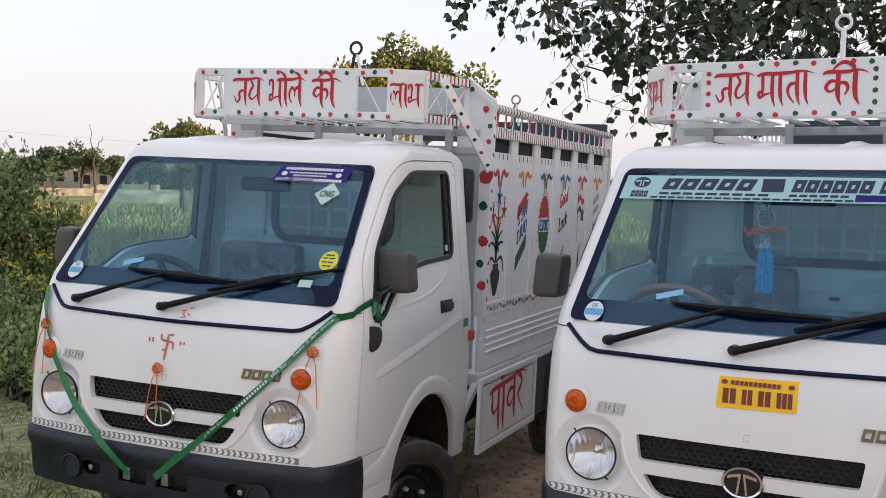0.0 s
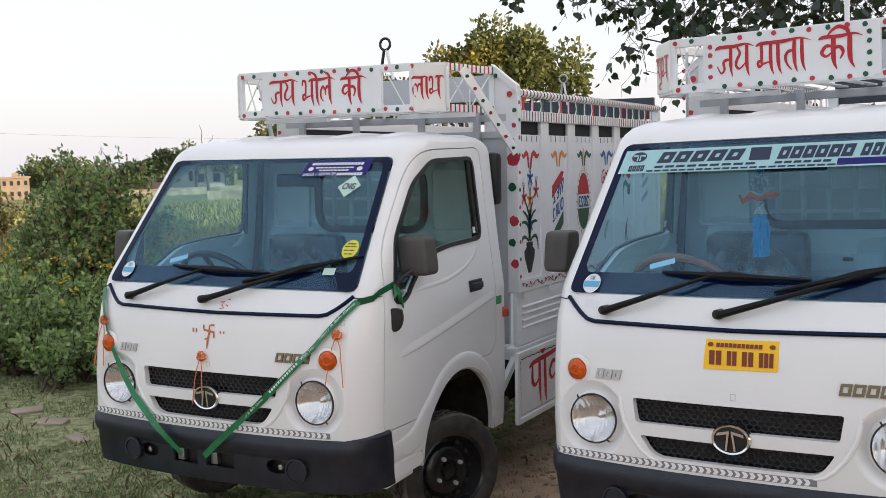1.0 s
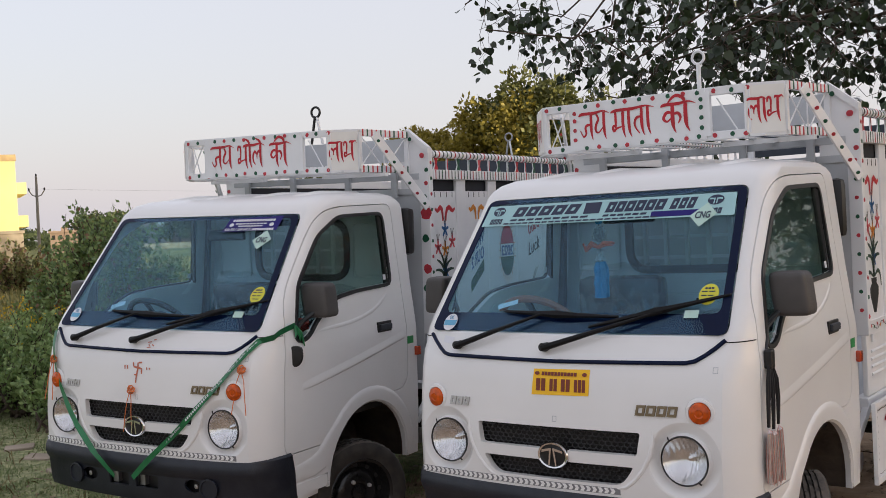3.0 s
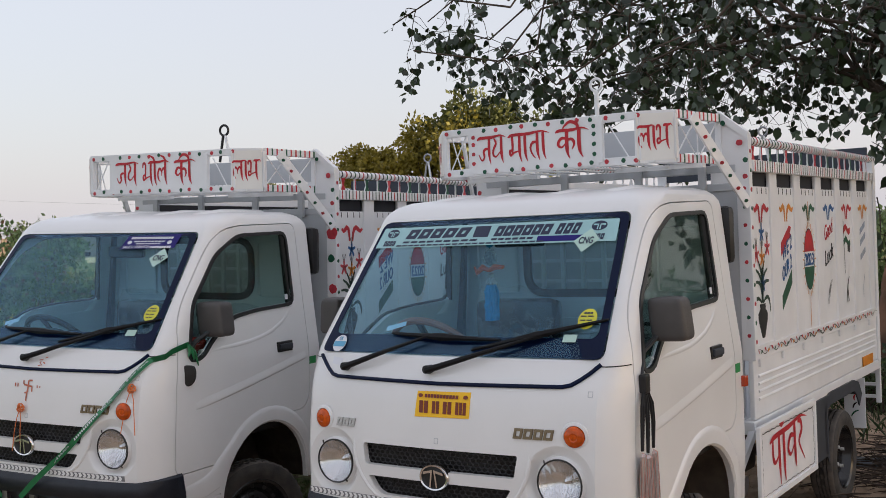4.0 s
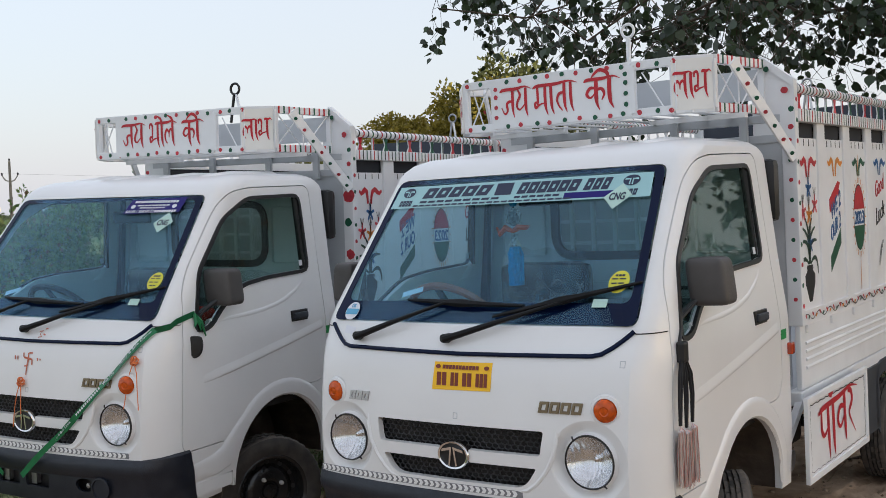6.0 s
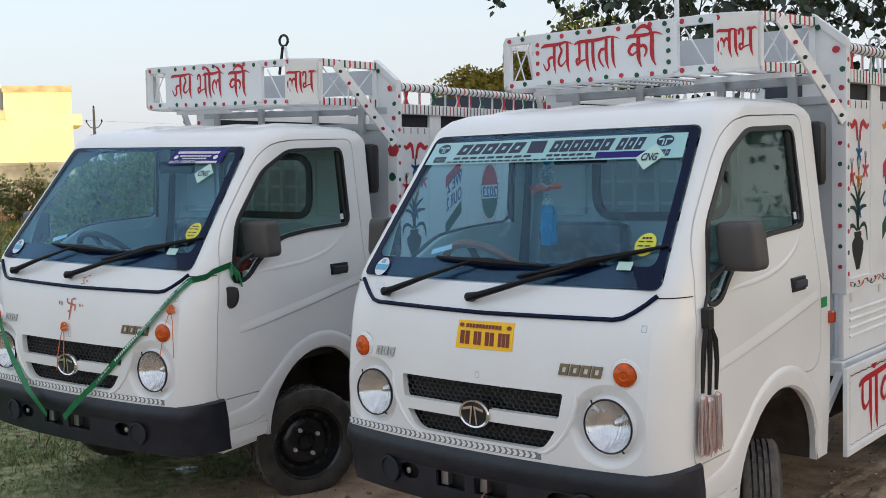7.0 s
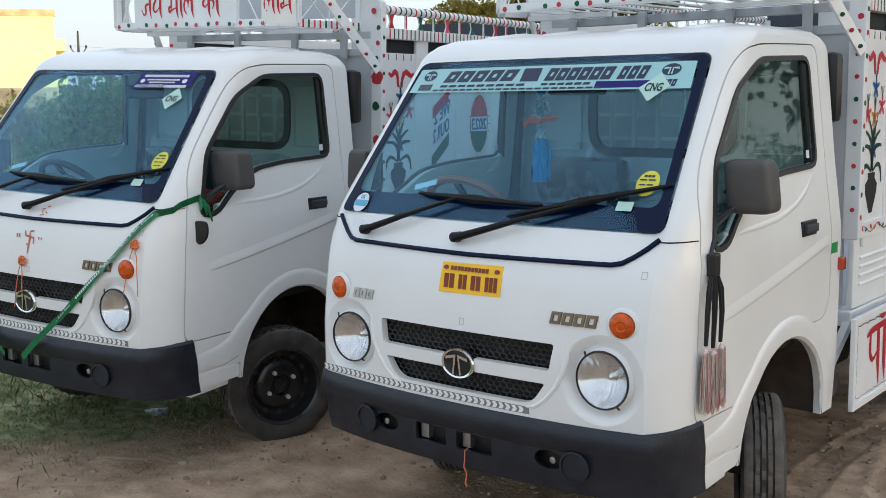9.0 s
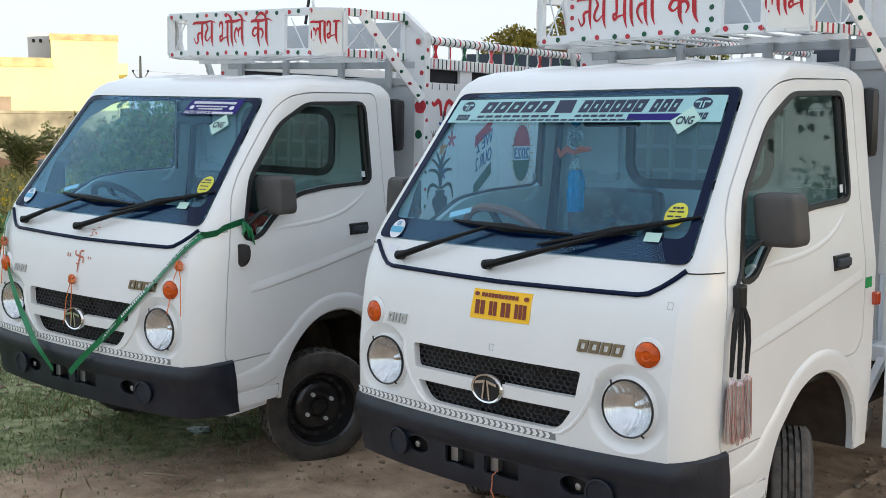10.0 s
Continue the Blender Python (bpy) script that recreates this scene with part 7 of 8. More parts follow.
def ground_z(x, y):
    r = math.hypot(x + 1, y - 1)
    near = max(0.0, 1 - r / 16)
    h = (noise.noise(Vector((x * 0.7, y * 0.7, 0.3))) * 0.016 + noise.noise(Vector((x * 3.1, y * 3.1, 2.3))) * 0.011 + noise.noise(Vector((x * 9, y * 9, 5.1))) * 0.007 + noise.noise(Vector((x * 21, y * 21, 7.1))) * 0.004) * near
    if 0.2 < x < 2.4 and -0.6 < y < 5:
        # tyre prints with slanted lugs
        for c, w in ((0.58 + 0.11 * (1.95 - y) ** 2, 0.075), (0.91 - 0.20 * (y - 1.5), 0.075), (1.42 - 0.10 * (y - 2.0), 0.08)):
            d = x - c
            if abs(d) < w:
                h += -0.010 + 0.013 * max(0.0, math.sin((y + 0.55 * abs(d)) * math.tau / 0.062)) * (1 - 0.5 * abs(d) / w)
            elif abs(d) < w + 0.05:
                h += 0.008 * (1 - (abs(d) - w) / 0.05)
    return h


def build_ground():
    def axis(lo, hi, fine_lo, fine_hi, step, very):
        v = []
        c = fine_lo
        while c < fine_hi:
            v.append(c)
            c += 0.018 if very[0] < c < very[1] else step
        s = step
        while v[-1] < hi:
            s *= 1.22
            v.append(v[-1] + s)
        s = step
        while v[0] > lo:
            s *= 1.22
            v.insert(0, v[0] - s)
        return v
    xs, ys = axis(-900, 900, -6.5, 3.0, 0.055, (0.4, 1.6)), axis(-900, 1500, -2.2, 5.5, 0.055, (0.9, 3.4))
    nx, ny = len(xs), len(ys)
    co, turf, fld = [], [], []
    for y in ys:
        for x in xs:
            co.append((x, y, ground_z(x, y) - 0.004))
            turf.append(turf_amount(x, y))
            far = math.hypot(x, y)
            fld.append(min(1.0, max(0.0, (far - 11) / 8)))
    faces = [(j * nx + i, j * nx + i + 1, (j + 1) * nx + i + 1, (j + 1) * nx + i) for j in range(ny - 1) for i in range(nx - 1)]
    me = bpy.data.meshes.new("ground")
    me.from_pydata(co, [], faces)
    for nm, vals in (("turf", turf), ("field", fld)):
        a = me.attributes.new(nm, "FLOAT", "POINT")
        a.data.foreach_set("value", vals)
    me.materials.append(ground_material())
    me.shade_smooth()
    return tagged(new("ground", me), "dry brown earth with tyre tracks, grass and far fields", "ground", kind="structure")


build_ground()


def scatter_grass(name, n, x0, x1, y0, y1, h0, h1, dens, mat, label, width=0.05):
    x, y = RNG.uniform(x0, x1, n), RNG.uniform(y0, y1, n)
    keep = np.array([RNG.random() < dens(a, b) for a, b in zip(x, y)])
    x, y = x[keep], y[keep]
    z = np.array([ground_z(a, b) - 0.01 for a, b in zip(x, y)])
    m = len(x)
    d = np.stack([RNG.normal(0, 0.5, m), RNG.normal(0, 0.5, m), np.ones(m)], 1)
    ob = scatter(name, np.stack([x, y, z], 1), d, RNG.uniform(h0, h1, m), BLADE, mat, None, "", width)
    return tagged(ob, label, "grass", kind="stuff")


def clumpy(x, y, f=1.3, seed=0.0):
    return max(0.0, min(1.0, 0.5 + 1.6 * noise.noise(Vector((x * f, y * f, seed)))))


scatter_grass("grass", 150000, -9.5, -1.4, -2.6, 5.0, 0.012, 0.042, lambda x, y: turf_amount(x, y) ** 1.2 * (0.12 + 0.88 * clumpy(x, y, 2.3) ** 1.5), GRASS, "short green grass over brown earth", 0.13)
scatter_grass("grass", 110000, -4.6, -1.2, -1.3, 2.2, 0.008, 0.030, lambda x, y: turf_amount(x, y) * clumpy(x, y, 3.4, 8.0) ** 1.2, GRASS, "fine trodden green grass under the truck", 0.16)
scatter_grass("grass", 9000, -9.0, -1.4, -2.6, 5.0, 0.03, 0.10, lambda x, y: turf_amount(x, y) * clumpy(x, y, 1.7, 4.0) ** 2, DRYGRASS, "dry straw-coloured grass tufts", 0.06)
scatter_grass("grass", 34000, -5.0, 7.0, 4.8, 13.0, 0.05, 0.20, lambda x, y: (0.3 + 0.7 * clumpy(x, y, 0.8, 9.0)) * (1 if y > 5.6 or x < -0.6 else 0.25), UNDER, "rough green undergrowth below the tree", 0.07)

# ---- shrubs, weeds and trees ----
def shrub(name, base, h, spread, n_stems, n_leaves, size, mat, label, lean=(0, 0), dry=0):
    """Many thin stems from one root with small leaves along their outer halves."""
    t = thing(name, pose(*base), label, "shrub")
    bm = bmesh.new()
    tips = []
    for i in range(n_stems):
        a = RNG.uniform(0, math.tau)
        r = spread * math.sqrt(RNG.uniform(0.02, 1))
        q = (r * math.cos(a) + lean[0], r * math.sin(a) + lean[1], h * RNG.uniform(0.55, 1.0) * (1 - 0.35 * (r / spread) ** 2))
        pts = wander((RNG.normal(0, 0.08), RNG.normal(0, 0.08), 0), q, 6, 0.35)
        limb(bm, pts, 0.014, 0.003, 5)
        tips.append(pts)
        for k in range(3):
            j = RNG.integers(2, 6)
            e = np.array(pts[j]) + RNG.normal(0, 0.22, 3) * (h / 2) + np.array([0, 0, 0.12])
            side = wander(pts[j], e, 4, 0.3)
            limb(bm, side, 0.006, 0.002, 4)
            tips.append(side)
    part("stem", bm, TWIG, t, "thin brown stems")
    at, dr = [], []
    per = n_leaves // len(tips)
    for pts in tips:
        P = np.array(pts)
        u = RNG.uniform(0.25, 1.0, per) * (len(P) - 1)
        k = np.minimum(u.astype(int), len(P) - 2)
        c = P[k] + (P[k + 1] - P[k]) * (u - k)[:, None] + RNG.normal(0, 0.035 * h / 1.5, (per, 3))
        at.append(c)
        dr.append(P[k + 1] - P[k] + RNG.normal(0, 0.35, (per, 3)) * h * 0.3)
    at, dr = np.concatenate(at), np.concatenate(dr)
    at[:, 2] = np.maximum(at[:, 2], 0.02)
    scatter("leaf_mass", at, dr, RNG.uniform(0.6, 1.2, len(at)) * size, DIAMOND, mat, t, "small green leaves")
    if dry:
        k = RNG.integers(0, len(at), dry)
        scatter("dry_leaf_mass", at[k] * np.array([1.06, 1.06, 0.97]) + RNG.normal(0, 0.05, (dry, 3)), dr[k] + RNG.normal(0, 0.3, (dry, 3)), RNG.uniform(0.6, 1.2, dry) * size, DIAMOND, DRYLEAF, t, "dry brown leaves")
    return t


for x, y, h, sp in ((-10.9, 5.3, 1.75, 0.6), (-10.05, 5.1, 2.15, 0.7), (-9.85, 5.4, 2.2, 0.6), (-10.5, 5.6, 1.9, 0.7), (-9.6, 4.7, 1.5, 0.7), (-9.65, 5.6, 1.6, 0.6)):
    shrub("shrub", (x, y, 0), h, sp, 34, 7600, 0.070, SHRUB, "tall dark green shrub with fine leaves in the field edge", dry=700 if x < -9 else 300)
for i in range(34):
    x, y = RNG.uniform(-12.0, -5.2), RNG.uniform(2.2, 4.4)
    x = max(x, -12.0 + (5 - y) * 1.75 + RNG.uniform(0, 1.2))
    shrub("weed", (x, y, 0), RNG.uniform(0.6, 1.0) * (0.75 if x > -7.6 else 1.0), RNG.uniform(0.4, 0.6), 16, 1500, 0.055, WEED, "leafy green weed beside the field")
for i in range(10):
    x, y = RNG.uniform(-6.8, -4.4), RNG.uniform(1.9, 3.0)
    shrub("weed", (x, y, 0), RNG.uniform(0.35, 0.6), RNG.uniform(0.3, 0.45), 10, 700, 0.05, WEED, "low leafy green weed beside the grass")
for i in range(22):
    x, y = RNG.uniform(-10.6, -7.2), RNG.uniform(0.9, 2.9)
    shrub("weed", (x, y, 0), RNG.uniform(0.45, 0.78), RNG.uniform(0.4, 0.6), 14, 1300, 0.055, WEED, "leafy green weed beside the field")
m = 130
fx, fy = RNG.uniform(-12, -5.4, m), RNG.uniform(2.3, 4.0, m)
fx = np.maximum(fx, -12.0 + (5 - fy) * 1.0 + RNG.uniform(0, 1.5, m))
at = np.repeat(np.stack([fx, fy, RNG.uniform(0.6, 1.0, m)], 1), 5, 0) + RNG.normal(0, 0.018, (m * 5, 3))
tagged(scatter("wild_flowers", at, RNG.normal(0, 1, (m * 5, 3)), np.full(m * 5, 0.028), DIAMOND, FLOWER), "yellow wild flowers among the weeds", "flowers", kind="stuff")
for x, y, h in ((-0.9, 10.4, 2.2), (0.6, 11.0, 2.6), (2.2, 10.6, 2.4), (3.8, 11.2, 2.8), (5.2, 9.6, 2.5), (-2.2, 11.6, 1.9)):
    shrub("shrub", (x, y, 0), h, 1.3, 30, 5200, 0.085, SHRUB, "dense dark green thicket behind the tree")
for x, y in ((1.6, 8.2), (2.6, 9.0), (-1.8, 8.6), (3.4, 7.6), (-3.0, 9.5), (0.9, 9.6)):
    shrub("weed", (x, y, 0), RNG.uniform(0.8, 1.4), 0.7, 18, 1800, 0.07, UNDER, "green undergrowth bush below the tree")
for i in range(16):
    x, y = RNG.uniform(-0.4, 2.6), RNG.uniform(6.0, 8.6)
    shrub("weed", (x, y, 0), RNG.uniform(0.35, 0.75), RNG.uniform(0.3, 0.5), 12, 1100, 0.055, UNDER, "dark leafy weed below the tree")


def peepal():
    """The big tree behind the trucks: fluted trunk, leaning limbs, hanging twigs with heart-shaped leaves."""
    t = thing("peepal_tree", pose(0.22, 7.1, 0), "big peepal tree with brown trunk and heart-shaped leaves, crown darkened as if backlit", "tree")
    bm = bmesh.new()
    tube(bm, [(-0.06, 0, -0.08), (-0.05, 0, 0.12), (-0.03, 0, 0.4), (0.0, 0, 0.78), (0.05, 0, 1.0)], 1.0, 16, [0.27, 0.19, 0.165, 0.165, 0.14])
    tube(bm, [(-0.02, 0, 0.6), (-0.02, 0.0, 1.0), (0.07, 0.0, 1.5), (0.22, 0.05, 2.1), (0.36, 0.1, 2.9), (0.3, 0.2, 3.9)], 1.0, 12, [0.12, 0.10, 0.088, 0.082, 0.075, 0.06])
    tube(bm, [(0.04, 0, 0.65), (0.19, 0.02, 1.0), (0.42, 0.05, 1.45), (0.68, 0.08, 2.0), (0.92, 0.1, 2.7), (1.2, 0.1, 3.7)], 1.0, 12, [0.13, 0.105, 0.098, 0.092, 0.085, 0.07])
    tube(bm, [(0.5, 0.08, 1.85), (0.85, -0.1, 2.3), (1.3, -0.2, 3.0)], 1.0, 10, [0.09, 0.075, 0.05])
    for v in bm.verts:
        a = math.atan2(v.co.y, v.co.x)
        k = 1 + 0.10 * math.sin(a * 5 + v.co.z * 1.5) * max(0, 1.2 - v.co.z)
        v.co.x *= k
        v.co.y *= k
        v.co += Vector(noise.noise_vector(v.co * 2.5)) * 0.03
    part("trunk", bm, BARK, t, "reddish-brown fluted trunk", True)
    limbs = []
    tops = [(0.0, 0.2, 3.7), (1.1, 0.1, 3.7), (1.3, -0.2, 3.0), (0.1, 0.1, 2.7), (0.7, 0.1, 2.8)]
    goals = []
    for i in range(30):
        x = -4.35 + 8.95 * i / 29 + RNG.normal(0, 0.2)
        y = RNG.uniform(-2.6, 2.2)
        low = 3.6 if x < -4.1 else (3.0 if x < -2.6 else (2.5 if x < 0.4 else 2.6))
        goals.append((x, y, low + abs(RNG.normal(0.25, 0.45)) + 0.08 * (y + 2.6)))
    goals += [(-4.35, -1.6, 3.75), (-4.2, -0.6, 3.8), (-3.9, -1.9, 3.4), (-3.6, -1.2, 3.2), (-3.2, -0.9, 2.75), (-3.1, 0.3, 2.8)]
    bm = bmesh.new()
    for g in goals:
        s = min(tops, key=lambda p: (Vector(p) - Vector(g)).length)
        pts = wander(s, g, 9, 0.45)
        pts = [(p[0], p[1], p[2] + 0.60 * math.sin(math.pi * i / 9)) for i, p in enumerate(pts)]
        limb(bm, pts, 0.026, 0.007, 7)
        limbs.append(np.array(pts))
    twigs = []
    for P in limbs:
        for k in range(12 if P[-1][0] > -1.6 else 11):
            u = RNG.uniform(0.30, 1.0) * (len(P) - 1)
            i = min(int(u), len(P) - 2)
            s = P[i] + (P[i + 1] - P[i]) * (u - i)
            e = s + np.array([RNG.normal(0, 0.42), RNG.normal(0, 0.42), RNG.uniform(-0.65, 0.50)])
            if e[0] < -4.6 or e[2] < 3.0 + 0.45 * (-3.2 - e[0]) and e[0] < -3.2:
                continue
            pts = wander(s, e, 5, 0.35)
            pts = [(p[0], p[1], p[2] - 0.30 * (j / 5) ** 2) for j, p in enumerate(pts)]
            limb(bm, pts, 0.0055, 0.002, 5)
            twigs.append(np.array(pts))
            for q in range(2):
                s2 = np.array(pts[RNG.integers(2, 5)])
                e2 = s2 + np.array([RNG.normal(0, 0.28), RNG.normal(0, 0.28), -RNG.uniform(0.1, 0.55)])
                p2 = wander(s2, e2, 4, 0.3)
                limb(bm, p2, 0.003, 0.0015, 4)
                twigs.append(np.array(p2))
    # low shoots in front of the trunk
    low = []
    for k in range(240):
        s = np.array([RNG.uniform(-0.1, 2.4), RNG.uniform(-0.9, 0.5), RNG.uniform(1.75, 3.3)])
        e = s + np.array([RNG.uniform(-0.15, 0.6), RNG.uniform(-0.7, -0.1), RNG.uniform(-0.75, 0.1)])
        pts = wander(s, e, 5, 0.3)
        limb(bm, pts, 0.006, 0.002, 5)
        low.append(np.array(pts))
    part("branchwork", bm, TWIG, t, "dark thin limbs and hanging twigs", True)
    at, dr = [], []
    for P in twigs:
        n = 6 if P[0][0] > -1.4 else 7
        u = RNG.uniform(0.2, 1.02, n) * (len(P) - 1)
        i = np.clip(u.astype(int), 0, len(P) - 2)
        c = P[i] + (P[i + 1] - P[i]) * (u - i)[:, None]
        d = RNG.normal(0, 0.55, (n, 3)) + np.array([0, 0, -0.75])
        d /= np.linalg.norm(d, axis=1, keepdims=True)
        at.append(c + d * 0.05)
        dr.append(d)
    at, dr = np.concatenate(at), np.concatenate(dr)
    keep = at[:, 0] > -4.75
    at, dr = at[keep], dr[keep]
    scatter("crown", at, dr, RNG.uniform(0.055, 0.098, len(at)), LEAF, PEEPAL_BACKLIT, t, "green heart-shaped leaves, darkened as if backlit")
    at, dr = [], []
    for P in low:
        n = 12
        u = RNG.uniform(0.1, 1.02, n) * (len(P) - 1)
        i = np.clip(u.astype(int), 0, len(P) - 2)
        d = RNG.normal(0, 0.5, (n, 3)) + np.array([0, -0.25, -0.8])
        d /= np.linalg.norm(d, axis=1, keepdims=True)
        at.append(P[i] + (P[i + 1] - P[i]) * (u - i)[:, None] + d * 0.06)
        dr.append(d)
    at, dr = np.concatenate(at), np.concatenate(dr)
    scatter("low_leaves", at, dr, RNG.uniform(0.07, 0.135, len(at)), LEAF, PEEPAL_LIT, t, "large grey-green heart-shaped leaves, lightened as if softly lit")
    return t


peepal()


def crown_tree(name, base, h, r, mat, label, n=5200, size=0.16, squash=0.8):
    """A tree farther off: trunk, limbs and a crown of many leaf clumps with gaps."""
    t = thing(name, pose(*base), label, "tree")
    bm = bmesh.new()
    tube(bm, [(0, 0, -0.1), (RNG.normal(0, 0.1), 0, h * 0.2), (RNG.normal(0, 0.15), 0.1, h * 0.45), (0.1, 0, h * 0.7)], 1.0, 9, [h * 0.035, h * 0.028, h * 0.02, h * 0.008])
    lobes = []
    for i in range(26):
        a, e = RNG.uniform(0, math.tau), RNG.uniform(-0.35, 1.0)
        k = RNG.uniform(0.45, 1.0)
        c = np.array([r * k * math.cos(a) * math.sqrt(max(0.05, 1 - e * e)), r * k * math.sin(a) * math.sqrt(max(0.05, 1 - e * e)), h - r * squash * (1 - e * k)])
        lobes.append((c, r * RNG.uniform(0.20, 0.38)))
        if i % 2 == 0:
            limb(bm, wander((0, 0, h * RNG.uniform(0.25, 0.5)), c, 5, 0.3), h * 0.012, h * 0.003, 5)
    part("trunk", bm, TWIG, t, "brown trunk and limbs", True)
    at, dr = [], []
    for c, rr in lobes:
        m = n // len(lobes)
        d = RNG.normal(size=(m, 3))
        d /= np.linalg.norm(d, axis=1, keepdims=True)
        at.append(c + d * (rr * RNG.uniform(0.35, 1.05, m) ** 0.6)[:, None])
        dr.append(d + RNG.normal(0, 0.7, (m, 3)))
    at, dr = np.concatenate(at), np.concatenate(dr)
    scatter("crown", at, dr, RNG.uniform(0.6, 1.3, len(at)) * size, DIAMOND, mat, t, "uneven leafy crown")
    return t


def polar(b, d, z=0.0):
    """A place at a bearing, degrees west of straight ahead, and a distance from the trucks' front."""
    return (2.2 - d * math.sin(radians(b)), -3.2 + d * math.cos(radians(b)), z)


crown_tree("roadside_tree", (-28.1, 46.6, 0), 8.8, 3.45, TREEG, "green leafy tree beyond the trucks", 9000, 0.30)
crown_tree("roadside_tree", (-29.9, 44.4, 0), 7.75, 2.85, TREEY, "yellow-green leafy tree beyond the trucks", 7000, 0.26)
crown_tree("roadside_tree", (-34.6, 45.1, 0), 6.85, 2.4, TREEY, "yellow-green rounded tree beyond the trucks", 7000, 0.24)
crown_tree("field_tree", (-37.4, 39.1, 0), 4.8, 1.95, TREEG, "small green tree in the field", 4500, 0.21)

# ---- far things ----
YELLOWW = material("yellow_house_wash", (0.80, 0.68, 0.34), 0.85, vary=0.12, scale=0.6, bump=0.1, bump_scale=8)
OLDWALL = material("weathered_wall_plaster", (0.46, 0.38, 0.29), 0.9, vary=0.6, scale=0.9, bump=0.3, bump_scale=6)
STAINED = material("stained_parapet_wash", (0.66, 0.50, 0.27), 0.9, vary=0.35, scale=1.6, color2=(0.40, 0.27, 0.14))
# grey-white with the shade of the house's left side put into it
SHADEDW = material("shaded_house_side", (0.62, 0.62, 0.64), 0.9, vary=0.12, scale=0.8)
BRICKW = material("far_brick", (0.36, 0.26, 0.20), 0.9, vary=0.25, scale=1.0)
FARW = material("far_house_wash", (0.50, 0.44, 0.38), 0.9, vary=0.2, scale=0.4)
DARKOPEN = material("dark_opening", (0.03, 0.028, 0.026), 0.8, vary=0.2)
CONCRETE = material("pole_concrete", (0.26, 0.24, 0.22), 0.9, vary=0.2, scale=3)


def turned(b, d):
    x, y, z = polar(b, d)
    return pose(x, y, z, 0, 0, b)


# yellow house: a tall block and a lower one, with ledges and an opening
house = thing("yellow_house", turned(61.5, 60), "yellow plastered two-storey house in evening sun", "house")
part("tall_block", bx(0.27, 3.55, 0.0, 8.0, 0.0, 6.05, 0.03), YELLOWW, house, "yellow plastered wall")
part("parapet", bx(0.22, 3.60, -0.06, 8.06, 5.85, 6.18, 0.02), STAINED, house, "rain-stained parapet")
# separate block in shade colour for the tall block's left side
side_block = part("stair_tower", bx(-0.85, 0.26, 1.4, 6.0, 0.0, 6.35, 0.02), SHADEDW, house, "grey-white block for the tall block's shaded side")
for x in (-0.62, -0.28):
    part("slot", bx(x, x + 0.14, 1.38, 1.5, 5.80, 5.98), DARKOPEN, side_block)
part("low_block", bx(-12.0, 0.30, -1.2, 6.0, 0.0, 4.7, 0.03), YELLOWW, house, "yellow plastered lower wall")
part("low_parapet", bx(-12.05, 0.34, -1.26, 6.1, 4.42, 4.88, 0.02), STAINED, house, "rain-stained parapet")
for z in (2.45, 4.15):
    part("balcony_slab", bx(3.55, 4.05, 0.3, 5.0, z, z + 0.6, 0.02), YELLOWW, house)
win = part("window_opening", bx(-3.6, -1.67, -1.24, -1.0, 1.85, 2.96), BRICKW, house, "unplastered brick window bay")
part("window_jamb", bx(-2.7, -2.55, -1.28, -1.2, 1.85, 2.96), OLDWALL, win)
ramp_wall = prism([(-3.0, 0.0), (-1.25, 0.0), (-1.25, 2.25), (-1.75, 2.25), (-2.6, 1.55), (-3.0, 1.55)], -2.4, -2.2, "y")
part("sloped_wall", ramp_wall, OLDWALL, house, "sloping plastered stair wall")
wall = thing("boundary_wall", turned(62.5, 46), "weathered plastered boundary wall", "wall")
part("wall_run", bx(-14, 3.6, 0, 0.3, 0, 2.0, 0.02), OLDWALL, wall, "stained plaster")
part("coping", bx(-14.05, 3.65, -0.05, 0.35, 2.0, 2.12, 0.01), OLDWALL, wall)
bank = thing("earth_bank", turned(62.5, 41), "low bank of orange earth", "bank")
bm = bmesh.new()
mound = []
for i in range(61):
    x = -11.8 + i * 0.27
    mound.append([])
    for j in range(13):
        y = -1.2 + j * 0.2
        h = (0.45 + 0.4 * noise.noise(Vector((x * 0.9, 0.0, 3.0)))) * max(0.0, 1 - (y / 1.2) ** 2) * min(1.0, i / 4, (60 - i) / 4) + 0.08 * noise.noise(Vector((x * 3, y * 3, 1.0)))
        mound[-1].append(bm.verts.new((x, y, h - 0.05)))
for i in range(60):
    for j in range(12):
        bm.faces.new((mound[i][j], mound[i + 1][j], mound[i + 1][j + 1], mound[i][j + 1]))
part("earth", bm, material("orange_earth", (0.33, 0.17, 0.08), 0.95, vary=0.35, scale=1.5, bump=0.5, bump_scale=9), bank, "", True)
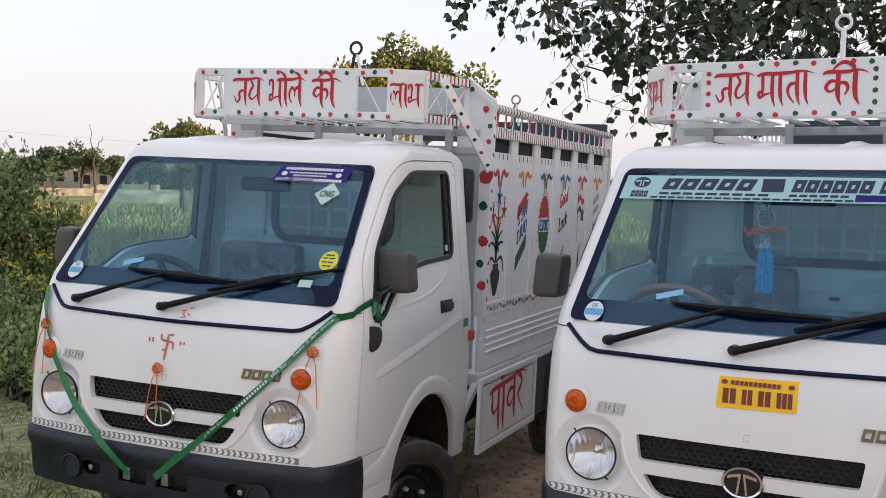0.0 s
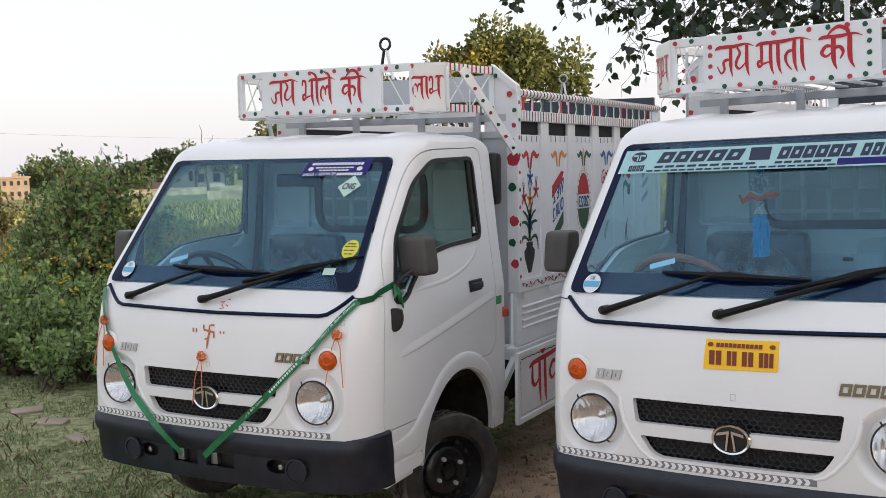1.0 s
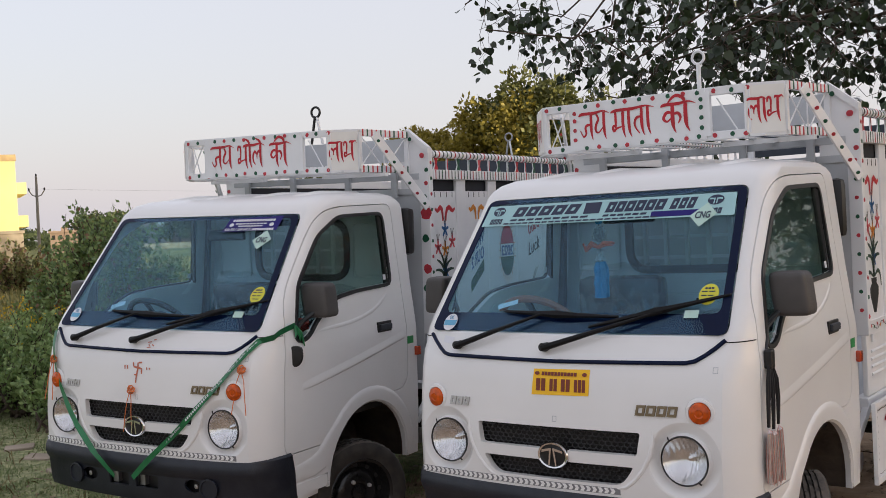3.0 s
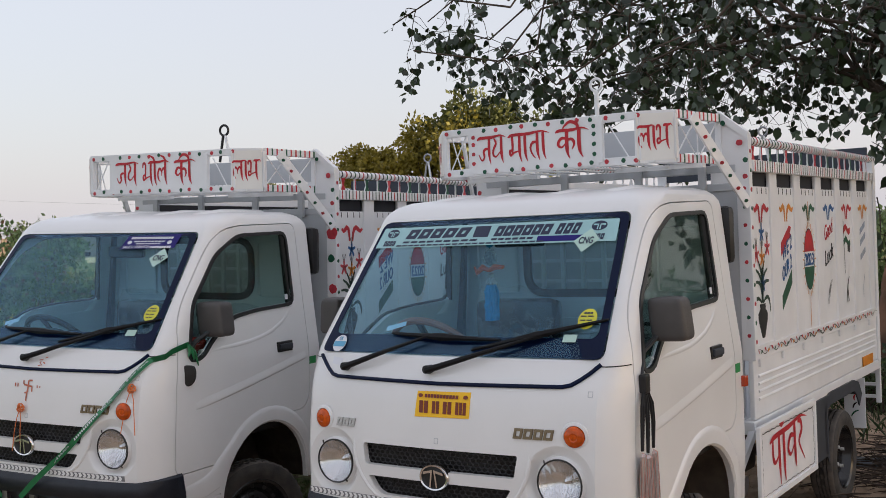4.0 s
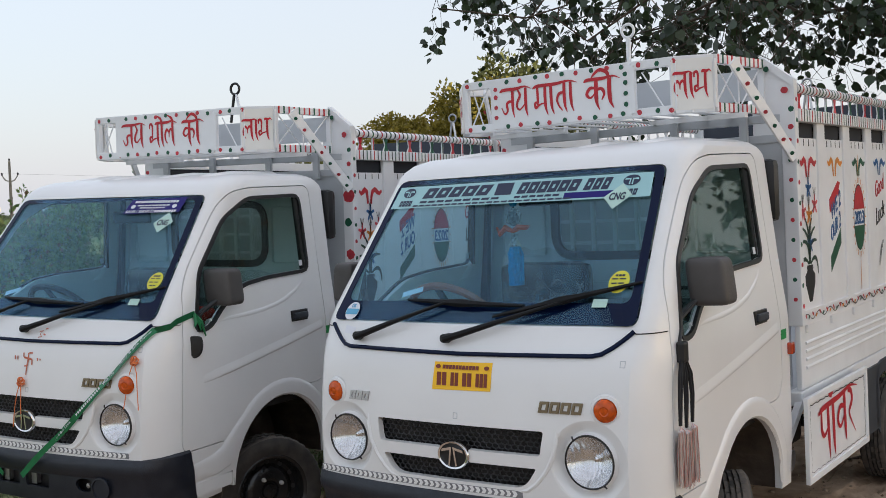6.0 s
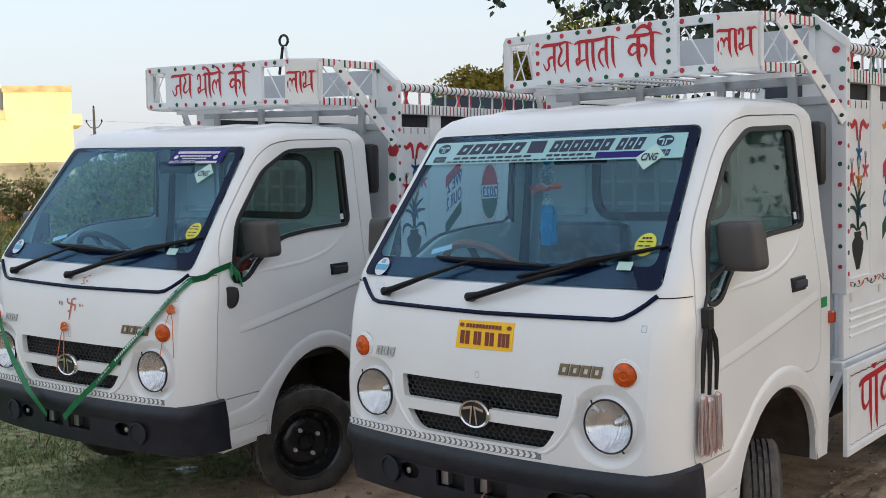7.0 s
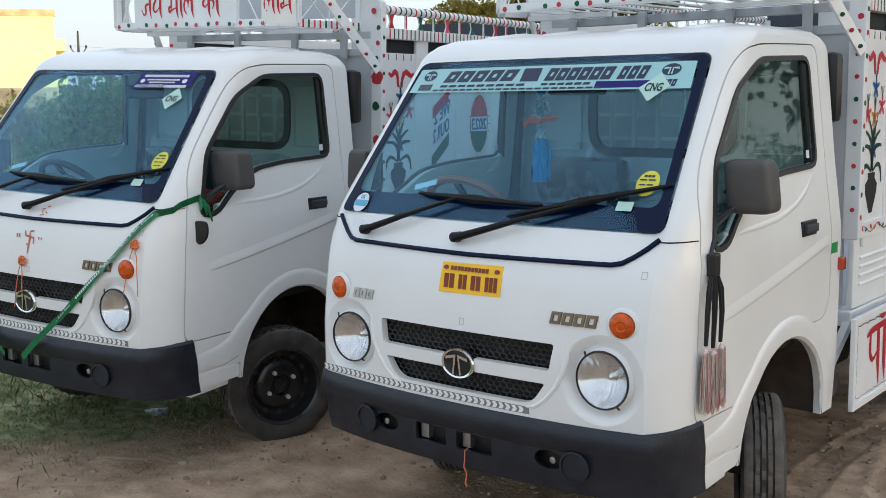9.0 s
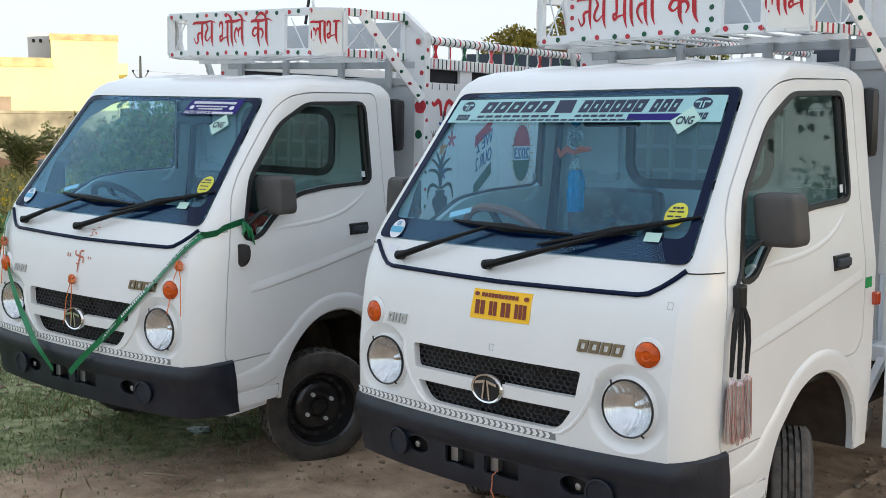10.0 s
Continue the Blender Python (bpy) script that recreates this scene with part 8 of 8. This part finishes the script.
def palm_bush(base, h, spread, n):
    """A low palm: arching fronds from one root, each with two rows of narrow leaflets."""
    t = thing("palm_bush", pose(*base), "low spiky palm with dry green fronds before the wall", "palm")
    stems = bmesh.new()
    at, dr = [], []
    for i in range(n):
        a = i * math.tau / n + RNG.normal(0, 0.2)
        out, up = spread * RNG.uniform(0.5, 1.0), h * RNG.uniform(0.65, 1.0)
        P = [np.array([math.cos(a) * out * u, math.sin(a) * out * u, 0.05 + up * (1.75 * u - 0.85 * u * u)]) for u in [k / 10 for k in range(11)]]
        tube(stems, [tuple(p) for p in P], 0.014, 5, [1 - 0.08 * k for k in range(11)])
        for k in range(2, 11):
            d = P[k] - P[k - 1]
            d /= np.linalg.norm(d)
            side = np.array([-math.sin(a), math.cos(a), 0])
            for q in (-1, 1):
                for j in range(3):
                    at.append(P[k - 1] + (P[k] - P[k - 1]) * j / 3)
                    dr.append(d * 0.8 + side * q * 0.8 + np.array([0, 0, RNG.normal(-0.1, 0.2)]))
    part("frond_stem", stems, TWIG, t)
    at, dr = np.array(at), np.array(dr)
    scatter("frond_leaves", at, dr, RNG.uniform(0.18, 0.34, len(at)), BLADE, PALM, t, "narrow dry green leaflets", 0.12)
    return t


palm_bush(polar(62.4, 33), 1.5, 0.95, 17)
for b_, d, h in ((60.4, 37, 2.1), (59.0, 36, 1.6), (58.0, 36, 1.9)):
    shrub("shrub", polar(b_, d), h, 1.1, 20, 1300, 0.13, PALM, "dry yellow-green shrub before the far wall", dry=300)

pole = thing("power_pole", turned(57.2, 75), "grey concrete power pole with insulators", "pole")
bm = bmesh.new()
tube(bm, [(0, 0, 0), (0.04, 0, 3.2), (0.08, 0, 5.85)], 1.0, 10, [0.12, 0.10, 0.075])
part("shaft", bm, CONCRETE, pole)
bm = bmesh.new()
tube(bm, [(0.07, 0, 4.55), (-0.20, 0, 4.65), (-0.40, 0, 4.95)], 0.035, 8)
tube(bm, [(0.07, 0, 4.55), (0.34, 0, 4.65), (0.54, 0, 4.95)], 0.035, 8)
part("cross_arm", bm, CONCRETE, pole)
for x in (-0.40, 0.08, 0.54):
    bm = bmesh.new()
    lathe(bm, [(0.0, 0.0), (0.07, 0.02), (0.04, 0.08), (0.07, 0.10), (0.03, 0.17), (0.0, 0.19)], pose(x, 0, 4.95 if x != 0.08 else 5.85), 12)
    part("insulator", bm, DARKOPEN, pole, "", True)
wire = thing("overhead_wire", Matrix(), "thin overhead wires across the sky", "wire")
for dz in (5.1,):
    bm = bmesh.new()
    a, b_ = Vector(polar(57.7, 75, dz)), Vector(polar(22, 130, 6.0))
    tube(bm, [a.lerp(b_, i / 16) + Vector((0, 0, -2.2 * 4 * (i / 16) * (1 - i / 16) * 0.5)) for i in range(17)], 0.004, 4)
    part("strand", bm, DARKOPEN, wire)


def far_house(b_, d, w, h, mat, label, rows, cols, roof=True):
    """A small far building with storeys and openings."""
    t = thing("far_house", turned(b_, d), label, "house")
    part("body", bx(-w / 2, w / 2, 0, w * 0.7, 0, h), mat, t)
    part("roof_slab", bx(-w / 2 - 0.2, w / 2 + 0.2, -0.3, w * 0.7 + 0.2, h, h + 0.25), mat, t)
    for j in range(rows):
        for i in range(cols):
            x, z = -w / 2 + (i + 0.5) * w / cols, (j + 0.35) * h / rows
            part("window_opening", bx(x - w / cols * 0.22, x + w / cols * 0.22, -0.04, 0.02, z, z + h / rows * 0.42), DARKOPEN, t)
    if roof:
        part("stair_head", bx(-w * 0.1, w * 0.14, 1.0, w * 0.3, h + 0.2, h + h * 0.28), mat, t)
    return t


far_house(55.9, 150, 3.4, 2.7, BRICKW, "unfinished reddish brick house far off", 2, 4)
far_house(50.2, 185, 5.0, 3.6, BRICKW, "low orange-roofed house beyond the fields", 1, 4, False)
far_house(48.2, 190, 8.0, 4.0, FARW, "small pale house beyond the fields", 1, 3, False)
far_house(46.6, 180, 5.0, 3.2, FARW, "small pale shed beyond the fields", 1, 2, False)
far_house(44.4, 185, 6.0, 3.4, YELLOWW, "small yellow house beyond the fields", 1, 3, False)
far_house(52.0, 190, 10.0, 3.2, FARW, "pale house beyond the fields", 2, 5)
for b_, d, h, r in ((44.0, 175, 4.8, 3.0), (50.3, 185, 4.6, 3.0), (42.0, 180, 4.6, 3.4), (53.2, 170, 5.0, 3.6), (54.5, 180, 5.5, 3.6)):
    crown_tree("far_tree", polar(b_, d), h, r, FARLEAF, "green tree far across the fields", 2600, 0.5)
for x, h, r in ((-126.0, 6.2, 2.5), (-120.3, 6.6, 2.7), (-114.1, 5.0, 2.0), (-130.5, 5.0, 2.2)):
    crown_tree("far_tree", (x, 110, 0), h, r, FARLEAF, "round green tree far across the fields", 2600, 0.42)
# bare tree
t = thing("bare_tree", Matrix.Translation((-81.0, 75.0, 0)), "leafless forked tree far across the field", "tree")
bm = bmesh.new()
tube(bm, wander((0, 0, 0), (-0.2, 0, 3.9), 6, 0.1), 1.0, 7, [0.16, 0.15, 0.14, 0.13, 0.11, 0.10, 0.08])
tube(bm, wander((-0.2, 0, 3.9), (-0.9, 0, 7.2), 5, 0.2), 1.0, 6, [0.08, 0.06, 0.05, 0.04, 0.03, 0.02])
tube(bm, wander((-0.2, 0, 3.9), (0.9, 0, 6.0), 5, 0.2), 1.0, 6, [0.08, 0.06, 0.05, 0.04, 0.03, 0.02])
part("stem", bm, TWIG, t, "bare grey-brown stem", True)
# hedge line along the horizon
n = 26000
b_ = RNG.uniform(-25, 75, n)
d = RNG.uniform(230, 300, n)
hh = np.array([2.5 + 3.0 * clumpy(v * 0.35, 0.0, 1.0, 3.0) for v in b_])
at = np.stack([2.2 - d * np.sin(np.radians(b_)), -3.2 + d * np.cos(np.radians(b_)), RNG.uniform(0, 1, n) ** 0.8 * hh], 1)
tagged(scatter("far_woods", at, RNG.normal(0, 1, (n, 3)), RNG.uniform(0.7, 1.7, n), DIAMOND, FARLEAF), "hazy line of trees on the horizon", "woods", kind="stuff")
# field hedges and low walls
for b_, d, w in ((46.0, 120, 16), (47.5, 135, 22), (45.0, 85, 6)):
    fw = thing("field_wall", turned(b_, d), "low pale wall between the fields", "wall")
    part("wall_run", bx(-w / 2, w / 2, 0, 0.3, 0, 0.7), OLDWALL, fw)
n = 30000
b_ = RNG.uniform(20, 70, n)
d = RNG.uniform(17, 75, n)
at = np.stack([2.2 - d * np.sin(np.radians(b_)), -3.2 + d * np.cos(np.radians(b_)), np.zeros(n)], 1)
size = RNG.uniform(0.12, 0.42, n)
tagged(scatter("field_grass", at, np.stack([RNG.normal(0, 0.4, n), RNG.normal(0, 0.4, n), np.ones(n)], 1), size, BLADE, CROP, None, "", 0.22), "green and yellow field crops", "crops", kind="stuff")

# unseen trees added towards the sun, to shade the trucks from its low light
for i in range(26):
    u = -22.0 + 3.4 * (i // 2) + 1.7 * (i % 2)
    along, across = 107.0 + 9.0 * (i % 2) + RNG.normal(0, 1), u + RNG.normal(0, 1.5)
    x, y = along * math.sin(SUN_AZ) - across * math.cos(SUN_AZ), along * math.cos(SUN_AZ) + across * math.sin(SUN_AZ)
    crown_tree("yard_tree", (x, y, 0), 10.2 + RNG.normal(0, 0.25), 4.2, TREEG, "unseen leafy tree added to block the low sun", 8000, 0.65, squash=1.0)

LITTER = leaf_material("dry_litter", (0.10, 0.07, 0.04), (0.44, 0.35, 0.24), 0.8, 0.1)
SOILSTONE = material("earth_clod", (0.30, 0.225, 0.16), 0.95, vary=0.3, scale=20)

# ---- litter and small things on the ground ----
n = 1900
cx, cy = RNG.normal(1.30, 0.36, n), RNG.normal(3.95, 0.42, n)
cz = np.abs(RNG.normal(0, 0.06, n)) + 0.01
at = np.stack([cx, cy, cz], 1)
dr = np.stack([RNG.normal(0, 1, n), RNG.normal(0, 1, n), RNG.normal(0, 0.18, n)], 1)
tagged(scatter("twig_heap", at, dr, RNG.uniform(0.08, 0.34, n), np.array([(-0.016, 0, 0), (0.016, 0, 0), (0.02, 0.5, 0.05), (0.010, 1, 0.03), (-0.010, 1, 0.03), (-0.012, 0.5, 0.05)]), DRYTWIG), "heap of dry brown twigs beside the rear wheel", "twigs", kind="stuff")


def crumpled(name, x, y, r, mat, label, h=0.05):
    bm = bmesh.new()
    bmesh.ops.create_icosphere(bm, subdivisions=3, radius=r)
    for v in bm.verts:
        k = 1 + 0.6 * noise.noise(v.co * (2.2 / r) + Vector((x, y, 0)))
        v.co = Vector((v.co.x * k * 1.3, v.co.y * k, max(0.0, v.co.z * h / r * k)))
    bmesh.ops.translate(bm, verts=bm.verts, vec=(0, 0, ground_z(x, y) - 0.006))
    ob = part(name, bm, mat, None, "", True)
    ob.location = (x, y, 0)
    return tagged(ob, label, "litter")


crumpled("plastic_bag", 0.66, 5.1, 0.09, material("green_plastic", (0.06, 0.42, 0.05), 0.35, vary=0.2, scale=20), "crumpled bright green plastic bag on earth")
crumpled("plastic_bag", 0.80, 4.66, 0.09, material("blue_plastic", (0.12, 0.22, 0.42), 0.35, vary=0.2, scale=20), "crumpled blue plastic bag on earth")
crumpled("paper_scrap", 1.15, 5.2, 0.07, WHITEINK, "crumpled white paper scrap on earth")
crumpled("paper_scrap", 1.0, 4.75, 0.05, WHITEINK, "crumpled white paper scrap on earth")
crumpled("plastic_sheet", 0.62, 4.15, 0.17, FENDER, "dark grey plastic sheet on earth", 0.02)
crumpled("plastic_bag", -2.35, 0.50, 0.05, material("clear_plastic", (0.30, 0.36, 0.34), 0.3, vary=0.3, scale=30), "grey-green crumpled plastic wrapper on grass", 0.02)
for i in range(60):
    x, y = RNG.uniform(-5.8, 2.3), RNG.uniform(-1.0, 4.6)
    r = RNG.uniform(0.010, 0.028)
    bm = bmesh.new()
    bmesh.ops.create_icosphere(bm, subdivisions=2, radius=r)
    for v in bm.verts:
        v.co *= 1 + 0.45 * noise.noise(v.co * 40 + Vector((i, 0, 0)))
        v.co.z *= 0.55
    ob = part("stone", bm, OLDWALL if i % 3 else SOILSTONE, None, "", True)
    ob.location = (x, y, ground_z(x, y))
    tagged(ob, "small pale stone lying on the earth", "stone", "stones on the ground")
for x, y, a in ((-5.2, 1.15, 20), (-4.6, 0.9, -15), (-5.7, 1.3, 50)):
    bm = bmesh.new()
    box(bm, -0.11, 0.11, -0.05, 0.05, -0.03, 0.018, 0.012, pose(0, 0, 0, 4, 3, a))
    for v in bm.verts:
        v.co += Vector(noise.noise_vector(v.co * 9)) * 0.02
    ob = part("rubble", bm, OLDWALL)
    ob.location = (x, y, 0)
    tagged(ob, "flat pale piece of rubble in the grass", "rubble")

# clods, dry leaves and straw strewn over the bare earth
n = 6000
x, y = RNG.uniform(-5.5, 2.6, n), RNG.uniform(-1.6, 5.2, n)
keep = np.array([RNG.random() < 0.2 + 0.8 * clumpy(a, b_, 1.5, 6.0) for a, b_ in zip(x, y)])
x, y = x[keep], y[keep]
z = np.array([ground_z(a, b_) for a, b_ in zip(x, y)])
m = len(x)
tagged(scatter("dry_leaf_litter", np.stack([x, y, z + 0.003], 1), np.stack([RNG.normal(0, 1, m), RNG.normal(0, 1, m), RNG.normal(0.12, 0.2, m)], 1), RNG.uniform(0.006, 0.024, m), DIAMOND, LITTER), "dry leaves and straw strewn over the earth", "litter", kind="stuff")
n = 9000
x, y = RNG.uniform(-4.5, 2.8, n), RNG.uniform(-1.6, 5.2, n)
keep = np.array([RNG.random() < clumpy(a, b_, 2.1, 2.0) for a, b_ in zip(x, y)])
x, y = x[keep], y[keep]
base = bmesh.new()
bmesh.ops.create_icosphere(base, subdivisions=1, radius=1.0)
V = np.array([v.co[:] for v in base.verts])
F = np.array([[v.index for v in f.verts] for f in base.faces])
base.free()
m = len(x)
R = 0.003 + 0.014 * RNG.uniform(0, 1, m) ** 3
C = np.stack([x, y, np.array([ground_z(a, b_) for a, b_ in zip(x, y)])], 1)
P = C[:, None, :] + V[None] * (R[:, None, None] * (1 + RNG.normal(0, 0.18, (m, len(V), 1)))) * np.array([1.2, 1, 0.7])
me = bpy.data.meshes.new("earth_clods")
me.from_pydata(P.reshape(-1, 3).tolist(), [], (F[None] + (np.arange(m) * len(V))[:, None, None]).reshape(-1, 3).tolist())
me.materials.append(SOILSTONE)
tagged(new("earth_clods", me), "small clods of brown earth", "clods", kind="stuff")

# straw and thin sticks
n = 260
x, y = RNG.uniform(-4.5, 2.4, n), RNG.uniform(-1.2, 4.5, n)
z = np.array([ground_z(a, b_) + 0.008 for a, b_ in zip(x, y)])
STICK = np.array([(-0.018, 0, 0), (0.018, 0, 0.01), (0.03, 0.5, 0.0), (0.014, 1, 0.02), (-0.014, 1, 0.0), (0.0, 0.5, 0.02)])
tagged(scatter("straw", np.stack([x, y, z], 1), np.stack([RNG.normal(0, 1, n), RNG.normal(0, 1, n), RNG.normal(0, 0.05, n)], 1), RNG.uniform(0.04, 0.19, n), STICK, LITTER), "dry straw and thin sticks lying about", "straw", kind="stuff")
